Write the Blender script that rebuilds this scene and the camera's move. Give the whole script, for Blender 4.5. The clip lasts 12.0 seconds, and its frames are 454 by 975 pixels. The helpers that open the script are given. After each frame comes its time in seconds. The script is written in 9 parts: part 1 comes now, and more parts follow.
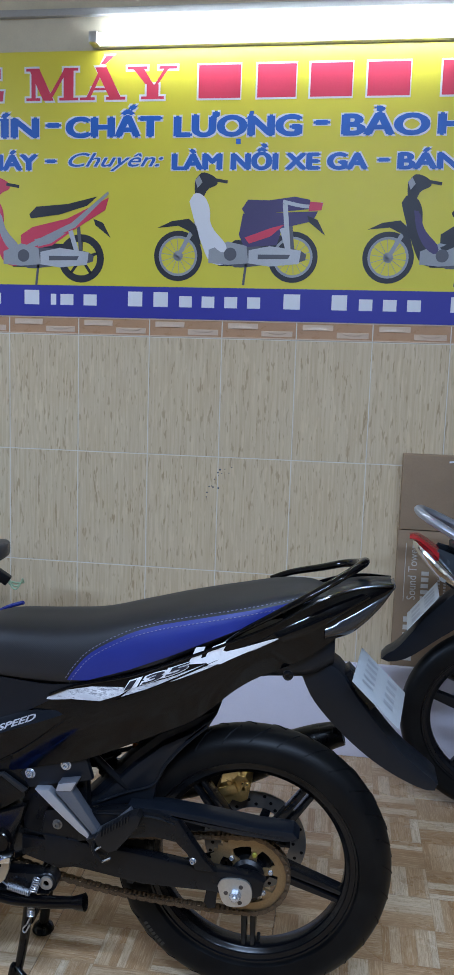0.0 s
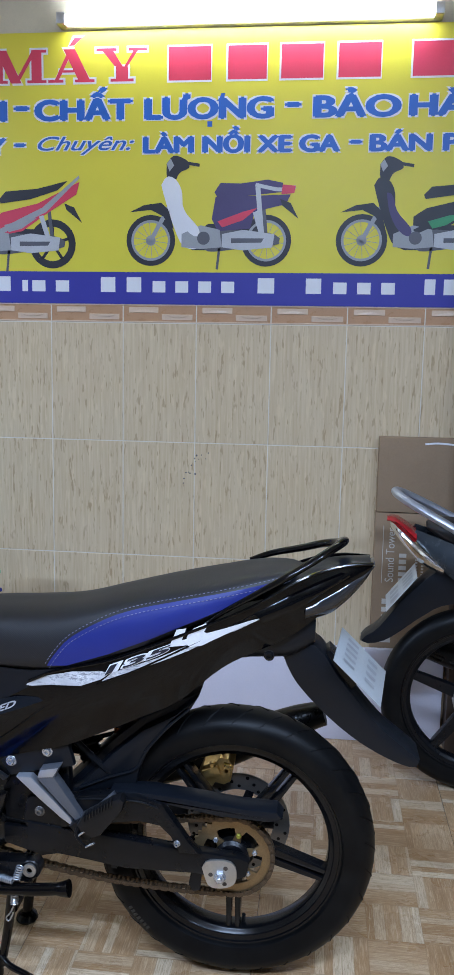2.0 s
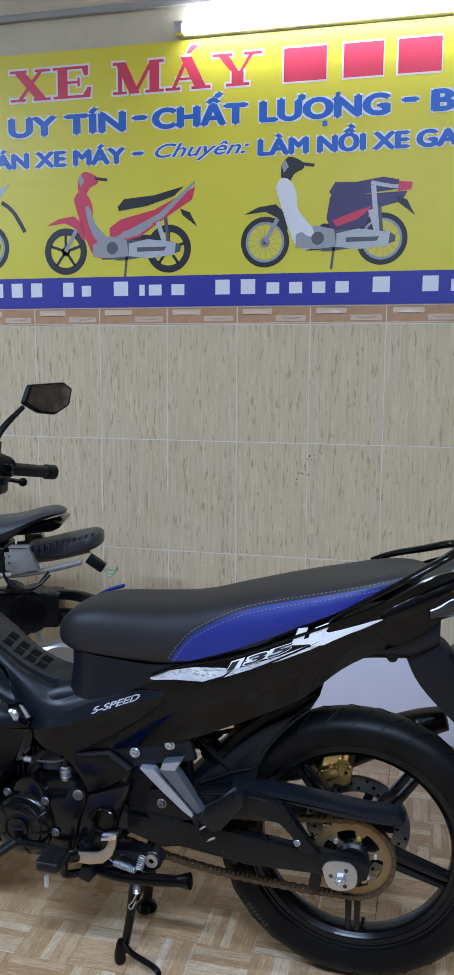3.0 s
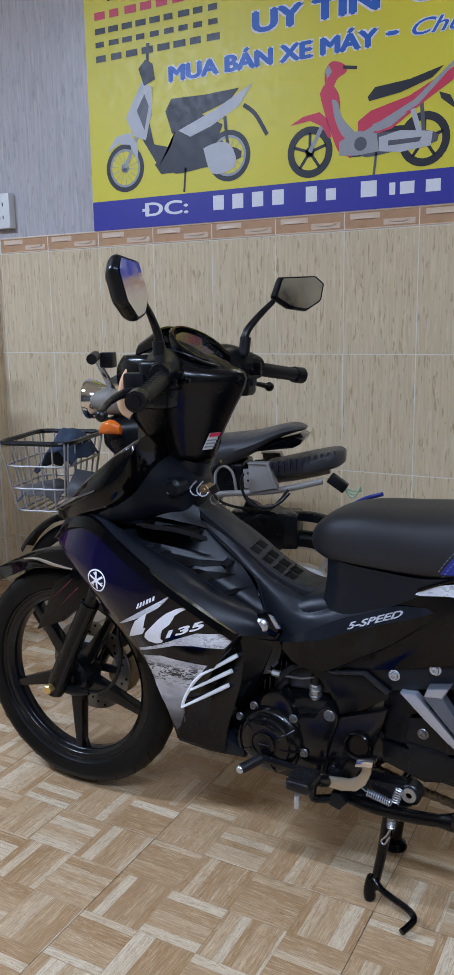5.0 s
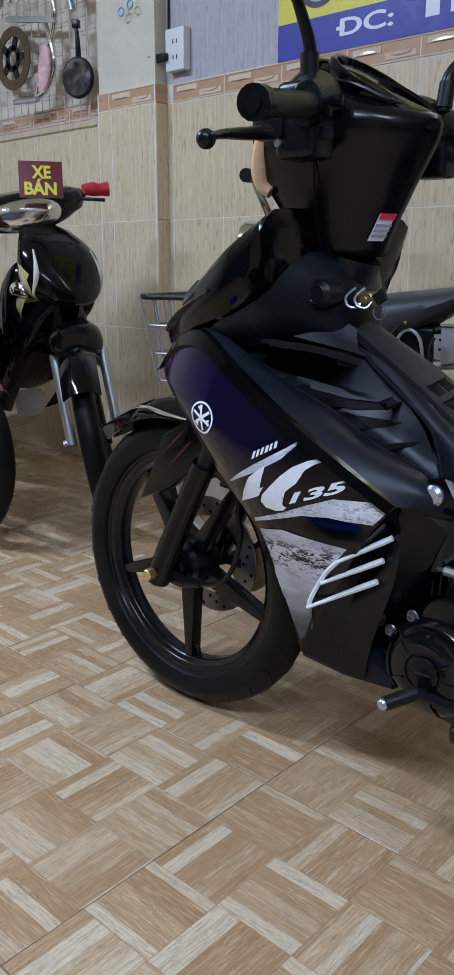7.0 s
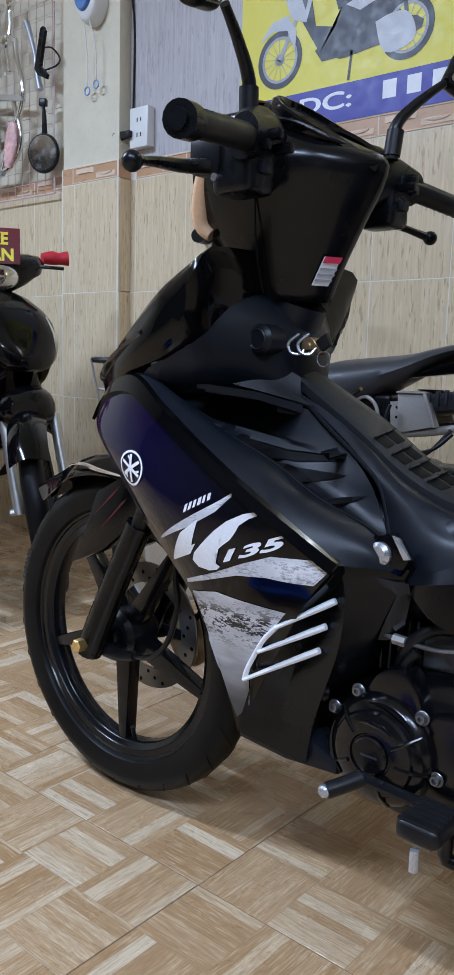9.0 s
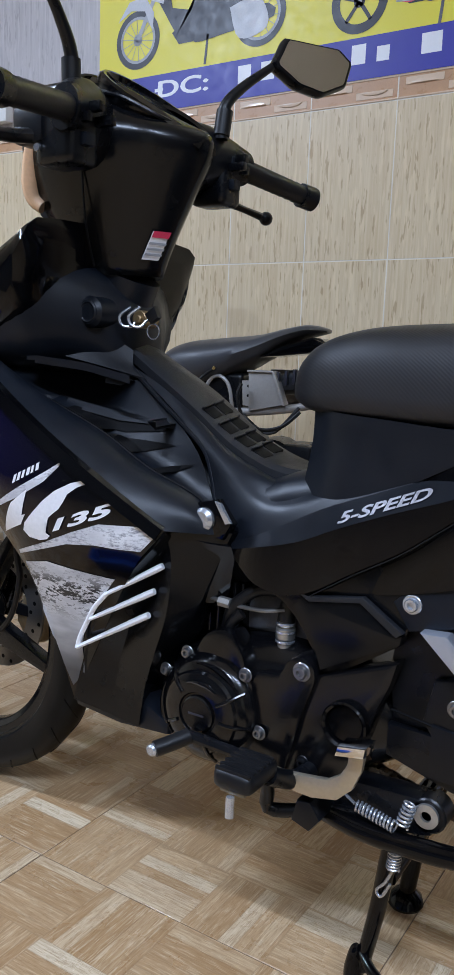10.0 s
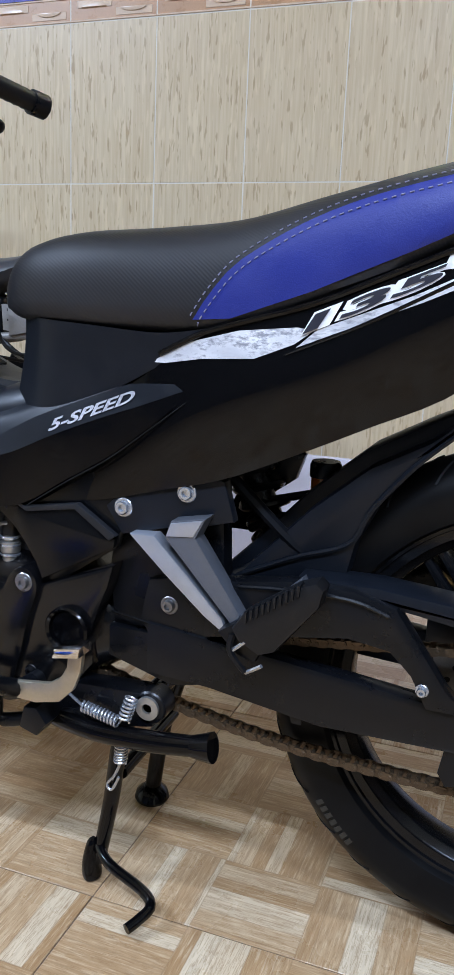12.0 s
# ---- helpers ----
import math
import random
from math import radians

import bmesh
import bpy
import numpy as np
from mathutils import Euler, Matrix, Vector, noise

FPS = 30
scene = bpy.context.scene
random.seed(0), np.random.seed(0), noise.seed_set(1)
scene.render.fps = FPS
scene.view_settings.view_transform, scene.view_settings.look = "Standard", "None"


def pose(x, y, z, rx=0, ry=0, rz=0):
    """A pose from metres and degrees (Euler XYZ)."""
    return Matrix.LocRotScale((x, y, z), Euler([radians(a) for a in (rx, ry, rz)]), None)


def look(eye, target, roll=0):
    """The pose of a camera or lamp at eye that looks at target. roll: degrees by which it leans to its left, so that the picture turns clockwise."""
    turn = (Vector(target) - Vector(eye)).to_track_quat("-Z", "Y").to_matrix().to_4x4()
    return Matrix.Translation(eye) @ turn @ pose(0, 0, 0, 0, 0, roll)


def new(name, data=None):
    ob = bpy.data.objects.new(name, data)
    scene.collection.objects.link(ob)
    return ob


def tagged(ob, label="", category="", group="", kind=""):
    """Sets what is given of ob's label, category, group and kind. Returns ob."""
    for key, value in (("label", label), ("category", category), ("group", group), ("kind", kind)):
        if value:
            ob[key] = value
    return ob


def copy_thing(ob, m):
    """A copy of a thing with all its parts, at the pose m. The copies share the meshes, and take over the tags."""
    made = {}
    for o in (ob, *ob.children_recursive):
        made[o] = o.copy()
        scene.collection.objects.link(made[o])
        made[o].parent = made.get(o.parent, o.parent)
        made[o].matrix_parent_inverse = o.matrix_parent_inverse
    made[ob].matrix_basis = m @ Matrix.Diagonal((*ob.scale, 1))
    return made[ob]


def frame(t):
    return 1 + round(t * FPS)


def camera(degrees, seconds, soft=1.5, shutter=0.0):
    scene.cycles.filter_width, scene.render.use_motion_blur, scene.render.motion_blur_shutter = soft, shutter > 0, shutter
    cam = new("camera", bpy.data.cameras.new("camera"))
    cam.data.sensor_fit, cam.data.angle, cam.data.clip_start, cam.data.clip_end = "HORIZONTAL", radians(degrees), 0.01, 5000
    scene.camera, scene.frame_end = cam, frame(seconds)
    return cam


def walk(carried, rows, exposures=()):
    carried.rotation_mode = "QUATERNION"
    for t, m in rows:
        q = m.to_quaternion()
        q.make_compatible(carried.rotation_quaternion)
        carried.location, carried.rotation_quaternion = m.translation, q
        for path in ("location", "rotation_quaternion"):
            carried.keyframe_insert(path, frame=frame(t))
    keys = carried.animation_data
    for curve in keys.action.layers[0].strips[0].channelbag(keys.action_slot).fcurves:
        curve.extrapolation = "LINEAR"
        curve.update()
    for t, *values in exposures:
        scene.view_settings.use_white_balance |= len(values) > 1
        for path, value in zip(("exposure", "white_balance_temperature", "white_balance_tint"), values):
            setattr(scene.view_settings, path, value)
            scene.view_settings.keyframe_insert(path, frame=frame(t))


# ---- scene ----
cam = camera(30.7, 12.0)
PATH = [
    (0, (0.431, 0.207, 1.28), (0.152, 2.168, 1.007), 1.8),
    (0.5, (0.435, 0.211, 1.27), (0.215, 2.181, 1.003), 1.9),
    (1, (0.435, 0.212, 1.26), (0.269, 2.186, 0.984), 1.6),
    (1.5, (0.435, 0.211, 1.26), (0.28, 2.184, 0.972), 1.5),
    (2, (0.426, 0.212, 1.259), (0.206, 2.178, 0.967), 1.1),
    (2.5, (0.414, 0.21, 1.25), (0.081, 2.162, 0.967), 0.6),
    (3, (0.388, 0.201, 1.251), (-0.073, 2.126, 0.963), 0.3),
    (3.5, (0.362, 0.198, 1.246), (-0.226, 2.087, 0.95), 0.1),
    (3.6, (0.374, 0.197, 1.243), (-0.251, 2.074, 0.946), -0.3),
    (3.7, (0.35, 0.2, 1.241), (-0.284, 2.072, 0.937), 0.1),
    (5.3, (0.232, 0.369, 1.062), (-0.777, 2.043, 0.637), -1.3),
    (5.5, (0.216, 0.412, 1.018), (-0.838, 2.053, 0.575), -1.3),
    (6, (0.204, 0.531, 0.911), (-0.952, 2.087, 0.419), -1.9),
    (6.5, (0.158, 0.642, 0.833), (-1.082, 2.119, 0.302), -0.9),
    (6.7, (0.108, 0.686, 0.827), (-1.161, 2.139, 0.298), -0.2),
    (8.3, (0.033, 0.852, 0.752), (-1.342, 2.262, 0.408), 1.3),
    (8.5, (0.033, 0.848, 0.753), (-1.317, 2.288, 0.43), 1.5),
    (9, (0.052, 0.845, 0.755), (-1.227, 2.352, 0.451), 1.6),
    (9.5, (0.094, 0.851, 0.746), (-1.074, 2.446, 0.444), 2.0),
    (10, (0.127, 0.867, 0.737), (-0.931, 2.533, 0.414), 2.1),
    (10.5, (0.155, 0.876, 0.734), (-0.793, 2.601, 0.377), 2.3),
    (11, (0.187, 0.889, 0.715), (-0.672, 2.652, 0.321), 2.2),
    (11.5, (0.215, 0.903, 0.709), (-0.557, 2.698, 0.283), 2.2),
    (12, (0.242, 0.908, 0.704), (-0.417, 2.744, 0.261), 2.4),
]
EXPOSURES = [(0.0, 0.0, 6150, 8), (0.5, -0.08, 6250, 9), (1.0, 0.04, 6400, 10), (1.5, 0.10, 6380, 9), (2.0, 0.20, 6260, 9), (2.5, 0.22, 6280, 9), (3.0, 0.13, 6290, 9), (3.5, 0.0, 6450, 10), (5.5, 0.0, 6650, 12), (6.0, -0.04, 6450, 11), (6.5, -0.12, 6450, 10),
             (8.5, 0.22, 6450, 10), (9.5, 0.12, 6700, 11), (10.0, 0.26, 6800, 11), (10.5, 0.50, 6450, 10), (11.0, 0.50, 6650, 11), (12.0, 0.54, 6700, 10)]
walk(cam, [(t, look(eye, target, roll)) for t, eye, target, roll in PATH], EXPOSURES)

# ---- light: wall tube and unseen ceiling lamps in a closed room, dim world ----
world = bpy.data.worlds.new("world")
scene.world = world
world.use_nodes = True
world.node_tree.nodes["Background"].inputs[0].default_value = (0.55, 0.6, 0.7, 1)
world.node_tree.nodes["Background"].inputs[1].default_value = 0.05
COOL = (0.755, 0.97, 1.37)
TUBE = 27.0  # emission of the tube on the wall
CEILING = 72.0     # base watts of the unseen ceiling lamps


def area_lamp(name, m, sx, sy, watts, color):
    d = bpy.data.lights.new(name, "AREA")
    d.shape, d.size, d.size_y, d.energy, d.color = "RECTANGLE", sx, sy, watts, color
    ob = new(name, d)
    ob.matrix_world = m
    return ob


area_lamp("ceiling_tube_light", pose(0.25, -0.2, 2.72), 1.2, 0.06, CEILING * 0.78, COOL)
area_lamp("ceiling_tube_light", pose(-2.7, 0.7, 2.72), 1.2, 0.06, CEILING * 1.1, COOL)
# Third lamp is unseen too, added to fill the right wall and floor.
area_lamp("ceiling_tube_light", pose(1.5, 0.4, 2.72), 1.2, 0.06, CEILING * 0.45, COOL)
# ---- materials ----
def tree(name):
    m = bpy.data.materials.new(name)
    m.use_nodes = True
    nt = m.node_tree
    return m, nt, nt.nodes["Principled BSDF"]


def node(nt, kind, **kw):
    n = nt.nodes.new(kind)
    for k, v in kw.items():
        if k == "op":
            n.operation = v
        elif k == "blend":
            n.blend_type, n.data_type = v, "RGBA"
        elif k.startswith("i"):
            n.inputs[int(k[1:])].default_value = v
    return n


def math_node(nt, op, a, b=None, c=None):
    n = node(nt, "ShaderNodeMath", op=op)
    for k, v in enumerate((a, b, c)):
        if v is None:
            continue
        if isinstance(v, (int, float)):
            n.inputs[k].default_value = v
        else:
            nt.links.new(v, n.inputs[k])
    return n.outputs[0]


def mix_color(nt, fac, a, b, blend="MIX"):
    n = node(nt, "ShaderNodeMix", blend=blend)
    for k, v in ((0, fac), (6, a), (7, b)):
        if isinstance(v, (int, float)):
            n.inputs[k].default_value = v
        elif isinstance(v, tuple):
            n.inputs[k].default_value = (*v[:3], 1)
        else:
            nt.links.new(v, n.inputs[k])
    return n.outputs[2]


def coords(nt, scale=(1, 1, 1), jitter=0.0):
    tc = node(nt, "ShaderNodeTexCoord")
    mp = node(nt, "ShaderNodeMapping")
    mp.inputs[3].default_value = scale
    nt.links.new(tc.outputs["Object"], mp.inputs[0])
    if jitter:
        info = node(nt, "ShaderNodeObjectInfo")
        comb = node(nt, "ShaderNodeCombineXYZ")
        for k, f in enumerate((1.0, 1.7, 2.3)):
            nt.links.new(math_node(nt, "MULTIPLY", info.outputs["Random"], jitter * f), comb.inputs[k])
        nt.links.new(comb.outputs[0], mp.inputs[1])
    return mp.outputs[0]


def noise_tex(nt, vec, scale, detail=4, rough=0.55):
    n = node(nt, "ShaderNodeTexNoise")
    n.inputs["Scale"].default_value, n.inputs["Detail"].default_value, n.inputs["Roughness"].default_value = scale, detail, rough
    nt.links.new(vec, n.inputs["Vector"])
    return n.outputs[0]


def ramp(nt, fac, lo, hi):
    n = node(nt, "ShaderNodeMapRange")
    n.inputs[1].default_value, n.inputs[2].default_value = lo, hi
    nt.links.new(fac, n.inputs[0])
    return n.outputs[0]


def bump(nt, bsdf, height, strength, dist=0.001):
    b = node(nt, "ShaderNodeBump")
    b.inputs["Strength"].default_value, b.inputs["Distance"].default_value = strength, dist
    nt.links.new(height, b.inputs["Height"])
    nt.links.new(b.outputs[0], bsdf.inputs["Normal"])


def finish(name, color, rough=0.5, metal=0.0, var=0.12, fine=220.0, relief=0.1, coat=0.0, dust=0.0, spec=0.5, jitter=0.0):
    """A surface with colour varied at two scales, uneven gloss, fine relief and, if asked for, a thin film of dust."""
    m, nt, b = tree(name)
    v = coords(nt, jitter=jitter)
    big, small = noise_tex(nt, v, 7.0), noise_tex(nt, v, fine, 3)
    f = math_node(nt, "ADD", math_node(nt, "MULTIPLY", big, 0.6), math_node(nt, "MULTIPLY", small, 0.4))
    f = ramp(nt, f, 0.3, 0.7)
    dark = tuple(c * (1 - var) for c in color)
    light = tuple(min(1, c * (1 + var)) for c in color)
    col = mix_color(nt, f, dark, light)
    if dust:
        col = mix_color(nt, math_node(nt, "MULTIPLY", ramp(nt, noise_tex(nt, v, 23.0, 6, 0.65), 0.45, 0.75), dust), col, (0.32, 0.29, 0.25))
    nt.links.new(col, b.inputs["Base Color"])
    r = math_node(nt, "ADD", math_node(nt, "MULTIPLY", ramp(nt, noise_tex(nt, v, 31.0, 5), 0.3, 0.7), 0.14), max(0.02, rough - 0.07))
    nt.links.new(r, b.inputs["Roughness"])
    b.inputs["Metallic"].default_value = metal
    b.inputs["Specular IOR Level"].default_value = spec
    b.inputs["Coat Weight"].default_value = coat
    b.inputs["Coat Roughness"].default_value = 0.06
    if relief:
        bump(nt, b, small, relief, 0.0006)
    return m


def bamboo_tile(name="bamboo_print_tile", low=(0.60, 0.46, 0.285), high=(0.70, 0.57, 0.38), mark=(0.37, 0.235, 0.115), cloudy=(0.70, 0.57, 0.40)):
    """Glazed wall tile printed with upright reed streaks and darker dashes."""
    m, nt, b = tree(name)
    v = coords(nt, (1, 1, 1), 7.0)

    def stretched(sx, sz):
        mp = node(nt, "ShaderNodeMapping")
        mp.inputs[3].default_value = (sx, sx, sz)
        nt.links.new(v, mp.inputs[0])
        return mp.outputs[0]

    streak = noise_tex(nt, stretched(150, 5.0), 1.0, 3)
    dashes = noise_tex(nt, stretched(120, 19.0), 1.0, 2)
    pale = noise_tex(nt, stretched(95, 12.0), 1.0, 2)
    cloud = noise_tex(nt, v, 9.0, 4)
    col = mix_color(nt, ramp(nt, streak, 0.33, 0.67), low, high)
    col = mix_color(nt, math_node(nt, "MULTIPLY", ramp(nt, pale, 0.56, 0.66), 0.55), col, tuple(min(1.0, c * 1.1) for c in high))
    col = mix_color(nt, math_node(nt, "MULTIPLY", ramp(nt, dashes, 0.60, 0.67), 0.62), col, mark)
    col = mix_color(nt, math_node(nt, "MULTIPLY", ramp(nt, cloud, 0.40, 0.75), 0.30), col, cloudy)
    nt.links.new(col, b.inputs["Base Color"])
    b.inputs["Roughness"].default_value = 0.36
    bump(nt, b, streak, 0.35, 0.0008)
    return m


def parquet_tile(x0, y0):
    """Glazed floor tile printed with basket-weave parquet: blocks of strips, turned by turns."""
    m, nt, b = tree("parquet_print_tile")
    geo = node(nt, "ShaderNodeNewGeometry")
    sep = node(nt, "ShaderNodeSeparateXYZ")
    nt.links.new(geo.outputs["Position"], sep.inputs[0])
    gx = math_node(nt, "MULTIPLY", math_node(nt, "SUBTRACT", sep.outputs[0], x0), 8.0)
    gy = math_node(nt, "MULTIPLY", math_node(nt, "SUBTRACT", sep.outputs[1], y0), 8.0)
    ix, iy = math_node(nt, "FLOOR", gx), math_node(nt, "FLOOR", gy)
    fx, fy = math_node(nt, "SUBTRACT", gx, ix), math_node(nt, "SUBTRACT", gy, iy)
    par = math_node(nt, "FLOORED_MODULO", math_node(nt, "ADD", ix, iy), 2.0)
    inv = par
    par = math_node(nt, "SUBTRACT", 1.0, inv)
    across = math_node(nt, "ADD", math_node(nt, "MULTIPLY", fx, par), math_node(nt, "MULTIPLY", fy, inv))
    along = math_node(nt, "ADD", math_node(nt, "MULTIPLY", gy, par), math_node(nt, "MULTIPLY", gx, inv))
    blk = node(nt, "ShaderNodeCombineXYZ")
    nt.links.new(ix, blk.inputs[0]), nt.links.new(iy, blk.inputs[1])
    bw = node(nt, "ShaderNodeTexWhiteNoise")
    nt.links.new(blk.outputs[0], bw.inputs["Vector"])
    warp = math_node(nt, "MULTIPLY", math_node(nt, "SINE", math_node(nt, "ADD", math_node(nt, "MULTIPLY", across, 5.0), math_node(nt, "MULTIPLY", bw.outputs[0], 6.28))), 0.07)
    s = math_node(nt, "MULTIPLY", math_node(nt, "ADD", across, warp), 5.0)
    istrip = math_node(nt, "FLOOR", s)
    key = node(nt, "ShaderNodeCombineXYZ")
    nt.links.new(ix, key.inputs[0]), nt.links.new(iy, key.inputs[1]), nt.links.new(istrip, key.inputs[2])
    rnd = node(nt, "ShaderNodeTexWhiteNoise")
    nt.links.new(key.outputs[0], rnd.inputs["Vector"])
    gv = node(nt, "ShaderNodeCombineXYZ")
    nt.links.new(math_node(nt, "MULTIPLY", along, 0.9), gv.inputs[0])
    nt.links.new(math_node(nt, "MULTIPLY", math_node(nt, "ADD", across, math_node(nt, "MULTIPLY", rnd.outputs[0], 9.0)), 11.0), gv.inputs[1])
    nt.links.new(math_node(nt, "MULTIPLY", rnd.outputs[0], 31.0), gv.inputs[2])
    grain = noise_tex(nt, gv.outputs[0], 1.6, 6, 0.62)
    tone = ramp(nt, rnd.outputs[0], 0.0, 1.0)
    base = mix_color(nt, tone, (0.40, 0.235, 0.112), (0.60, 0.42, 0.245))
    base = mix_color(nt, ramp(nt, rnd.outputs[0], 0.55, 0.95), base, (0.69, 0.56, 0.39))
    rings = math_node(nt, "FRACT", math_node(nt, "MULTIPLY", grain, 7.0))
    rings = math_node(nt, "ABSOLUTE", math_node(nt, "SUBTRACT", rings, 0.5))
    streaks = noise_tex(nt, gv.outputs[0], 3.4, 5, 0.7)
    col = mix_color(nt, ramp(nt, grain, 0.35, 0.70), mix_color(nt, 0.25, base, (0.28, 0.17, 0.085)), base)
    col = mix_color(nt, math_node(nt, "MULTIPLY", ramp(nt, rings, 0.32, 0.5), 0.55), col, (0.26, 0.135, 0.055))
    col = mix_color(nt, math_node(nt, "MULTIPLY", ramp(nt, streaks, 0.50, 0.64), 0.38), col, (0.28, 0.15, 0.065))
    col = mix_color(nt, math_node(nt, "MULTIPLY", ramp(nt, math_node(nt, "SUBTRACT", 1.0, streaks), 0.52, 0.66), 0.42), col, (0.76, 0.60, 0.40))
    # narrow joints printed between strips and blocks
    fs = math_node(nt, "SUBTRACT", s, istrip)
    e1 = math_node(nt, "LESS_THAN", math_node(nt, "MINIMUM", fs, math_node(nt, "SUBTRACT", 1.0, fs)), 0.028)
    ends = math_node(nt, "MINIMUM", math_node(nt, "MINIMUM", fx, math_node(nt, "SUBTRACT", 1.0, fx)), math_node(nt, "MINIMUM", fy, math_node(nt, "SUBTRACT", 1.0, fy)))
    e2 = math_node(nt, "LESS_THAN", ends, 0.007)
    col = mix_color(nt, math_node(nt, "MULTIPLY", math_node(nt, "MAXIMUM", e1, e2), 0.35), col, (0.26, 0.16, 0.085))
    nt.links.new(col, b.inputs["Base Color"])
    v = coords(nt)
    smear = noise_tex(nt, v, 5.0, 6, 0.6)
    nt.links.new(math_node(nt, "ADD", 0.20, math_node(nt, "MULTIPLY", ramp(nt, smear, 0.3, 0.7), 0.16)), b.inputs["Roughness"])
    bump(nt, b, grain, 0.12, 0.0005)
    return m


def glowing(name, color, strength):
    m, nt, b = tree(name)
    b.inputs["Base Color"].default_value = (*color, 1)
    b.inputs["Emission Color"].default_value = (*color, 1)
    b.inputs["Emission Strength"].default_value = strength
    return m


def glass(name, color=(1, 1, 1), rough=0.03):
    m, nt, b = tree(name)
    b.inputs["Base Color"].default_value = (*color, 1)
    b.inputs["Roughness"].default_value = rough
    b.inputs["Transmission Weight"].default_value = 1.0
    b.inputs["IOR"].default_value = 1.45
    return m


def carbon_vinyl(name, color):
    """Seat vinyl with a fine woven emboss."""
    m, nt, b = tree(name)
    v = coords(nt)
    w = node(nt, "ShaderNodeTexWave")
    w.bands_direction = "DIAGONAL"
    w.inputs["Scale"].default_value = 130.0
    nt.links.new(v, w.inputs["Vector"])
    n = noise_tex(nt, v, 6.0)
    nt.links.new(mix_color(nt, ramp(nt, n, 0.3, 0.7), tuple(c * 0.8 for c in color), tuple(c * 1.25 for c in color)), b.inputs["Base Color"])
    nt.links.new(math_node(nt, "ADD", 0.40, math_node(nt, "MULTIPLY", n, 0.2)), b.inputs["Roughness"])
    bump(nt, b, w.outputs[1], 0.16, 0.0006)
    return m


def fade_paint():
    """Black lacquer that turns deep blue along the upper shield, with violet reflections painted at its tip."""
    m, nt, b = tree("blue_fade_paint")
    v = coords(nt)
    sep = node(nt, "ShaderNodeSeparateXYZ")
    nt.links.new(v, sep.inputs[0])
    back = math_node(nt, "MULTIPLY", sep.outputs[0], -1.0)
    patch = ramp(nt, noise_tex(nt, v, 9.0, 3), 0.30, 0.62)
    f = math_node(nt, "MULTIPLY", ramp(nt, back, 0.56, 0.80), math_node(nt, "ADD", math_node(nt, "MULTIPLY", patch, 0.5), 0.5))
    f = math_node(nt, "MULTIPLY", f, ramp(nt, sep.outputs[2], 0.44, 0.60))
    col = mix_color(nt, f, (0.0020, 0.0020, 0.0032), (0.0060, 0.0042, 0.036))
    # Violet reflections on the nose tip, mixed into the base colour.
    tip = math_node(nt, "MULTIPLY", ramp(nt, back, 0.80, 0.90), ramp(nt, noise_tex(nt, v, 24.0, 3), 0.42, 0.58))
    col = mix_color(nt, math_node(nt, "MULTIPLY", tip, 0.8), col, (0.055, 0.008, 0.05))
    nt.links.new(col, b.inputs["Base Color"])
    b.inputs["Roughness"].default_value = 0.08
    b.inputs["Specular IOR Level"].default_value = 0.45
    return m


def grunge_print(name="splattered_white_print", speck=0.535, fade=None, ink=(0.02, 0.02, 0.022), soft=0.03):
    """White print worn and splattered with black specks; fade: the heights between which it thins out to dark grey."""
    m, nt, b = tree(name)
    v = coords(nt, (0.55, 1, 1.5))
    n1, n2 = noise_tex(nt, v, 60.0, 6, 0.75), noise_tex(nt, v, 260.0, 4, 0.7)
    f = math_node(nt, "ADD", math_node(nt, "MULTIPLY", n1, 0.65), math_node(nt, "MULTIPLY", n2, 0.35))
    col = mix_color(nt, ramp(nt, noise_tex(nt, v, 30.0, 5), 0.35, 0.65), (0.50, 0.50, 0.53), (0.80, 0.80, 0.82))
    black = ramp(nt, f, speck, speck + soft)
    if fade:
        sep = node(nt, "ShaderNodeSeparateXYZ")
        nt.links.new(coords(nt), sep.inputs[0])
        band = math_node(nt, "MULTIPLY", ramp(nt, sep.outputs[2], 0.385, 0.420), ramp(nt, math_node(nt, "MULTIPLY", sep.outputs[2], -1.0), -0.470, -0.440))
        black = math_node(nt, "MULTIPLY", black, band)
        col = mix_color(nt, ramp(nt, sep.outputs[2], *fade), (0.06, 0.06, 0.065), col)
    nt.links.new(mix_color(nt, black, col, ink), b.inputs["Base Color"])
    b.inputs["Roughness"].default_value = 0.38
    return m


def tread_rubber():
    m, nt, b = tree("tyre_rubber")
    v = coords(nt)
    w = node(nt, "ShaderNodeTexWave")
    w.inputs["Scale"].default_value, w.inputs["Distortion"].default_value = 22.0, 6.0
    nt.links.new(v, w.inputs["Vector"])
    n = noise_tex(nt, v, 18.0, 5)
    nt.links.new(mix_color(nt, ramp(nt, n, 0.3, 0.75), (0.003, 0.003, 0.0035), (0.008, 0.008, 0.008)), b.inputs["Base Color"])
    b.inputs["Roughness"].default_value = 0.42
    b.inputs["Specular IOR Level"].default_value = 0.16
    bump(nt, b, n, 0.25, 0.001)
    return m


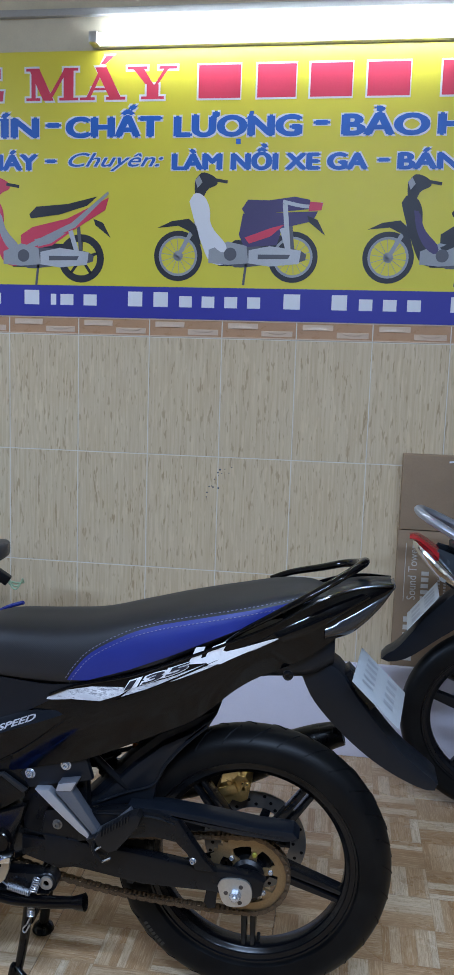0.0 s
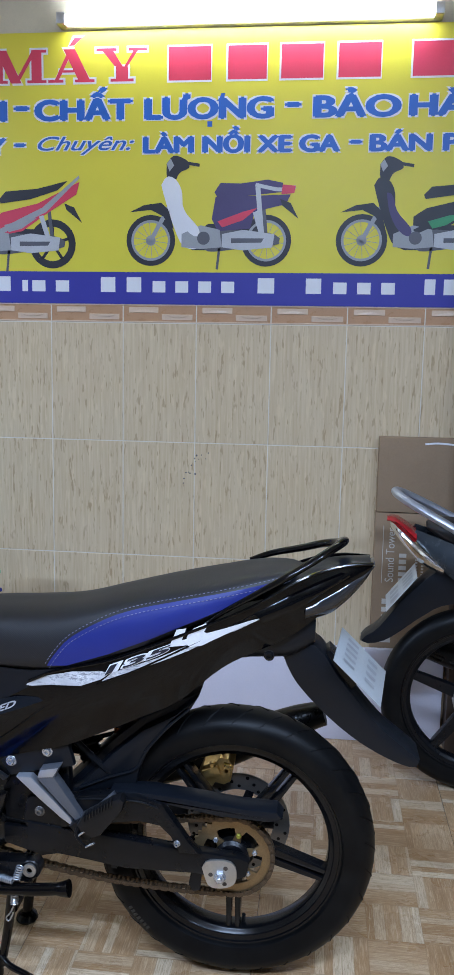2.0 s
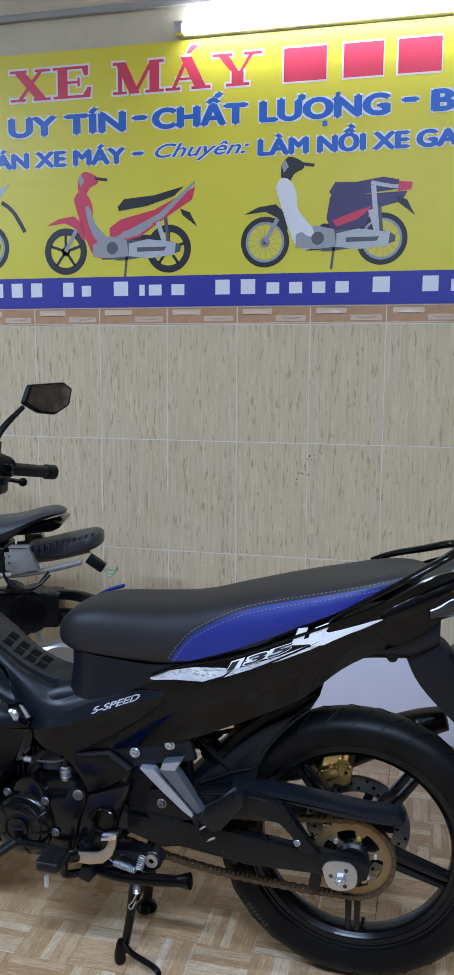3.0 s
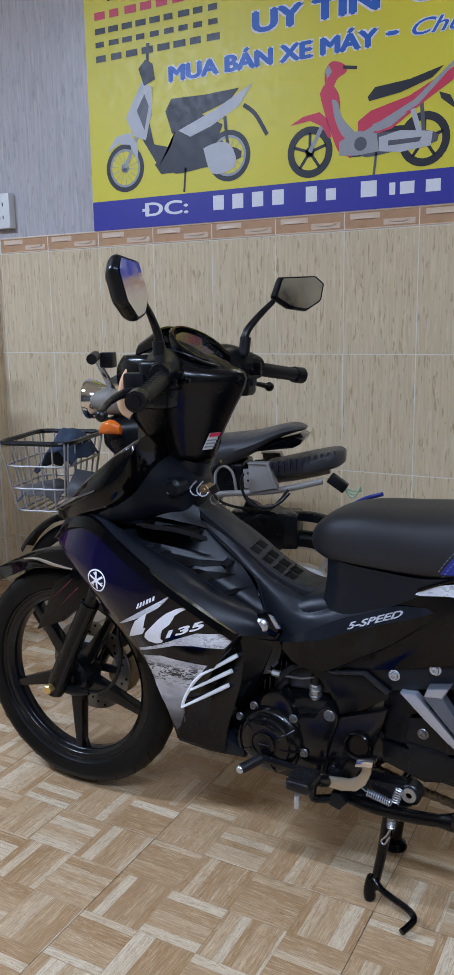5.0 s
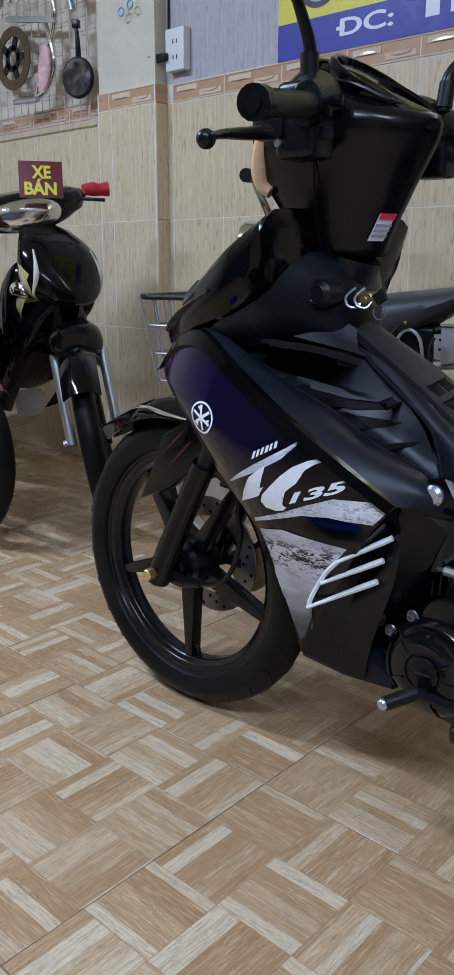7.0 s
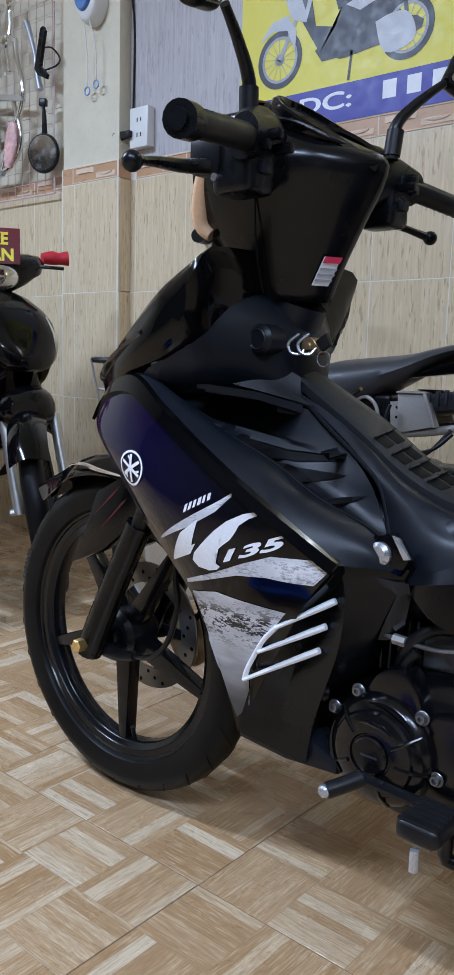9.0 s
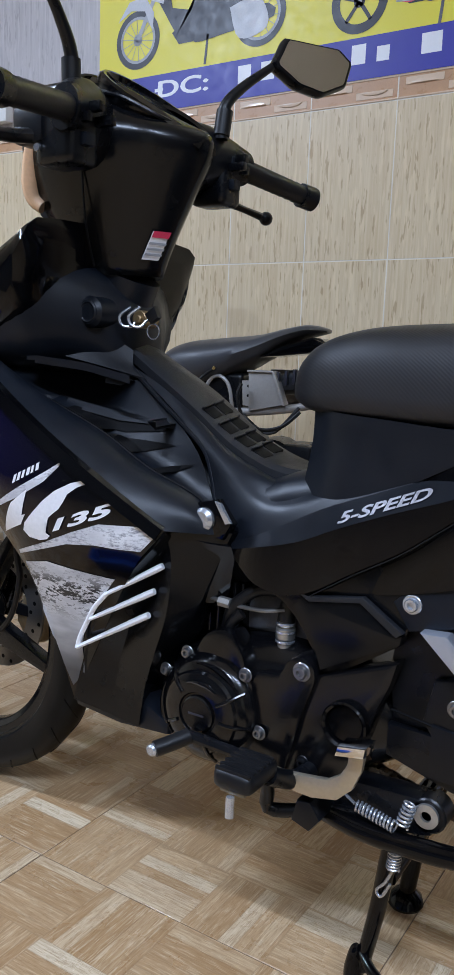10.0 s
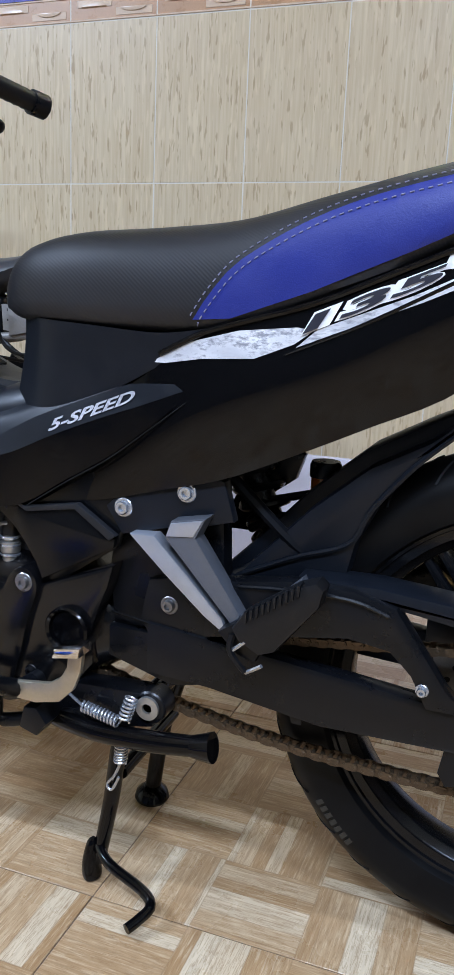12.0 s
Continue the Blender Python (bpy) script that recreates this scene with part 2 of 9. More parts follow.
TILE, FLOOR_X, FLOOR_Y = bamboo_tile(), -0.18, 1.668
PARQUET = parquet_tile(FLOOR_X, FLOOR_Y)
GROUT = finish("pale_grout", (0.74, 0.69, 0.60), 0.7, var=0.1, dust=0.08)
ADJUSTER_HOLE_DARK = finish("painted_hole_dark", (0.06, 0.045, 0.035), 0.9)
FLOOR_GROUT = finish("brown_grout", (0.14, 0.095, 0.06), 0.9)
PLASTER = finish("cream_plaster", (0.66, 0.60, 0.46), 0.75, var=0.07, relief=0.3, dust=0.12)
CEIL_PAINT = finish("ceiling_paint", (0.72, 0.70, 0.66), 0.8, var=0.05, relief=0.3)
PVC = bamboo_tile("grey_reed_panel", (0.40, 0.375, 0.38), (0.50, 0.47, 0.475), (0.30, 0.28, 0.285), (0.52, 0.49, 0.50))
BORDER = finish("border_tile_glaze", (0.52, 0.30, 0.165), 0.3, var=0.16, fine=500)
BORDER_LIGHT = finish("border_relief_glaze", (0.72, 0.55, 0.41), 0.18, var=0.1)
YELLOW = finish("banner_yellow", (0.76, 0.665, 0.05), 0.42, var=0.03, relief=0.04)
BLUE_BAND = finish("banner_blue", (0.035, 0.035, 0.33), 0.42, var=0.05, relief=0.04)
BLUE_INK = finish("letter_blue", (0.02, 0.13, 0.55), 0.42, var=0.05, relief=0)
RED_INK = finish("letter_red", (0.68, 0.045, 0.10), 0.42, var=0.05, relief=0)
PALE_INK = finish("letter_white", (0.80, 0.80, 0.84), 0.42, var=0.03, relief=0)
DARK_INK = finish("print_black", (0.02, 0.02, 0.03), 0.42, relief=0)
GREY_INK = finish("print_grey", (0.35, 0.36, 0.38), 0.42, relief=0)
PURPLE_INK = finish("print_purple", (0.06, 0.04, 0.14), 0.42, relief=0)
GLOSS = finish("gloss_black_paint", (0.002, 0.002, 0.0026), 0.07, var=0.3, relief=0.01, coat=0.0, dust=0.001, spec=0.29)
MATTE = finish("matte_black_plastic", (0.0058, 0.0078, 0.0120), 0.38, var=0.2, fine=600, relief=0.2, dust=0.002, spec=0.30)
COVER = finish("sheen_black_plastic", (0.003, 0.0033, 0.0042), 0.22, var=0.2, fine=500, relief=0.04, spec=0.28, dust=0.0005)
SATIN = finish("satin_black_metal", (0.0042, 0.0048, 0.0065), 0.30, var=0.25, relief=0.10, dust=0.002, spec=0.30)
ENGINE = finish("engine_black_paint", (0.0032, 0.0032, 0.004), 0.18, var=0.3, fine=300, relief=0.12, dust=0.003, spec=0.45)
RIM_PAINT = finish("satin_black_rim_paint", (0.0045, 0.0048, 0.006), 0.20, var=0.25, relief=0.05, dust=0.001, spec=0.34)
DISC_STEEL = finish("worn_disc_steel", (0.20, 0.195, 0.19), 0.36, 0.8, var=0.25, fine=400, relief=0.15, dust=0.03)
# Darker copy of the silver arm paint, with shade put into it.
ARM_GREY = finish("shaded_silver_alloy", (0.135, 0.145, 0.17), 0.36, 0.45, var=0.08, relief=0.03)
SILVER = finish("silver_painted_metal", (0.50, 0.53, 0.60), 0.36, 0.7, var=0.05, relief=0.03)
STEEL = finish("bright_steel", (0.52, 0.55, 0.60), 0.22, 0.75, var=0.15, relief=0.1, dust=0.02)
PALE_PAINT = finish("pale_grey_frame_paint", (0.32, 0.305, 0.29), 0.35, 0.15, var=0.15, dust=0.1)
CHROME = finish("chrome", (0.80, 0.80, 0.80), 0.09, 1.0, var=0.05, relief=0)
ALUMINIUM = finish("dull_aluminium", (0.55, 0.54, 0.52), 0.42, 0.9, var=0.15, relief=0.3, dust=0.15)
GOLD = finish("gold_anodised", (0.78, 0.55, 0.22), 0.32, 0.9, var=0.2, relief=0.3)
CHAIN = finish("oily_chain", (0.12, 0.082, 0.05), 0.42, 0.55, var=0.45, fine=300, relief=0.4)
RUBBER = tread_rubber()
SOFT_RUBBER = finish("black_rubber", (0.006, 0.006, 0.007), 0.42, var=0.25, relief=0.3, dust=0.004, spec=0.35)
BRASSY = finish("worn_sprocket_steel", (0.30, 0.21, 0.11), 0.40, 0.75, var=0.3, fine=300, relief=0.3)
VINYL = carbon_vinyl("black_seat_vinyl", (0.011, 0.011, 0.013))
BLUE_VINYL = finish("blue_seat_vinyl", (0.012, 0.022, 0.19), 0.45, var=0.12, fine=700, relief=0.4)
STITCH = finish("grey_thread", (0.20, 0.20, 0.30), 0.8)
STICKER = finish("white_sticker", (0.84, 0.84, 0.86), 0.35, var=0.1, relief=0)
WORN_STICKER = grunge_print("worn_white_print", 0.50, None, (0.26, 0.26, 0.29), 0.10)
SPLATTER = grunge_print("fading_splatter_print", 0.50, (0.315, 0.415))
DARK_STEEL = finish("dark_disc_steel", (0.26, 0.26, 0.265), 0.32, 0.9, var=0.2, relief=0.1)
MIRROR = finish("mirror_glass", (0.9, 0.9, 0.9), 0.03, 1.0, var=0.0, relief=0)
SMOKE = finish("smoked_lens", (0.025, 0.025, 0.028), 0.10, var=0.1, relief=0, coat=0.25)
CLEAR = glass("clear_lens")
ORANGE = finish("orange_lens", (0.75, 0.16, 0.02), 0.15, relief=0)
RED = finish("red_lens", (0.45, 0.015, 0.02), 0.15, relief=0)
PLATE = finish("white_plate", (0.46, 0.48, 0.49), 0.4, var=0.08, dust=0.1)
CARDBOARD = finish("brown_cardboard", (0.30, 0.205, 0.125), 0.8, var=0.1, relief=0.2)
LILAC = finish("lilac_foam_board", (0.66, 0.63, 0.70), 0.6, var=0.05)
BROWN_STEEL = finish("brown_painted_steel", (0.055, 0.036, 0.026), 0.4, var=0.15, dust=0.06)
DARK_BACK_WALL = finish("dark_grey_back_wall", (0.10, 0.105, 0.115), 0.45, 0.2, var=0.12, dust=0.05)
BLUE_PLASTIC = finish("blue_plastic", (0.01, 0.09, 0.50), 0.35, var=0.06)
RED_STREAK = finish("dark_red_print", (0.07, 0.006, 0.012), 0.25, relief=0)
RED_CLOTH = finish("red_rubber_cover", (0.52, 0.015, 0.03), 0.6, var=0.15)
WHITE_PLASTIC = finish("white_plastic", (0.72, 0.72, 0.70), 0.35, var=0.04)
# Near-black that paints shade into slots, drillings, seams and tread grooves.
RECESS_DARK = finish("painted_recess_dark", (0.0015, 0.0015, 0.002), 0.6, relief=0, spec=0.15)
COVER_GRAIN = finish("grained_black_plastic", (0.012, 0.013, 0.016), 0.46, var=0.2, fine=900, relief=0.6, spec=0.4, dust=0.006)
SADDLE = finish("grey_black_saddle_vinyl", (0.040, 0.041, 0.046), 0.40, var=0.15, fine=500, relief=0.3, dust=0.01, spec=0.4)
DENIM = finish("dark_denim", (0.03, 0.045, 0.075), 0.9, var=0.3, fine=700, relief=0.6)
WIRE = finish("grey_coated_wire", (0.33, 0.32, 0.31), 0.45, 0.3)
PINK_WIRE = finish("pale_pink_wire", (0.60, 0.45, 0.45), 0.45)
TUBE_GLOW = glowing("tube_glow", (0.90, 0.98, 1.06), TUBE)


# ---- shape helpers ----
def crom(pts, n):
    """n points evenly along a smooth curve through pts."""
    p = [Vector(q) for q in pts]
    if len(p) == 2:
        return [p[0].lerp(p[1], i / (n - 1)) for i in range(n)]
    dense = []
    for i in range(len(p) - 1):
        a, b, c, d = p[max(i - 1, 0)], p[i], p[i + 1], p[min(i + 2, len(p) - 1)]
        for k in range(12):
            t = k / 12
            dense.append(0.5 * (2 * b + (c - a) * t + (2 * a - 5 * b + 4 * c - d) * t * t + (3 * b - a - 3 * c + d) * t ** 3))
    dense.append(p[-1])
    run = [0.0]
    for i in range(1, len(dense)):
        run.append(run[-1] + (dense[i] - dense[i - 1]).length)
    out, j = [], 0
    for i in range(n):
        s = run[-1] * i / (n - 1)
        while j < len(run) - 2 and run[j + 1] < s:
            j += 1
        w = (s - run[j]) / max(run[j + 1] - run[j], 1e-9)
        out.append(dense[j].lerp(dense[j + 1], min(max(w, 0), 1)))
    return out


def grid_bm(rows, close_u=False, close_v=False):
    bm = bmesh.new()
    vs = [[bm.verts.new(p) for p in r] for r in rows]
    nr, nc = len(vs), len(vs[0])
    for i in range(nr if close_u else nr - 1):
        for j in range(nc if close_v else nc - 1):
            a, b = vs[i], vs[(i + 1) % nr]
            try:
                bm.faces.new((a[j], a[(j + 1) % nc], b[(j + 1) % nc], b[j]))
            except ValueError:
                pass
    return bm


def thicken(bm, t):
    """A shell of thickness t behind an open sheet."""
    bmesh.ops.remove_doubles(bm, verts=bm.verts, dist=1e-5)
    bmesh.ops.recalc_face_normals(bm, faces=bm.faces)
    bmesh.ops.solidify(bm, geom=bm.faces[:], thickness=t)
    bmesh.ops.recalc_face_normals(bm, faces=bm.faces)
    return bm


def skin(curves, nu=28, nv=10, thick=0.004, mirror=False):
    """A smooth sheet through curves, with thickness; mirror: the same on the far side."""
    cs = [crom(c, nu) for c in curves]
    rows = list(zip(*[crom([c[i] for c in cs], nv) for i in range(nu)]))
    if mirror:
        rows = [[Vector((p.x, -p.y, p.z)) for p in r] for r in rows]
    return thicken(grid_bm(rows), thick)


def loft(sections, n=24, k=28, caps=True):
    """A closed body through closed sections; each is a ring of points, smoothed."""
    rings = []
    for s in sections:
        r = crom(list(s) + [s[0]], k + 1)[:-1]
        rings.append(r)
    cols = [crom([r[j] for r in rings], n) for j in range(k)]
    rows = [[cols[j][i] for j in range(k)] for i in range(n)]
    bm = grid_bm(rows, close_v=True)
    if caps:
        bm.verts.ensure_lookup_table()
        bm.faces.new([bm.verts[j] for j in range(k)])
        bm.faces.new([bm.verts[(n - 1) * k + j] for j in reversed(range(k))])
    bmesh.ops.recalc_face_normals(bm, faces=bm.faces)
    return bm


def ring_x(x, w, z0, z1, sq=2.6, n=16, oy=0.0):
    """A rounded upright ring across the bike at x."""
    out = []
    for i in range(n):
        a = 2 * math.pi * i / n
        c, s = math.cos(a), math.sin(a)
        out.append((x, oy + w * math.copysign(abs(c) ** (2 / sq), c), (z0 + z1) / 2 + (z1 - z0) / 2 * math.copysign(abs(s) ** (2 / sq), s)))
    return out


def tube(pts, r, seg=10, n=None, flat=1.0):
    """A swept pipe; r: one radius or one for each point. flat squeezes it upright."""
    n = n or max(2, 6 * (len(pts) - 1) + 1)
    if len(pts) == 2 and not isinstance(r, (list, tuple)):
        n = 2
    c = crom(pts, n)
    rs = [x[0] for x in crom([(q, 0, 0) for q in r], n)] if isinstance(r, (list, tuple)) else [r] * n
    rows, up = [], None
    for i, p in enumerate(c):
        d = (c[min(i + 1, n - 1)] - c[max(i - 1, 0)]).normalized()
        if up is None:
            up = Vector((0, 0, 1)) if abs(d.z) < 0.9 else Vector((0, 1, 0))
        side = d.cross(up).normalized()
        up = side.cross(d).normalized()
        rows.append([p + rs[i] * (math.cos(2 * math.pi * k / seg) * side + flat * math.sin(2 * math.pi * k / seg) * up) for k in range(seg)])
    bm = grid_bm(rows, close_v=True)
    bm.verts.ensure_lookup_table()
    bm.faces.new([bm.verts[k] for k in range(seg)])
    bm.faces.new([bm.verts[(n - 1) * seg + k] for k in range(seg)])
    bmesh.ops.recalc_face_normals(bm, faces=bm.faces)
    return bm


def lathe(profile, centre, seg=48, closed=True, axis="y"):
    """Turns a profile of (radius, offset along the axle) about an axle through centre."""
    rows = []
    for i in range(seg):
        a = 2 * math.pi * i / seg
        if axis == "y":
            rows.append([Vector((centre[0] + r * math.cos(a), centre[1] + o, centre[2] + r * math.sin(a))) for r, o in profile])
        elif axis == "x":
            rows.append([Vector((centre[0] + o, centre[1] + r * math.cos(a), centre[2] + r * math.sin(a))) for r, o in profile])
        else:
            rows.append([Vector((centre[0] + r * math.cos(a), centre[1] + r * math.sin(a), centre[2] + o)) for r, o in profile])
    bm = grid_bm(rows, close_u=True, close_v=closed)
    bmesh.ops.remove_doubles(bm, verts=bm.verts, dist=1e-6)
    bmesh.ops.recalc_face_normals(bm, faces=bm.faces)
    return bm


def disc(r, o0, o1, centre, seg=24, axis="y", edge=0.0015):
    e = min(edge, r * 0.3, abs(o1 - o0) * 0.4)
    s = 1 if o1 > o0 else -1
    return lathe([(0, o0), (r - e, o0), (r, o0 + s * e), (r, o1 - s * e), (r - e, o1), (0, o1)], centre, seg, False, axis)


def prism(outline, o0, o1, bevel=0.003, smooth=0, at=None):
    """A side outline of (x, z) given thickness across the bike, edges rounded."""
    pts = [(x, 0, z) for x, z in outline]
    if smooth:
        pts = [tuple(p) for p in crom(pts + [pts[0]], smooth + 1)[:-1]]
    bm = bmesh.new()
    f = bm.faces.new([bm.verts.new((p[0], o0, p[2])) for p in pts])
    ex = bmesh.ops.extrude_face_region(bm, geom=[f])
    for v in [g for g in ex["geom"] if isinstance(g, bmesh.types.BMVert)]:
        v.co.y = o1
    bmesh.ops.recalc_face_normals(bm, faces=bm.faces)
    if bevel:
        ed = [e for e in bm.edges if abs(e.verts[0].co.y - e.verts[1].co.y) < 1e-6]
        bmesh.ops.bevel(bm, geom=ed, offset=bevel, segments=2, affect="EDGES", profile=0.6)
    if at is not None:
        bmesh.ops.transform(bm, matrix=at, verts=bm.verts)
    return bm


def block(x0, x1, y0, y1, z0, z1, bevel=0.004, segs=2):
    bm = bmesh.new()
    bmesh.ops.create_cube(bm, size=1)
    bmesh.ops.transform(bm, matrix=Matrix.Translation(((x0 + x1) / 2, (y0 + y1) / 2, (z0 + z1) / 2)) @ Matrix.Diagonal((x1 - x0, y1 - y0, z1 - z0, 1)), verts=bm.verts)
    if bevel:
        bmesh.ops.bevel(bm, geom=bm.edges[:], offset=bevel, segments=segs, affect="EDGES", profile=0.6)
    return bm


def join(*bms):
    out = bmesh.new()
    for b in bms:
        me = bpy.data.meshes.new("tmp")
        b.to_mesh(me)
        out.from_mesh(me)
        bpy.data.meshes.remove(me)
        b.free()
    return out


def mesh_of(name, bm, material, sharp=38):
    me = bpy.data.meshes.new(name)
    bm.to_mesh(me)
    bm.free()
    me.materials.append(material)
    me.polygons.foreach_set("use_smooth", [True] * len(me.polygons))
    me.set_sharp_from_angle(angle=radians(sharp))
    return me


def part(name, bm, material, parent, label="", sharp=38):
    ob = new(name, mesh_of(name, bm, material, sharp))
    ob.parent = parent
    if label:
        tagged(ob, label)
    return ob


def thing(name, m, label, category, group="", kind=""):
    ob = new(name)
    ob.matrix_world = m
    ob.empty_display_size = 0.05
    return tagged(ob, label, category, group, kind)


def solid(name, bm, material, label, category="", kind="", group="", m=None, sharp=38):
    ob = new(name, mesh_of(name, bm, material, sharp))
    if m is not None:
        ob.matrix_world = m
    return tagged(ob, label, category, group, kind)


from mathutils.bvhtree import BVHTree


def bvh_of(ob):
    return BVHTree.FromPolygons([v.co for v in ob.data.vertices], [tuple(p.vertices) for p in ob.data.polygons])


def lay_on(bm, tree_, off, cell=0.012, side=-1):
    """Cuts a flat sheet in the side plane into small cells and lays it on a body, seen from its side."""
    xs, zs = [v.co.x for v in bm.verts], [v.co.z for v in bm.verts]
    for lo, hi, ax in ((min(xs), max(xs), Vector((1, 0, 0))), (min(zs), max(zs), Vector((0, 0, 1)))):
        k = lo + cell
        while k < hi:
            bmesh.ops.bisect_plane(bm, geom=bm.verts[:] + bm.edges[:] + bm.faces[:], plane_co=ax * k, plane_no=ax)
            k += cell
    for v in bm.verts:
        hit = tree_.ray_cast(Vector((v.co.x, side * 1.0, v.co.z)), Vector((0, -side, 0)))
        if hit[0] is None:
            hit = tree_.find_nearest(Vector((v.co.x, side * 0.2, v.co.z)))
        v.co.y = hit[0].y + side * off
    return bm


def sheet(outline, smooth=0):
    pts = [(x, 0, z) for x, z in outline]
    if smooth:
        pts = [tuple(p) for p in crom(pts + [pts[0]], smooth + 1)[:-1]]
    bm = bmesh.new()
    f = bm.faces.new([bm.verts.new(p) for p in pts])
    bmesh.ops.triangulate(bm, faces=[f])
    return bm


def letters(text, size, m=None, width=None, shear=0.0, bold=0.0, extrude=0.0, align="LEFT"):
    """Lettering as a mesh in the side plane: x along the line, z up."""
    c = bpy.data.curves.new("text", "FONT")
    c.body, c.size, c.shear, c.offset, c.extrude, c.align_x = text, size, shear, bold, extrude, align
    c.resolution_u = 4
    ob = new("text", c)
    me = bpy.data.meshes.new_from_object(ob.evaluated_get(bpy.context.evaluated_depsgraph_get()))
    bpy.data.objects.remove(ob)
    bpy.data.curves.remove(c)
    bm = bmesh.new()
    bm.from_mesh(me)
    bpy.data.meshes.remove(me)
    if width and bm.verts:
        xs = [v.co.x for v in bm.verts]
        k = width / (max(xs) - min(xs))
        x0 = min(xs)
        for v in bm.verts:
            v.co.x = (v.co.x - x0) * k
    bmesh.ops.transform(bm, matrix=Matrix.Rotation(radians(90), 4, "X"), verts=bm.verts)
    if m is not None:
        bmesh.ops.transform(bm, matrix=m, verts=bm.verts)
    return bm


def bars(x, z, length, height, n=5, gap=0.25, seed=1):
    """Plain upright bars in place of writing that is not to be read."""
    rng = random.Random(seed)
    bm = bmesh.new()
    w = length / n
    for i in range(n):
        a = x + i * w
        b = a + w * (1 - gap) * rng.uniform(0.75, 1.0)
        bm.faces.new([bm.verts.new(p) for p in ((a, 0, z), (b, 0, z), (b, 0, z + height), (a, 0, z + height))])
    return bm
# ---- the shop: walls, floor, ceiling ----
WALL_Y, BORDER_Z, BORDER_H, TOP = 3.0, 1.395, 0.063, 2.80
X0, X1, Y0 = -4.6, 2.6, -2.6

wall_north = solid("wall_north", block(X0, X1, WALL_Y + 0.008, WALL_Y + 0.2, 0, TOP, 0), PLASTER,
                   "cream plastered wall, tiled below and hung with a banner", "wall", "structure")
wall_west = solid("wall_west", block(X0 - 0.15, X0, Y0, WALL_Y + 0.2, 0, TOP, 0), PLASTER, "plain cream plastered side wall", "wall", "structure")
wall_east = solid("wall_east", block(X1, X1 + 0.15, Y0, WALL_Y + 0.2, 0, TOP, 0), PLASTER, "plain cream plastered end wall", "wall", "structure")
# Unseen dark wall added to close the room and darken gloss reflections.
wall_south = solid("wall_south", block(X0, X1, Y0 - 0.15, Y0, 0, TOP, 0), DARK_BACK_WALL, "plain dark wall added behind the view to keep reflections dark", "wall", "structure")
# Dark panels added out of view, so mirrors reflect a dark lower wall.
door_2 = solid("door_2", join(*[block(X1 - 0.045, X1 - 0.005, -0.9 + 0.62 * k, -0.29 + 0.62 * k, 0.0, 2.05, 0.006) for k in range(6)]), BROWN_STEEL, "dark brown steel panels added along the end wall for mirrors to reflect", "door", "structure")
ceiling = solid("ceiling", block(X0 - 0.15, X1 + 0.15, Y0 - 0.15, WALL_Y + 0.2, TOP, TOP + 0.12, 0), CEIL_PAINT, "plain pale painted ceiling", "ceiling", "structure")
floor = solid("floor", block(X0 - 0.15, X1 + 0.15, Y0 - 2.5, WALL_Y + 0.2, -0.1, -0.0012, 0), FLOOR_GROUT, "floor of glossy parquet-print tiles with dark joints", "floor", "structure")
COL_X0, COL_X1, COL_Y = -2.60, -2.285, 2.94
column = solid("wall_column", block(COL_X0, COL_X1, COL_Y + 0.008, WALL_Y + 0.008, 0, TOP, 0.004), PLASTER, "shallow cream plastered pilaster, tiled at its foot", "column", "structure")
pvc = solid("wall_panel", block(COL_X1 + 0.001, -1.70, WALL_Y + 0.001, WALL_Y + 0.0085, BORDER_Z + BORDER_H, TOP, 0), PVC, "grey streaked plastic panel on the wall beside the banner", "panel", "structure")

# ---- banner ----
BX0, BX1, BZ0, BZ1 = -1.765, 1.55, 1.457, 2.318
banner = thing("banner", pose(0, WALL_Y - 0.0018, 0) @ Matrix.Diagonal((1, 0.35, 1, 1)), "yellow and blue printed shop banner with lettering and pictures of motorbikes", "banner")
part("sheet", block(BX0, BX1, 0, 0.004, BZ0, BZ1, 0), YELLOW, banner, "yellow printed vinyl sheet")
part("address_band", block(BX0, BX1, -0.002, 0, BZ0, 1.562, 0), BLUE_BAND, banner, "dark blue band along the lower edge")


def printed(name, bm, material, lift, label=""):
    """Each loose piece of print becomes a part of the banner."""
    bm.faces.ensure_lookup_table()
    for f in bm.faces:
        one = bmesh.new()
        one.faces.new([one.verts.new((v.co.x, -lift, v.co.z)) for v in f.verts])
        part(name, one, material, banner, label)
    bm.free()


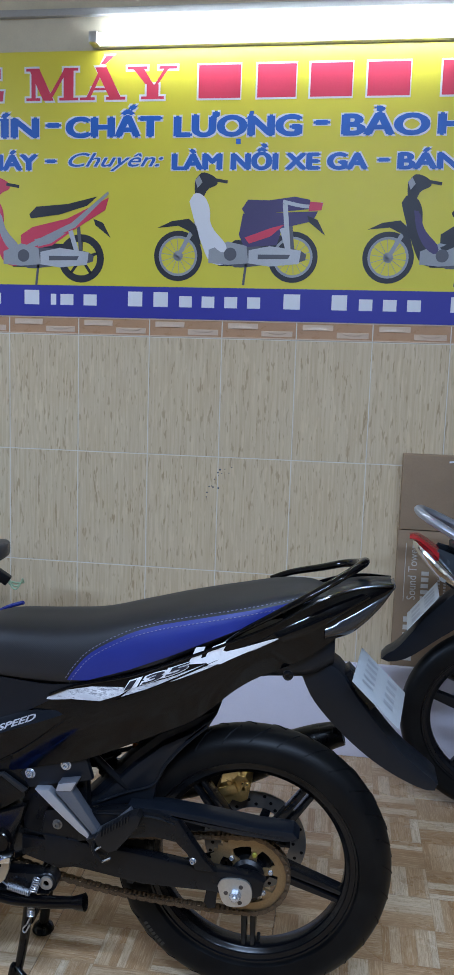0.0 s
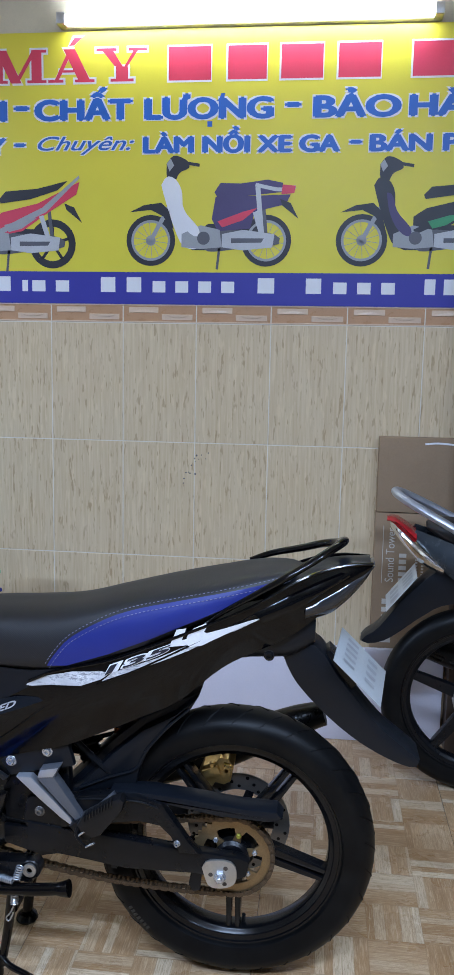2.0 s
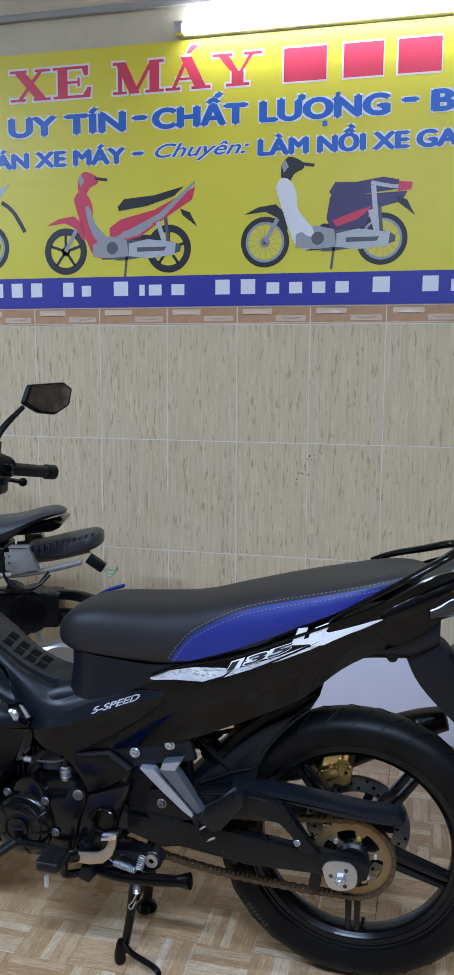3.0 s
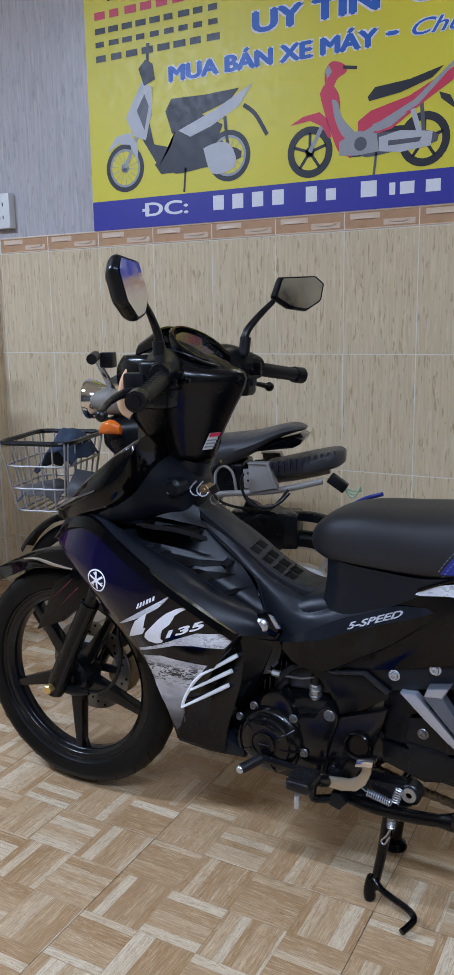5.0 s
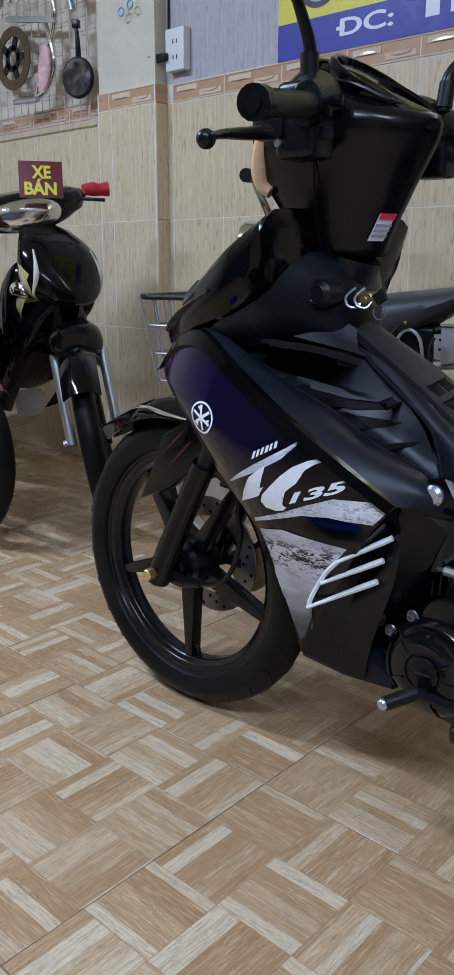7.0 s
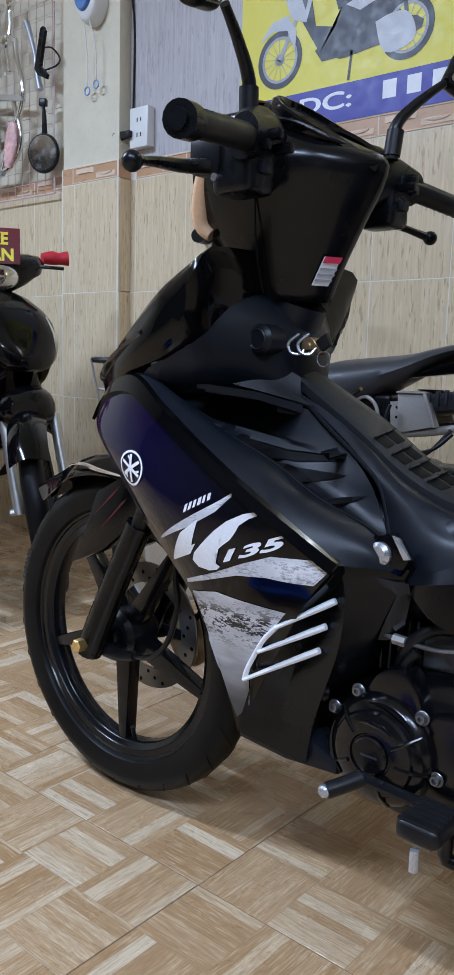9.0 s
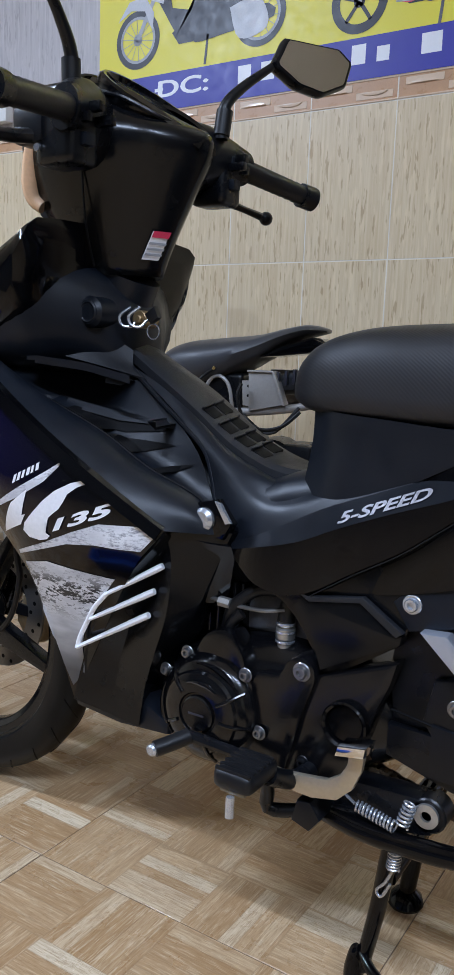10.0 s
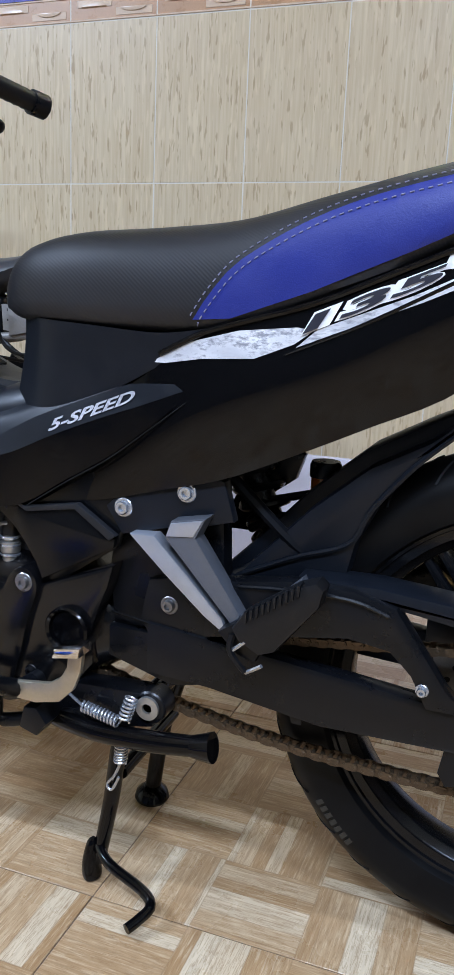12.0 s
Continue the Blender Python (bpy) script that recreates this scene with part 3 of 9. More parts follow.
def by_letter(bm):
    """Splits a line of print into its letters: loose pieces that stand over one another stay together."""
    seen, groups = set(), []
    for f in bm.faces:
        if f in seen:
            continue
        stack, island = [f], []
        seen.add(f)
        while stack:
            g = stack.pop()
            island.append(g)
            for v in g.verts:
                for h in v.link_faces:
                    if h not in seen:
                        seen.add(h)
                        stack.append(h)
        xs = [v.co.x for g in island for v in g.verts]
        groups.append([min(xs), max(xs), island])
    groups.sort(key=lambda q: q[0])
    merged = []
    for a, b, faces in groups:
        if merged and a < merged[-1][1] - 0.35 * min(b - a, merged[-1][1] - merged[-1][0]):
            merged[-1][1] = max(merged[-1][1], b)
            merged[-1][2] += faces
        else:
            merged.append([a, b, faces])
    out = []
    for a, b, faces in merged:
        one = bmesh.new()
        for f in faces:
            one.faces.new([one.verts.new(v.co) for v in f.verts])
        out.append(one)
    bm.free()
    return out


def line_of(name, text, x0, x1, z, size, ink, bold=0.0, shear=0.0, halo=None):
    """A line of print: strokes thickened by shifted copies, with a pale edge behind."""
    def copies(shifts, width):
        bms = []
        for k, (dx, dz) in enumerate(shifts):
            b = letters(text, size, width=width, shear=shear)
            bmesh.ops.transform(b, matrix=Matrix.Translation((x0 + dx, 0.0002 * k, z + dz)), verts=b.verts)
            bms.append(b)
        return join(*bms)
    w = bold
    for nm, shifts, mt, lift in ((name, [(0, 0), (w, 0), (-w, 0), (0, w * 0.5), (0, -w * 0.5)] if w else [(0, 0)], ink, 0.0034),) + (((name + "_edge", [(w + 0.0028, w * 0.5 + 0.0028), (-w - 0.0028, w * 0.5 + 0.0028), (w + 0.0028, -w * 0.5 - 0.0028), (-w - 0.0028, -w * 0.5 - 0.0028)], halo, 0.0024),) if halo else ()):
        for one in by_letter(copies(shifts, x1 - x0)):
            part(nm, one, mt, banner).location.y = -lift


def strip_print(pts, w):
    """A short thick stroke in the side plane."""
    bm = bmesh.new()
    up = [bm.verts.new((x - w / 2, 0, z)) for x, z in pts]
    dn = [bm.verts.new((x + w / 2, 0, z)) for x, z in pts]
    for i in range(len(pts) - 1):
        bm.faces.new((up[i], dn[i], dn[i + 1], up[i + 1]))
    return bm


def quad_run(*quads):
    """Flat strokes laid one a hair over the other."""
    bm = bmesh.new()
    for k, q in enumerate(quads):
        bm.faces.new([bm.verts.new((x, -0.00012 * k, z)) for x, z in q])
    return bm


def box4(x0, x1, z0, z1):
    return ((x0, z0), (x1, z0), (x1, z1), (x0, z1))


def slant(x0, x1, w, z0=0.0, z1=1.0):
    """A stroke from x0 at the foot to x1 at the head, w wide."""
    return ((x0 - w / 2, z0), (x0 + w / 2, z0), (x1 + w / 2, z1), (x1 - w / 2, z1))


SERIF = 0.085
SLAB = {
    "X": (slant(0.80, 0.20, 0.27), slant(0.20, 0.80, 0.11), box4(0.0, 0.42, 1 - SERIF, 1), box4(0.62, 1.0, 1 - SERIF, 1), box4(0.0, 0.38, 0, SERIF), box4(0.58, 1.0, 0, SERIF)),
    "E": (box4(0.12, 0.38, 0, 1), box4(0, 0.92, 1 - SERIF, 1), box4(0, 0.95, 0, SERIF), box4(0.38, 0.68, 0.46, 0.54), box4(0.64, 0.70, 0.36, 0.64), ((0.82, 0.70), (0.92, 0.70), (0.92, 1), (0.74, 1)), ((0.74, 0), (0.97, 0), (1.0, 0.32), (0.90, 0.32))),
    "M": (box4(0.10, 0.18, 0, 1), box4(0.72, 0.91, 0, 1), slant(0.43, 0.15, 0.20), slant(0.43, 0.78, 0.08), box4(0, 0.27, 0, SERIF), box4(0.64, 1.0, 0, SERIF), box4(0.0, 0.22, 1 - SERIF, 1), box4(0.74, 1.0, 1 - SERIF, 1)),
    "A": (slant(0.16, 0.50, 0.09), slant(0.80, 0.46, 0.25), box4(0.26, 0.70, 0.30, 0.37), box4(0, 0.33, 0, SERIF), box4(0.58, 1.0, 0, SERIF), ((0.46, 1.10), (0.56, 1.10), (0.76, 1.34), (0.58, 1.34))),
    "Y": (box4(0.39, 0.63, 0, 0.45), ((0.36, 0.47), (0.56, 0.36), (0.30, 1), (0.08, 1)), ((0.52, 0.36), (0.62, 0.46), (0.86, 1), (0.77, 1)), box4(0, 0.40, 1 - SERIF, 1), box4(0.64, 1.0, 1 - SERIF, 1), box4(0.28, 0.74, 0, SERIF)),
}


def grown(quads, e, w, h):
    """The same strokes with a rim of e all round, for the pale edge."""
    out = []
    for q in quads:
        cx, cz = sum(p[0] for p in q) / 4, sum(p[1] for p in q) / 4
        out.append([(x + math.copysign(e / w, x - cx), z + math.copysign(e / h, z - cz)) for x, z in q])
    return out


def slab_letter(ch, x0, x1, z, h):
    w = x1 - x0
    for nm, quads, ink, lift in (("letter_edge", grown(SLAB[ch], 0.0065, w, h), PALE_INK, 0.0015), ("letter", SLAB[ch], RED_INK, 0.0028)):
        part(nm, quad_run(*[[(x0 + u * w, z + v * h) for u, v in q] for q in quads]), ink, banner).location.y = -lift


for ch, x0, x1 in (("X", -1.067, -0.916), ("E", -0.905, -0.765), ("M", -0.686, -0.506), ("A", -0.500, -0.345), ("Y", -0.338, -0.172)):
    slab_letter(ch, x0, x1, 2.163, 0.102)
for k, (a, b) in enumerate(((-0.10, 0.075), (0.092, 0.25), (0.262, 0.43), (0.442, 0.61), (0.672, 0.84), (0.86, 1.03))):
    printed("name_bar_edge", bars(a - 0.006, 2.157, b - a + 0.012, 0.114, 1, 0.0), PALE_INK, 0.0022)
    printed("name_bar", bars(a, 2.163, b - a, 0.102, 1, 0), RED_INK, 0.003)
for w, a, b in (("UY TÍN", -1.073, -0.648), ("-", -0.612, -0.572), ("CHẤT", -0.542, -0.225), ("LƯONG", -0.173, 0.235), ("-", 0.284, 0.322), ("BẢO", 0.373, 0.636), ("HÀNH", 0.673, 1.03)):
    line_of("letter", w, a, b, 2.047 + (0.018 if w == "-" else 0), 0.088, BLUE_INK, 0.0072, halo=PALE_INK)
for w, a, b in (("MUA BÁN XE MÁY", -1.405, -0.65), ("-", -0.615, -0.585), ("LÀM NỒI XE GA", -0.179, 0.451), ("-", 0.49, 0.52), ("BÁN PH", 0.553, 0.89)):
    line_of("letter", w, a, b, 1.942 + (0.012 if w == "-" else 0), 0.070, BLUE_INK, 0.0056, halo=PALE_INK)
line_of("letter", "Chuyên:", -0.538, -0.214, 1.952, 0.062, BLUE_INK, 0.0008, 0.4, PALE_INK)
printed("letter_horn", strip_print([(0.062, 2.098), (0.074, 2.106), (0.078, 2.122)], 0.014), BLUE_INK, 0.0032)
printed("letter_dot", bars(0.028, 2.020, 0.020, 0.017, 1, 0), BLUE_INK, 0.0032)
printed("letter_bar", bars(-1.540, 1.512, 0.040, 0.010, 1, 0), PALE_INK, 0.0042)
line_of("letter", "DC:", -1.525, -1.345, 1.496, 0.066, PALE_INK, 0.003)
for a, b, shape in ((-1.24, -0.933, "TTTT"), (-0.886, -0.752, "Tm"), (-0.694, -0.40, "Tlmm"), (-0.326, 0.159, "TTmmmm"), (0.203, 0.30, "T"), (0.361, 0.682, "Tmmm"), (0.742, 0.864, "TT")):
    wide = {"T": 1.15, "m": 1.0, "l": 0.42}
    unit = (b - a) / sum(wide[c] for c in shape)
    x = a
    for c in shape:
        printed("address_bar", bars(x, 1.496, unit * wide[c] * 0.72, 0.049 if c == "T" else 0.037, 1, 0.0), PALE_INK, 0.003)
        x += unit * wide[c]
for z, h, ink, n, a in ((2.246, 0.040, DARK_INK, 5, -1.66), (2.190, 0.026, RED_INK, 8, -1.72), (2.142, 0.020, DARK_INK, 9, -1.72), (2.098, 0.018, DARK_INK, 9, -1.72), (2.048, 0.022, DARK_INK, 8, -1.72)):
    printed("caption_bar", bars(a, z, -1.186 - a, h, n, 0.22, int(z * 1000)), ink, 0.003)


def ellipse(x, z, r, r2=None, n=28, a0=0.0, a1=2 * math.pi):
    return [(x + r * math.cos(a0 + (a1 - a0) * i / n), z + (r2 or r) * math.sin(a0 + (a1 - a0) * i / n)) for i in range(n)]


def ring_sheet(x, z, r0, r1, n=32):
    bm = bmesh.new()
    a, b = ([bm.verts.new((px, 0, pz)) for px, pz in ellipse(x, z, r, n=n)] for r in (r0, r1))
    for i in range(n):
        bm.faces.new((a[i], a[(i + 1) % n], b[(i + 1) % n], b[i]))
    return bm


def strip(pts, w):
    """A ribbon along points in the side plane."""
    c = crom([(x, 0, z) for x, z in pts], 5 * len(pts))
    bm = bmesh.new()
    prev = None
    for i, p in enumerate(c):
        d = (c[min(i + 1, len(c) - 1)] - c[max(i - 1, 0)]).normalized()
        nrm = Vector((-d.z, 0, d.x)) * w / 2
        cur = (bm.verts.new(p + nrm), bm.verts.new(p - nrm))
        if prev:
            bm.faces.new((prev[0], prev[1], cur[1], cur[0]))
        prev = cur
    return bm


DARK_GREY_INK = finish("print_dark_grey", (0.10, 0.10, 0.12), 0.42, relief=0)
PALE_GREY_INK = finish("print_pale_grey", (0.52, 0.53, 0.56), 0.42, relief=0)
GREEN_INK = finish("print_green", (0.04, 0.30, 0.12), 0.42, relief=0)


def picture(fx, rx, z, r, body, seat, trim, scooter=False, spoked=True, apron=None, shield_ink=None, inner_ink=GREY_INK, flash=None, pod=None, flat=False):
    """A motorbike printed on the banner, front wheel at fx, rear wheel at rx."""
    w = rx - fx

    def put(name, bm, ink, lift, parent):
        for v in bm.verts:
            v.co.y = -lift
        return part(name, bm, ink, parent)

    def P(*uv):
        return [(fx + u * w, z + v * w) for u, v in uv]

    pic = put("motorbike_picture", sheet(P((0.30, 0.0), (0.5, 0.14), (0.95, 0.12), (1.0, 0.0), (0.6, -0.08), (0.36, -0.08))), DARK_INK, 0.0020, banner)
    for x in (fx, rx):
        put("printed_tyre", ring_sheet(x, z, r, r * 0.80), DARK_INK, 0.0026, pic)
    for x in (fx, rx):
        rim = [ring_sheet(x, z, r * 0.80, r * 0.70), sheet(ellipse(x, z, r * 0.2))]
        for k in range(5 if not spoked else 14):
            a = 2 * math.pi * k / (5 if not spoked else 14) + 0.3
            rim.append(strip([(x, z), (x + r * 0.75 * math.cos(a), z + r * 0.75 * math.sin(a))], r * (0.12 if not spoked else 0.02)))
        put("printed_rim", join(*rim), GREY_INK if spoked else DARK_INK, 0.0025, pic)
    put("printed_engine", join(sheet(P((0.42, -0.02), (0.5, 0.10), (0.66, 0.09), (1.05, 0.06), (1.10, -0.03), (0.75, -0.07), (0.5, -0.09)), 28), strip(P((0.60, -0.05), (0.58, -0.24)), 0.008), strip(P((1.0, 0.02), (0.97, 0.30)), 0.012)),
        DARK_GREY_INK if not scooter else DARK_INK, 0.0031, pic)
    put("printed_fork", join(strip(P((0.0, 0.0), (0.17, 0.30)), 0.014)), GREY_INK, 0.0031, pic)
    if scooter:
        put("printed_deck", sheet(P((0.18, 0.22), (0.26, 0.34), (0.30, 0.16), (0.46, 0.12), (0.52, 0.26), (0.76, 0.34), (0.95, 0.24), (0.86, 0.04), (0.64, -0.06), (0.34, -0.02))), DARK_INK, 0.0033, pic)
        put("printed_apron", sheet(P((0.03, 0.40), (0.20, 0.66), (0.30, 0.60), (0.29, 0.42), (0.22, 0.20), (0.09, 0.25))), PALE_GREY_INK, 0.0034, pic)
        put("printed_apron_shade", sheet(P((0.14, 0.44), (0.22, 0.56), (0.26, 0.46), (0.21, 0.28))), DARK_GREY_INK, 0.0036, pic)
        put("printed_fender", sheet(P((-0.18, 0.14), (-0.08, 0.26), (0.06, 0.28), (0.14, 0.16), (0.13, 0.04), (0.06, 0.18), (-0.06, 0.20))), PALE_GREY_INK, 0.0034, pic)
        put("printed_head", sheet(P((0.17, 0.76), (0.24, 0.82), (0.31, 0.78), (0.33, 0.66), (0.22, 0.62))), DARK_INK, 0.0035, pic)
        put("printed_mirror", strip(P((0.26, 0.80), (0.27, 0.94)), 0.012), DARK_INK, 0.0036, pic)
        put("printed_seat", sheet(P((0.42, 0.40), (0.48, 0.49), (0.81, 0.48), (1.10, 0.49), (1.02, 0.41), (0.73, 0.33), (0.48, 0.22))), seat, 0.0037, pic)
        put("printed_stripe", sheet(P((0.54, 0.24), (0.89, 0.36), (1.22, 0.51), (1.10, 0.36), (0.85, 0.24), (0.65, 0.18))), PALE_GREY_INK, 0.0039, pic)
        put("printed_silencer", sheet(P((0.77, 0.08), (0.90, 0.11), (1.02, 0.08), (1.06, -0.08), (0.85, -0.12)), 20), PALE_GREY_INK, 0.0036, pic)
        put("printed_flap", strip(P((1.14, 0.36), (1.24, 0.28), (1.34, 0.12)), 0.014), DARK_INK, 0.0035, pic)
        return
    put("printed_shield", sheet(P((0.09, 0.46), (0.14, 0.53), (0.22, 0.50), (0.27, 0.40), (0.28, 0.24), (0.34, 0.08), (0.42, 0.0), (0.40, -0.07), (0.28, -0.04), (0.20, 0.12), (0.13, 0.32)), 44), shield_ink or body, 0.0034, pic)
    put("printed_pod", sheet(P((0.135, 0.636), (0.20, 0.70), (0.31, 0.66), (0.33, 0.60), (0.25, 0.56), (0.20, 0.48), (0.14, 0.52)), 24), pod or body, 0.0033, pic)
    put("printed_lamp", sheet(P((0.135, 0.636), (0.17, 0.675), (0.20, 0.62), (0.16, 0.57))), GREY_INK, 0.0036, pic)
    put("printed_inner", sheet(P((0.20, 0.40), (0.25, 0.38), (0.30, 0.24), (0.42, 0.10), (0.40, 0.03), (0.30, 0.10), (0.23, 0.24)), 24), inner_ink, 0.0037, pic)
    if flat:
        put("printed_body", sheet(P((0.53, 0.18), (0.56, 0.36), (0.88, 0.37), (1.20, 0.38), (1.16, 0.30), (0.90, 0.24), (0.86, 0.10), (0.58, 0.08))), body, 0.0033, pic)
        put("printed_trim", sheet(P((0.58, 0.16), (0.80, 0.24), (0.92, 0.27), (0.80, 0.17), (0.62, 0.11))), flash or trim, 0.0038, pic)
    else:
        put("printed_body", sheet(P((0.436, 0.20), (0.545, 0.27), (0.87, 0.345), (1.25, 0.527), (1.22, 0.42), (0.945, 0.255), (0.727, 0.11), (0.436, 0.055))), body, 0.0033, pic)
        put("printed_stripe", sheet(P((0.436, 0.09), (0.91, 0.31), (1.244, 0.58), (1.25, 0.556), (0.945, 0.27), (0.47, 0.055))), trim, 0.0036, pic)
        put("printed_trim", sheet(P((0.56, 0.16), (0.74, 0.21), (0.86, 0.22), (0.72, 0.13), (0.60, 0.10))), flash or trim, 0.0038, pic)
    put("printed_case", sheet(P((0.27, 0.055), (0.436, 0.127), (0.60, 0.09), (0.62, -0.055), (0.436, -0.07), (0.27, -0.055))), GREY_INK, 0.0035, pic)
    put("printed_bore", sheet(ellipse(fx + 0.46 * w, z + 0.02 * w, 0.055 * w)), DARK_GREY_INK, 0.0038, pic)
    put("printed_silencer", sheet(P((0.62, 0.055), (0.80, 0.09), (1.07, 0.055), (1.055, -0.055), (0.80, -0.08), (0.62, -0.055))), PALE_GREY_INK, 0.0035, pic)
    put("printed_slot", sheet(P((0.70, 0.02), (0.98, 0.02), (0.96, -0.015), (0.70, -0.02))), DARK_GREY_INK, 0.0038, pic)
    put("printed_shock", strip(P((0.90, 0.24), (0.96, 0.055)), 0.016), PALE_GREY_INK, 0.0037, pic)
    put("printed_flap", sheet(P((1.11, 0.345), (1.20, 0.31), (1.27, 0.18), (1.22, 0.22), (1.13, 0.29))), DARK_INK, 0.0034, pic)
    put("printed_fender", sheet(P((-0.19, 0.235), (-0.06, 0.295), (0.09, 0.315), (0.16, 0.25), (0.20, 0.10), (0.17, 0.10), (0.11, 0.20), (0.0, 0.255))), apron or body, 0.0034, pic)
    if flat:
        put("printed_seat", sheet(P((0.55, 0.40), (0.60, 0.475), (0.78, 0.47), (1.00, 0.50), (1.13, 0.475), (1.14, 0.40), (0.85, 0.37), (0.58, 0.35))), seat, 0.0039, pic)
        put("printed_carrier", join(strip(P((0.90, 0.46), (1.10, 0.42), (1.24, 0.44)), 0.012), strip(P((0.92, 0.44), (0.96, 0.06)), 0.016)), PALE_GREY_INK, 0.0040, pic)
        put("printed_tail_lens", sheet(P((1.13, 0.46), (1.24, 0.45), (1.23, 0.39), (1.12, 0.38))), RED_INK, 0.0041, pic)
        put("printed_grip", strip(P((0.30, 0.64), (0.42, 0.62)), 0.010), DARK_INK, 0.0036, pic)
        return
    put("printed_seat", sheet(P((0.516, 0.38), (0.58, 0.447), (0.87, 0.47), (1.145, 0.535), (1.05, 0.455), (0.80, 0.38), (0.53, 0.345))), seat, 0.0039, pic)
    put("printed_grip", strip(P((0.30, 0.64), (0.42, 0.62)), 0.010), DARK_INK, 0.0036, pic)


picture(-1.61, -1.175, 1.672, 0.084, PALE_INK, DARK_INK, GREY_INK, scooter=True)
picture(-0.872, -0.492, 1.652, 0.080, RED_INK, DARK_INK, GREY_INK, spoked=False, pod=RED_INK)
picture(-0.156, 0.227, 1.664, 0.082, PURPLE_INK, PURPLE_INK, PALE_GREY_INK, apron=DARK_INK, shield_ink=PALE_INK, inner_ink=PALE_INK, flash=RED_INK, pod=DARK_INK, flat=True)
picture(0.535, 0.905, 1.666, 0.082, DARK_INK, DARK_INK, DARK_INK, inner_ink=PURPLE_INK, flash=GREEN_INK)

# ---- tube lamp over the banner, conduit ----
lamp = thing("tube_lamp", pose(0.15, WALL_Y - 0.001, 2.335), "lit white tube lamp on a slim batten over the banner", "lamp")
part("batten", block(-0.60, 0.60, -0.022, 0.009, -0.012, 0.014, 0.004), WHITE_PLASTIC, lamp)
part("tube", tube([(-0.575, -0.045, 0.004), (0.575, -0.045, 0.004)], 0.0135, 16), TUBE_GLOW, lamp, "glowing white tube")
for sx in (-1, 1):
    part("holder", block(sx * 0.59 - 0.014, sx * 0.59 + 0.014, -0.06, -0.005, -0.014, 0.022, 0.004), ALUMINIUM, lamp, "grey end holder")
part("feed_cover", block(-0.014, 0.014, -0.006, 0.009, 0.014, 0.10, 0.003), WHITE_PLASTIC, lamp)
solid("cable_conduit", block(X0, X1, WALL_Y - 0.012, WALL_Y + 0.008, 2.425, 2.447, 0.003), finish("grey_conduit", (0.36, 0.36, 0.36), 0.5), "grey plastic cable conduit along the top of the wall", "conduit")

# ---- wall fan, cords, socket ----
fan = thing("wall_fan", pose(-2.405, COL_Y + 0.006, 2.01), "blue and white wall fan base with hanging pull cords", "fan")
part("base", loft([[(x, -y0, z) for x, z in ellipse(0, 0, 0.06 * s, 0.085 * s, 16)] for y0, s in ((0.0, 1.0), (0.03, 1.0), (0.055, 0.85), (0.065, 0.5))]), WHITE_PLASTIC, fan, "white plastic base")
part("front_cover", loft([[(x, -y0, z) for x, z in ellipse(0, 0.01, 0.042 * s, 0.06 * s, 16)] for y0, s in ((0.06, 1.0), (0.075, 0.9), (0.08, 0.5))]), finish("pale_blue_plastic", (0.10, 0.22, 0.50), 0.35), fan, "blue plastic cover")
for k, (dx, dz) in enumerate(((-0.018, -0.285), (0.03, -0.27))):
    part("pull_cord", tube([(dx * 0.6, -0.05, -0.08), (dx + 0.004, -0.035, -0.18), (dx, -0.03, dz)], 0.0022, 6), WHITE_PLASTIC, fan)
    part("pull_ring", lathe([(0.014 + 0.0028 * math.cos(a), 0.0028 * math.sin(a)) for a in [i * math.pi / 4 for i in range(8)]], (dx, -0.03, dz - 0.02), 20), finish("blue_ring", (0.20, 0.34, 0.60), 0.35), fan, "blue plastic ring")
solid("black_cable", tube([(-2.36, COL_Y - 0.012, 2.75), (-2.335, COL_Y - 0.004, 2.2), (-2.27, WALL_Y - 0.006, 2.0), (-2.262, WALL_Y - 0.006, 1.63)], 0.004, 6), SOFT_RUBBER, "thin black cable down the corner to the socket", "cable")
socket = thing("wall_socket", pose(-2.205, WALL_Y + 0.001, 1.56), "white surface-mounted wall socket with a black plug in it", "socket")
part("box", block(-0.046, 0.046, -0.035, 0, -0.068, 0.068, 0.005), WHITE_PLASTIC, socket)
for z in (0.025, -0.025):
    for x in (-0.008, 0.010):
        part("slot", block(x, x + 0.004, -0.0365, -0.034, z - 0.007, z + 0.007, 0.0005), DARK_INK, socket)
part("plug", join(block(-0.075, -0.03, -0.055, -0.03, -0.032, -0.008, 0.005), tube([(-0.07, -0.042, -0.02), (-0.11, -0.05, -0.01), (-0.115, -0.045, -0.035), (-0.06, -0.04, -0.03)], 0.004, 6)), SOFT_RUBBER, socket, "black plug")
# ---- the motorbike in the middle: x to its tail, -y to its near side ----
BIKE_Y = 1.80
bike = thing("motorbike", pose(0, BIKE_Y, 0), "black underbone motorbike with blue seat sides on its centre stand", "motorbike")
REAR, FRONT = (0.28, 0, 0.289), (-0.976, 0, 0.281)


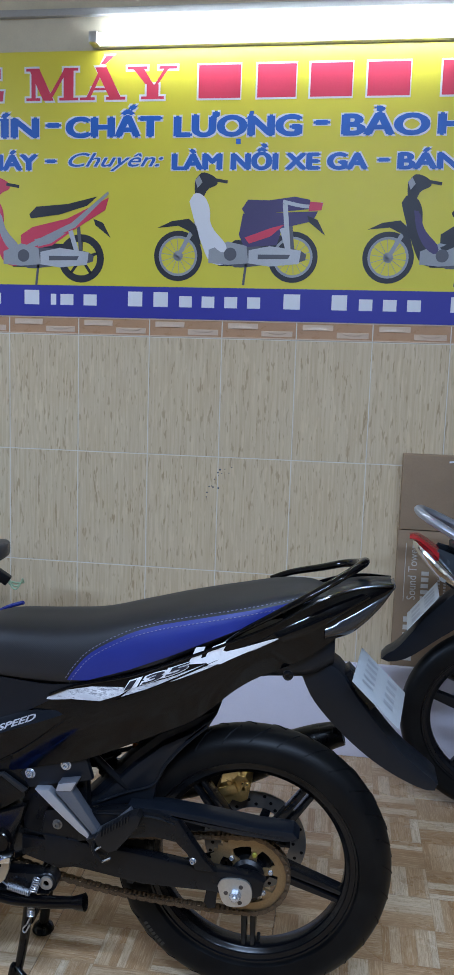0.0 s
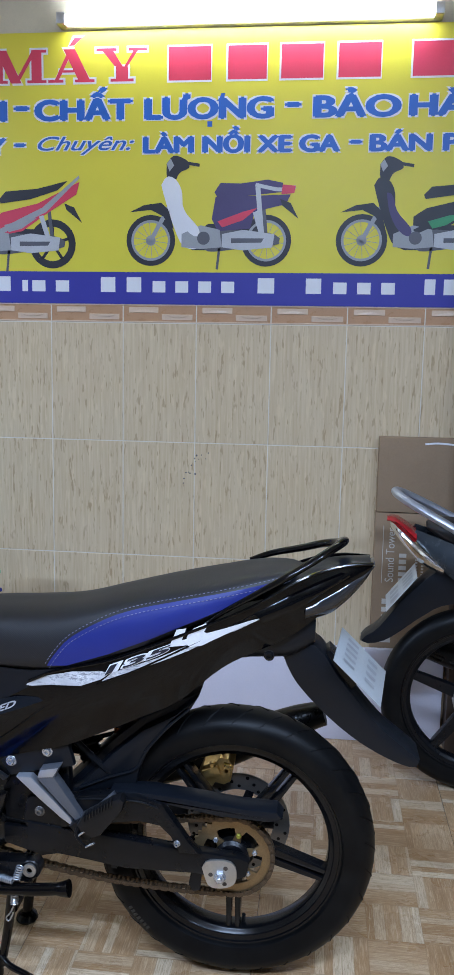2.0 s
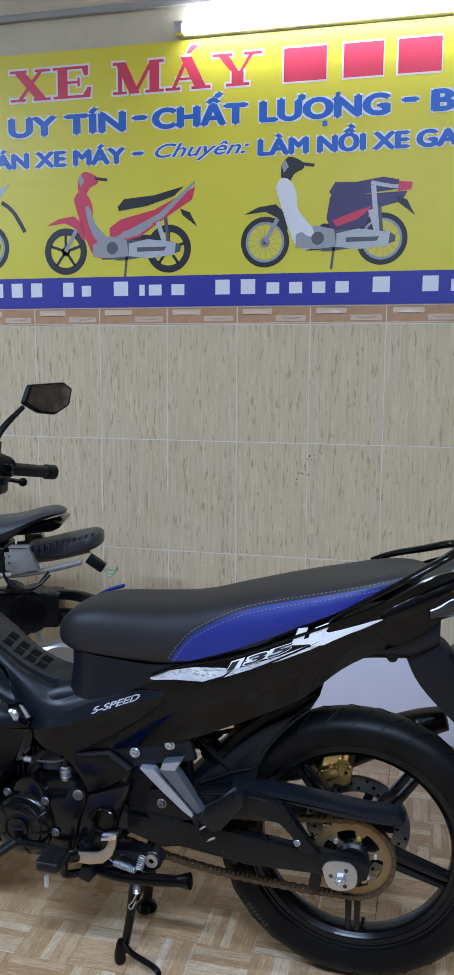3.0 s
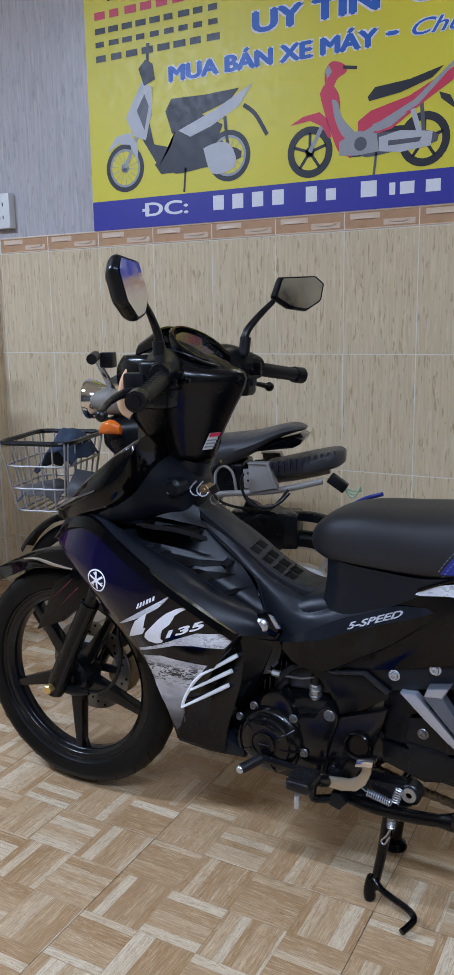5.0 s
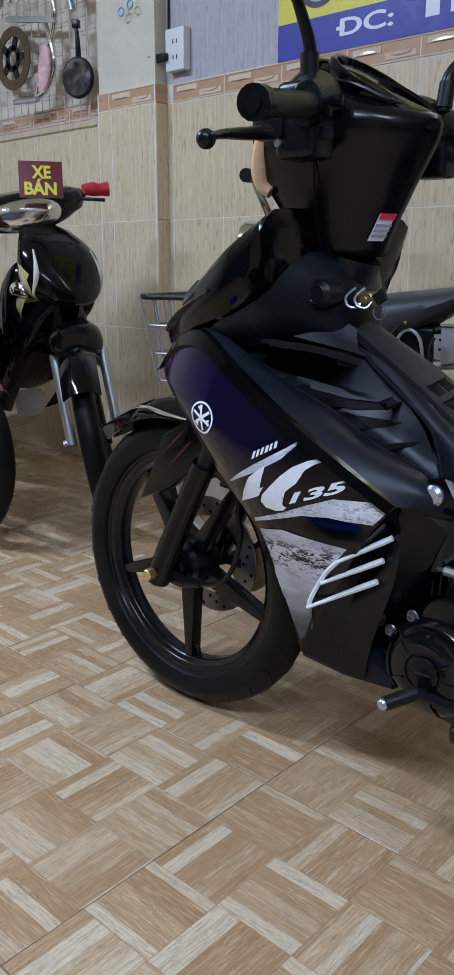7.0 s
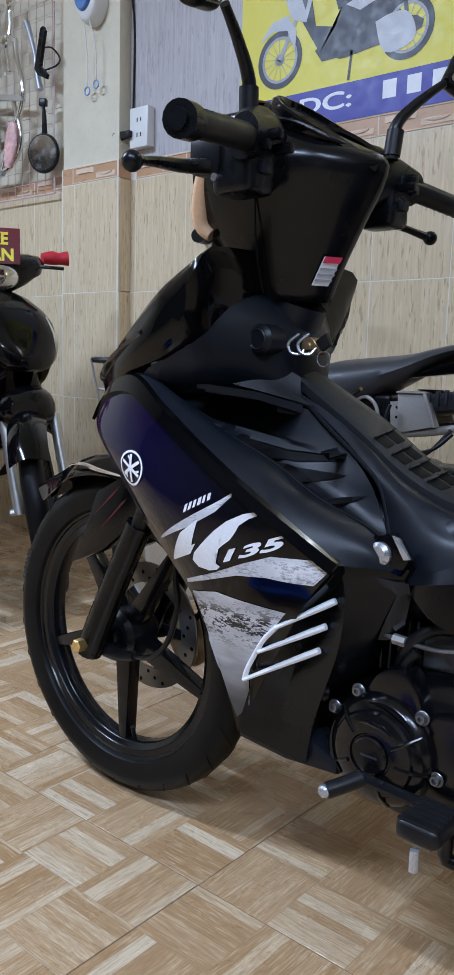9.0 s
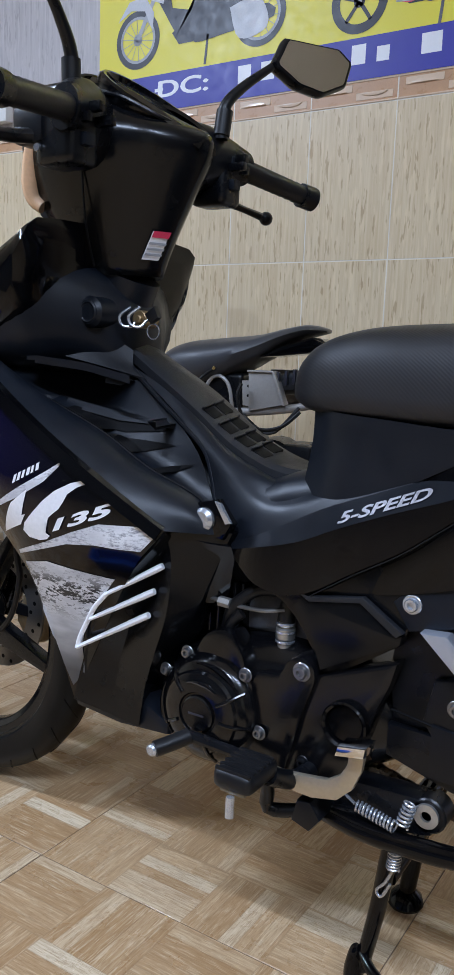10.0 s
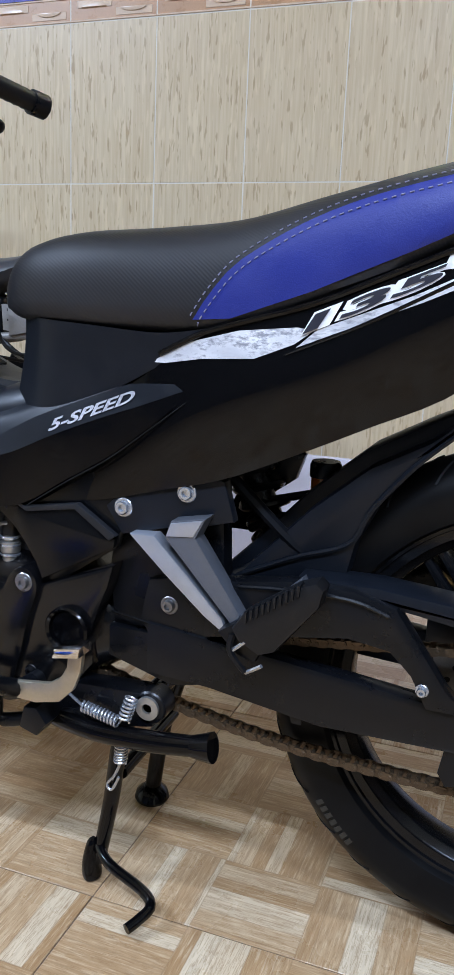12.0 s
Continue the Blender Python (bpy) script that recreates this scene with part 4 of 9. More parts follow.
def tyre_profile(r, w, rim):
    """Outline of a tyre's cross-section, from one bead over the crown to the other and back inside."""
    out = []
    for i in range(15):
        a = math.pi * i / 14
        o = -w / 2 * math.cos(a)
        out.append((rim + (r - rim) * (math.sin(a) ** 0.55 if 0 < i < 14 else 0.0), o * (0.80 if i in (0, 14) else 1.0)))
    return out + [(rim - 0.004, w * 0.32), (rim - 0.004, -w * 0.32)]


def spoke_bm(r0, r1, a, w0, w1, half, slot):
    """One cast spoke: a tapering arm, split by a slot towards the rim if asked."""
    def arm(pts):
        return prism(pts, -half, half, 0.004)
    if slot:
        bm = join(arm([(r0, -w0), (r1, -w1 * 1.1), (r1, -w1 * 0.35), (r0 + 0.3 * (r1 - r0), -w0 * 0.1), (r0, 0)]),
                  arm([(r0, 0), (r0 + 0.3 * (r1 - r0), w0 * 0.1), (r1, w1 * 0.35), (r1, w1 * 1.1), (r0, w0)]))
    else:
        bm = arm([(r0, -w0), (r1, -w1), (r1, w1), (r0, w0)])
    bmesh.ops.transform(bm, matrix=Matrix.Rotation(-a, 4, "Y"), verts=bm.verts)
    return bm


def cast_wheel(name, parent, c, r, w, rim_r, slot, start, rim_mat=RIM_PAINT, spokes=5, label="satin black cast wheel", rim_w=None, tip=0.0125):
    v = Vector(c)
    hw = (rim_w or w * 0.62) / 2
    half = [(rim_r - 0.030, hw * 0.50), (rim_r - 0.0275, hw * 0.66), (rim_r - 0.020, hw * 0.74), (rim_r - 0.0185, hw * 0.86), (rim_r - 0.009, hw * 0.90), (rim_r - 0.0075, hw + 0.0005), (rim_r + 0.003, hw + 0.002), (rim_r + 0.005, hw + 0.006), (rim_r + 0.013, hw + 0.006), (rim_r + 0.015, hw + 0.002),
            (rim_r + 0.014, hw - 0.004), (rim_r - 0.002, hw - 0.008), (rim_r - 0.016, hw * 0.42)]
    wheel = part(name, lathe(half + [(a, -o) for a, o in reversed(half)], c, 72), rim_mat, parent, label, 50)
    part("tyre", lathe(tyre_profile(r, w, rim_r), c, 84), RUBBER, wheel, "black rubber tyre")
    part("hub", join(disc(0.046, -hw - 0.012, hw + 0.012, c, 28, edge=0.008), disc(0.026, -hw - 0.03, hw + 0.03, c, 20, edge=0.004)), SATIN, wheel)
    for k in range(spokes):
        bm = spoke_bm(0.036, rim_r - 0.024, start + 2 * math.pi * k / spokes, 0.019, tip, hw * 0.55, slot)
        bmesh.ops.transform(bm, matrix=Matrix.Translation(v), verts=bm.verts)
        part("spoke", bm, rim_mat, wheel)
    part("valve", tube([v + Vector((0.02, 0, -rim_r + 0.03)), v + Vector((0.022, -0.008, -rim_r + 0.055))], 0.004, 8), SOFT_RUBBER, wheel)
    return wheel


def brake_disc(parent, c, o, r=0.105):
    bm = lathe([(r, o - 0.002), (r, o + 0.002), (r * 0.68, o + 0.002), (r * 0.68, o - 0.002)], c, 48)
    d = part("brake_disc", bm, DISC_STEEL, parent, "drilled steel brake disc")
    holes = []
    for k in range(36):
        a = 2 * math.pi * k / 36
        rr = r * (0.75, 0.84, 0.93)[k % 3]
        holes.append(disc(0.0048, o - 0.0024, o + 0.0024, (c[0] + rr * math.cos(a), c[1], c[2] + rr * math.sin(a)), 10))
    tagged(part("disc_drilling", join(*holes), RECESS_DARK, d), kind="stuff")
    part("disc_carrier", join(*[prism([(c[0] + rr * math.cos(a + da), c[2] + rr * math.sin(a + da)) for rr, da in ((0.035, -0.3), (r * 0.7, -0.12), (r * 0.7, 0.12), (0.035, 0.3))], o - 0.003, o + 0.003, 0.001)
                                for a in [2 * math.pi * k / 5 for k in range(5)]]), SATIN, d)
    return d


def ring_prism(outer, inner, o0, o1):
    """A flat ring between two outlines of equal count, given thickness."""
    return grid_bm([[Vector((x, o, z)) for x, z in line] for line, o in ((outer, o0), (outer, o1), (inner, o1), (inner, o0))], True, True)


def bolt(parent, x, z, o, r=0.008, material=STEEL, name="bolt"):
    """A cap screw seen from the side, head towards -y."""
    r *= 0.8
    head = lathe([(0, o), (r, o), (r, o - 0.005), (r * 0.85, o - 0.0068), (r * 0.5, o - 0.0068), (r * 0.45, o - 0.003), (0, o - 0.003)], (x, 0, z), 16, False)
    collar = disc(r * 1.45, o + 0.0005, o - 0.0015, (x, 0, z), 18)
    return part(name, join(head, collar), material, parent)


rear_wheel = cast_wheel("rear_wheel", bike, REAR, 0.286, 0.100, 0.222, True, -math.pi / 2)
brake_disc(rear_wheel, REAR, 0.062, 0.11)
front_wheel = cast_wheel("front_wheel", bike, FRONT, 0.277, 0.078, 0.222, False, -math.pi / 2, tip=0.0085)
brake_disc(front_wheel, FRONT, 0.052, 0.115)
FADED_PRINT = finish("faded_tyre_print", (0.022, 0.018, 0.012), 0.7)
for wheel, c, r, a0 in ((rear_wheel, REAR, 0.256, 3.75), (front_wheel, FRONT, 0.255, 2.7)):
    for k in range(7):
        a = a0 + k * 0.036
        b = block(-0.0028, 0.0028, -0.001, 0.001, -0.005, 0.005, 0)
        bmesh.ops.transform(b, matrix=Matrix.Translation((c[0] + r * math.cos(a), -0.047 if wheel is rear_wheel else -0.037, c[2] + r * math.sin(a))) @ Matrix.Rotation(-a + math.pi / 2, 4, "Y"), verts=b.verts)
        part("sidewall_mark", b, FADED_PRINT, wheel, "faded bar of tyre lettering")

for wheel, c, r, w, n in ((rear_wheel, REAR, 0.286, 0.100, 30), (front_wheel, FRONT, 0.277, 0.078, 26)):
    prof = tyre_profile(r, w, 0.222)[:15]
    bms = []
    for k in range(n):
        for s in (-1, 1):
            q = []
            for j in range(5):
                u = 6.6 - j * 1.05
                i0 = int(u)
                f = u - i0
                rr = prof[i0][0] * (1 - f) + prof[i0 + 1][0] * f
                oo = prof[i0][1] * (1 - f) + prof[i0 + 1][1] * f
                a = 2 * math.pi * k / n + 0.035 * j + (0.1 if s > 0 else 0)
                q.append((c[0] + (rr + 0.0001) * math.cos(a), s * -oo * 1.0, c[2] + (rr + 0.0001) * math.sin(a)))
            bms.append(tube(q, 0.0016, 4, 9))
    tagged(part("tread_pattern", join(*bms), RECESS_DARK, wheel), kind="stuff")

# sprocket and chain
teeth = []
for i in range(76):
    a = 2 * math.pi * i / 76
    teeth.append((REAR[0] + (0.0835 if i % 2 else 0.077) * math.cos(a), REAR[2] + (0.0835 if i % 2 else 0.077) * math.sin(a)))
inner = [(REAR[0] + 0.060 * math.cos(2 * math.pi * i / 76), REAR[2] + 0.060 * math.sin(2 * math.pi * i / 76)) for i in range(76)]
sprocket = part("sprocket", ring_prism(teeth, inner, -0.067, -0.060), BRASSY, rear_wheel, "worn brown rear sprocket")
for k in range(6):
    a = 0.25 + 2 * math.pi * k / 6
    part("sprocket_arm", prism([(REAR[0] + rr * math.cos(a + da), REAR[2] + rr * math.sin(a + da)) for rr, da in ((0.030, -0.32), (0.046, -0.13), (0.062, -0.22), (0.062, 0.22), (0.046, 0.13), (0.030, 0.32))], -0.0665, -0.0605, 0.001), BRASSY, sprocket)
    part("sprocket_bolt", disc(0.0055, -0.073, -0.066, (REAR[0] + 0.047 * math.cos(a), 0, REAR[2] + 0.047 * math.sin(a)), 6), finish("yellow_marked_steel", (0.42, 0.40, 0.06), 0.4, 0.5) if k == 1 else STEEL, sprocket)
part("sprocket_carrier", disc(0.034, -0.075, -0.045, REAR, 24, edge=0.006), SATIN, sprocket)
FS = (-0.262, 0.300)


def chain_path():
    pts = []
    for i in range(26):
        a = radians(83 - i * 7)
        pts.append((REAR[0] + 0.0815 * math.cos(a), REAR[2] + 0.0815 * math.sin(a)))
    pts += [(0.200, 0.2065), (0.128, 0.209), (0.06, 0.213), (-0.015, 0.220), (-0.095, 0.233), (-0.157, 0.247), (-0.222, 0.262)]
    for i in range(12):
        a = radians(-95 - i * 15)
        pts.append((FS[0] + 0.030 * math.cos(a), FS[1] - 0.018 + 0.030 * math.sin(a)))
    pts += [(FS[0] + 0.04 + 0.46 * t, 0.316 + 0.050 * t) for t in [k / 8 for k in range(9)]]
    return [(x, 0, z) for x, z in pts]


cp = crom(chain_path() + [chain_path()[0]], 150)
links = []
for i in range(149):
    a, b = cp[i], cp[i + 1]
    d = (b - a).normalized()
    n = Vector((-d.z, 0, d.x))
    pts = []
    for s in range(10):
        t = s / 10 * 2 * math.pi
        pts.append(a.lerp(b, 0.5) + d * (0.0082 * math.cos(t)) + n * (0.0062 if abs(math.cos(t)) > 0.4 else 0.0048) * math.sin(t) * 1.0)
    wide = 0.0085 if i % 2 else 0.0062
    for o in (-wide, wide):
        links.append(prism([(p.x, p.z) for p in pts], -0.0635 + o - 0.0009, -0.0635 + o + 0.0009, 0))
    links.append(disc(0.0026, -0.0635 - 0.0100, -0.0635 + 0.0100, tuple(a), 8))
part("chain", join(*links), CHAIN, bike, "oily brown drive chain")

# swinging arm, chain guard, adjusters
part("swingarm", prism([(-0.13, 0.350), (-0.05, 0.342), (0.034, 0.334), (0.161, 0.320), (0.300, 0.309), (0.318, 0.300), (0.312, 0.270), (0.285, 0.258), (0.212, 0.268), (0.073, 0.266), (-0.055, 0.284), (-0.13, 0.288)], -0.105, -0.078, 0.007), SATIN, bike, "satin black swinging arm")
part("swingarm", prism([(-0.13, 0.350), (0.02, 0.337), (0.30, 0.302), (0.315, 0.262), (0.20, 0.268), (-0.13, 0.288)], 0.078, 0.105, 0.005), SATIN, bike)
part("swingarm_brace", prism([(-0.06, 0.412), (0.03, 0.426), (0.10, 0.426), (0.145, 0.414), (0.199, 0.338), (0.225, 0.312), (0.180, 0.312), (0.162, 0.345), (0.140, 0.366), (0.098, 0.372), (0.035, 0.362), (-0.06, 0.345)], -0.112, -0.086, 0.009), SATIN, bike)
part("chain_guard", prism([(0.04, 0.428), (0.12, 0.430), (0.20, 0.423), (0.30, 0.412), (0.368, 0.410), (0.380, 0.398), (0.370, 0.390), (0.350, 0.387), (0.257, 0.391), (0.16, 0.406), (0.06, 0.418)], -0.104, -0.052, 0.008), MATTE, bike, "matte black chain guard")
bolt(bike, 0.176, 0.334, -0.112, 0.006)
part("brace_edge", tube([(-0.02, -0.113, 0.412), (0.04, -0.1135, 0.417), (0.10, -0.1135, 0.416), (0.138, -0.1125, 0.405)], 0.0022, 6), SATIN, bike)
part("adjuster_plate", prism([(0.226, 0.286), (0.236, 0.302), (0.275, 0.305), (0.292, 0.292), (0.292, 0.262), (0.272, 0.248), (0.24, 0.250)], -0.112, -0.106, 0.0015, 28), ALUMINIUM, bike, "pale aluminium axle adjuster")
part("axle_nut", join(disc(0.012, -0.124, -0.110, (0.262, 0, 0.274), 6, edge=0.002), disc(0.006, -0.131, -0.110, (0.262, 0, 0.274), 12)), STEEL, bike)
# Dark discs paint the shade inside the plate's three holes.
for k in range(3):
    part("adjuster_hole", disc(0.0045, -0.1128, -0.1115, (0.262 + 0.019 * math.cos(1.0 + 2.1 * k), 0, 0.274 + 0.019 * math.sin(1.0 + 2.1 * k)), 10), ADJUSTER_HOLE_DARK, bike)
part("tensioner_tab", prism([(0.204, 0.278), (0.225, 0.272), (0.221, 0.232), (0.207, 0.228), (0.198, 0.242)], -0.100, -0.095, 0.001), SATIN, bike)
part("tensioner_tab", prism([(0.035, 0.290), (0.055, 0.288), (0.053, 0.262), (0.042, 0.262)], -0.100, -0.095, 0.001), SATIN, bike)

# rear mudguard over the tyre, caliper, shock, fluid bottle
CREST = [(-0.075, 0.395), (-0.04, 0.430), (-0.01, 0.462), (0.030, 0.505), (0.090, 0.557), (0.150, 0.590), (0.208, 0.618), (0.192, 0.590), (0.150, 0.552), (0.112, 0.505), (0.092, 0.462), (0.085, 0.428), (0.05, 0.418), (0.0, 0.405)]
part("rear_hugger", join(prism(CREST, -0.040, 0.040, 0.008), prism([(x + (0.008 if k < 6 else 0), z - (0.014 if 0 < k < 6 else 0)) for k, (x, z) in enumerate(CREST)], -0.070, 0.070, 0.008)), MATTE, bike, "matte black mudguard over the rear tyre")
part("hugger_edge", tube([(-0.03, -0.071, 0.412), (0.03, -0.072, 0.440), (0.085, -0.072, 0.462), (0.105, -0.072, 0.500), (0.145, -0.071, 0.550), (0.19, -0.068, 0.592)], 0.003, 6, 30), MATTE, bike)
caliper = part("brake_caliper", prism([(0.192, 0.395), (0.205, 0.425), (0.232, 0.436), (0.240, 0.446), (0.258, 0.444), (0.270, 0.428), (0.264, 0.392), (0.250, 0.384), (0.232, 0.388), (0.222, 0.372), (0.204, 0.366), (0.194, 0.376)], 0.034, 0.095, 0.006), GOLD, bike, "gold rear brake caliper")
part("caliper_bridge", prism([(0.204, 0.416), (0.236, 0.430), (0.244, 0.412), (0.212, 0.398)], 0.026, 0.040, 0.003), GOLD, caliper)
part("caliper_bridge", prism([(0.250, 0.436), (0.266, 0.432), (0.262, 0.400), (0.248, 0.404)], 0.026, 0.040, 0.003), GOLD, caliper)
part("bleed_nipple", tube([(0.245, 0.05, 0.444), (0.250, 0.048, 0.462)], 0.003, 8), GOLD, caliper)
for dx, dz in ((0.20, 0.385), (0.225, 0.43), (0.255, 0.42)):
    part("caliper_pin", disc(0.006, 0.026, 0.040, (dx, 0, dz), 12, edge=0.0015), GOLD, caliper)
part("caliper_bracket", prism([(0.16, 0.36), (0.22, 0.35), (0.30, 0.33), (0.31, 0.30), (0.25, 0.29), (0.16, 0.32)], 0.052, 0.062, 0.002), SATIN, bike)
shock = part("rear_shock", tube([(-0.075, 0.02, 0.555), (0.0, 0.02, 0.39)], 0.016, 14), SATIN, bike)
coil = []
for i in range(57):
    a, t = i * math.pi / 4, i / 56
    coil.append((-0.07 + 0.062 * t + 0.027 * math.cos(a) * 0.92, 0.02 + 0.027 * math.sin(a), 0.545 - 0.136 * t + 0.027 * math.cos(a) * 0.40))
part("coil_spring", tube(coil, 0.0048, 7, 170), SATIN, shock)
part("frame_web", prism([(-0.10, 0.43), (-0.06, 0.51), (-0.015, 0.545), (0.005, 0.530), (-0.005, 0.500), (-0.035, 0.478), (-0.045, 0.43)], 0.034, 0.050, 0.003), SATIN, bike)
part("brake_hose", tube([(-0.04, -0.02, 0.450), (0.0, -0.03, 0.470), (0.035, -0.02, 0.470), (0.06, 0.0, 0.490)], 0.006, 8), SOFT_RUBBER, bike)
part("frame_strut", tube([(-0.05, -0.06, 0.515), (0.02, -0.065, 0.455), (0.05, -0.06, 0.435)], 0.007, 8), SATIN, bike)
bottle = part("fluid_bottle", lathe([(0, 0), (0.015, 0), (0.016, 0.004), (0.016, 0.030), (0, 0.030)], (0.035, 0.015, 0.482), 20, False, "z"), finish("amber_bottle", (0.40, 0.12, 0.02), 0.2), bike, "amber brake fluid bottle")
part("bottle_cap", lathe([(0, 0.030), (0.018, 0.030), (0.018, 0.044), (0.016, 0.048), (0, 0.048)], (0.035, 0.015, 0.482), 20, False, "z"), SATIN, bottle)
part("brake_hose", tube([(0.03, 0.03, 0.49), (-0.02, 0.02, 0.478), (-0.06, 0.0, 0.47)], 0.005, 8), SOFT_RUBBER, bike)
part("frame_rail", join(tube([(-0.12, 0.06, 0.53), (0.05, 0.075, 0.60), (0.34, 0.075, 0.76)], 0.012, 10), tube([(-0.12, -0.06, 0.53), (0.05, -0.075, 0.60), (0.34, -0.075, 0.76)], 0.012, 10)), SATIN, bike)

# muffler on the far side
part("muffler", tube([(-0.30, 0.10, 0.27), (-0.15, 0.115, 0.28), (0.0, 0.125, 0.33), (0.20, 0.14, 0.400), (0.36, 0.15, 0.470), (0.415, 0.15, 0.492)], [0.016, 0.018, 0.035, 0.043, 0.042, 0.034], 18), SATIN, bike, "satin black exhaust silencer")
part("muffler_tip", tube([(0.40, 0.15, 0.488), (0.43, 0.15, 0.500), (0.456, 0.15, 0.508)], [0.034, 0.030, 0.026], 18), SATIN, bike)

# tail panels
TOP_LINE = [(-0.155, -0.103, 0.617), (-0.118, -0.108, 0.645), (-0.07, -0.113, 0.668), (-0.02, -0.118, 0.683), (0.05, -0.122, 0.703), (0.151, -0.123, 0.745), (0.303, -0.114, 0.812), (0.40, -0.090, 0.866), (0.47, -0.066, 0.888), (0.533, -0.045, 0.892)]
MID_LINE = [(-0.200, -0.101, 0.545), (-0.09, -0.117, 0.588), (-0.01, -0.124, 0.616), (0.06, -0.126, 0.640), (0.155, -0.124, 0.690), (0.30, -0.112, 0.772), (0.39, -0.092, 0.822), (0.455, -0.074, 0.848), (0.533, -0.045, 0.890)]
LOW_LINE = [(-0.280, -0.100, 0.469), (-0.186, -0.108, 0.484), (-0.11, -0.112, 0.505), (-0.042, -0.115, 0.524), (0.035, -0.117, 0.558), (0.106, -0.116, 0.592), (0.178, -0.112, 0.628), (0.267, -0.100, 0.700), (0.40, -0.080, 0.768), (0.533, -0.045, 0.888)]
tail = part("tail_cover", skin([TOP_LINE, MID_LINE, LOW_LINE], 44, 14, 0.004), GLOSS, bike, "gloss black tail cover")
part("tail_cover", skin([TOP_LINE, MID_LINE, LOW_LINE], 44, 10, 0.004, True), GLOSS, bike)
part("tail_edge", tube([(x, y - 0.001, z + 0.002) for x, y, z in TOP_LINE[1:]], 0.0034, 8, 50), GLOSS, bike)
part("tail_crease", tube([(0.02, -0.1265, 0.655), (0.10, -0.1265, 0.690), (0.20, -0.1215, 0.742), (0.30, -0.1135, 0.795), (0.38, -0.100, 0.838)], [0.001, 0.0028, 0.003, 0.0026, 0.001], 6, 40), GLOSS, bike)
part("tail_wing", skin([[(0.315, -0.112, 0.806), (0.37, -0.104, 0.832), (0.43, -0.090, 0.860), (0.48, -0.074, 0.880)], [(0.325, -0.116, 0.798), (0.38, -0.108, 0.822), (0.44, -0.093, 0.850), (0.49, -0.072, 0.876)], [(0.335, -0.108, 0.788), (0.39, -0.100, 0.812), (0.44, -0.086, 0.842), (0.49, -0.068, 0.872)]], 20, 6, 0.003), GLOSS, bike, "gloss black wing along the tail")
part("tail_top", loft([ring_x(x, w, z0, z1, 2.4) for x, w, z0, z1 in ((0.33, 0.085, 0.80, 0.858), (0.40, 0.080, 0.79, 0.874), (0.47, 0.062, 0.80, 0.893), (0.53, 0.040, 0.875, 0.897))], 16), MATTE, bike)
part("tail_light", loft([ring_x(x, w, z0, z1, 2.2) for x, w, z0, z1 in ((0.41, 0.088, 0.775, 0.835), (0.46, 0.075, 0.79, 0.862), (0.51, 0.055, 0.84, 0.884), (0.538, 0.04, 0.886, 0.892))], 14), SMOKE, bike, "smoked grey tail light lens")
part("rear_underpanel", loft([ring_x(x, w, z0, z1, 3) for x, w, z0, z1 in ((0.16, 0.07, 0.64, 0.70), (0.28, 0.075, 0.69, 0.78), (0.38, 0.07, 0.70, 0.80), (0.43, 0.06, 0.73, 0.80))], 14), MATTE, bike)
holder = part("plate_holder", prism([(0.365, 0.710), (0.40, 0.732), (0.440, 0.722), (0.485, 0.660), (0.557, 0.576), (0.600, 0.540), (0.636, 0.512), (0.642, 0.498), (0.625, 0.490), (0.580, 0.504), (0.52, 0.536), (0.458, 0.584), (0.395, 0.650)], -0.046, 0.046, 0.010, 44), MATTE, bike, "long matte black rear mudguard and plate holder")
plate_m = Matrix.Translation((0.521, 0.0, 0.676)) @ Matrix.Rotation(radians(44), 4, "Y") @ Matrix.Rotation(radians(11), 4, "X")
plate = part("number_plate", block(-0.064, 0.064, -0.072, 0.072, -0.001, 0.001, 0.0008), PLATE, holder, "white number plate, its writing only bars")
plate.data.transform(plate_m)
for pb in (bars(-0.052, 0.014, 0.104, 0.026, 4, 0.5, 5), bars(-0.055, -0.044, 0.11, 0.030, 5, 0.5, 6)):
    bmesh.ops.transform(pb, matrix=plate_m @ Matrix.Translation((0, 0, 0.0022)) @ Matrix.Rotation(radians(-90), 4, "Z") @ Matrix.Rotation(radians(-90), 4, "X"), verts=pb.verts)
    part("plate_bar", pb, GREY_INK, plate)
part("plate_bracket", prism([(0.44, 0.70), (0.46, 0.715), (0.52, 0.655), (0.50, 0.635)], -0.03, 0.03, 0.002), SATIN, holder)
bolt(bike, 0.345, 0.722, -0.098, 0.009, SATIN)
part("grab_rail", tube([(0.225, -0.112, 0.780), (0.254, -0.112, 0.803), (0.319, -0.108, 0.842), (0.389, -0.098, 0.884), (0.444, -0.072, 0.916), (0.472, -0.035, 0.928), (0.477, 0.0, 0.926), (0.472, 0.045, 0.914), (0.440, 0.085, 0.902), (0.397, 0.095, 0.889), (0.334, 0.098, 0.874), (0.290, 0.098, 0.857)], [0.006, 0.010, 0.012, 0.012, 0.012, 0.012, 0.012, 0.012, 0.012, 0.012, 0.010, 0.008], 12, 60, 0.75), GLOSS, bike, "gloss black grab rail behind the seat")
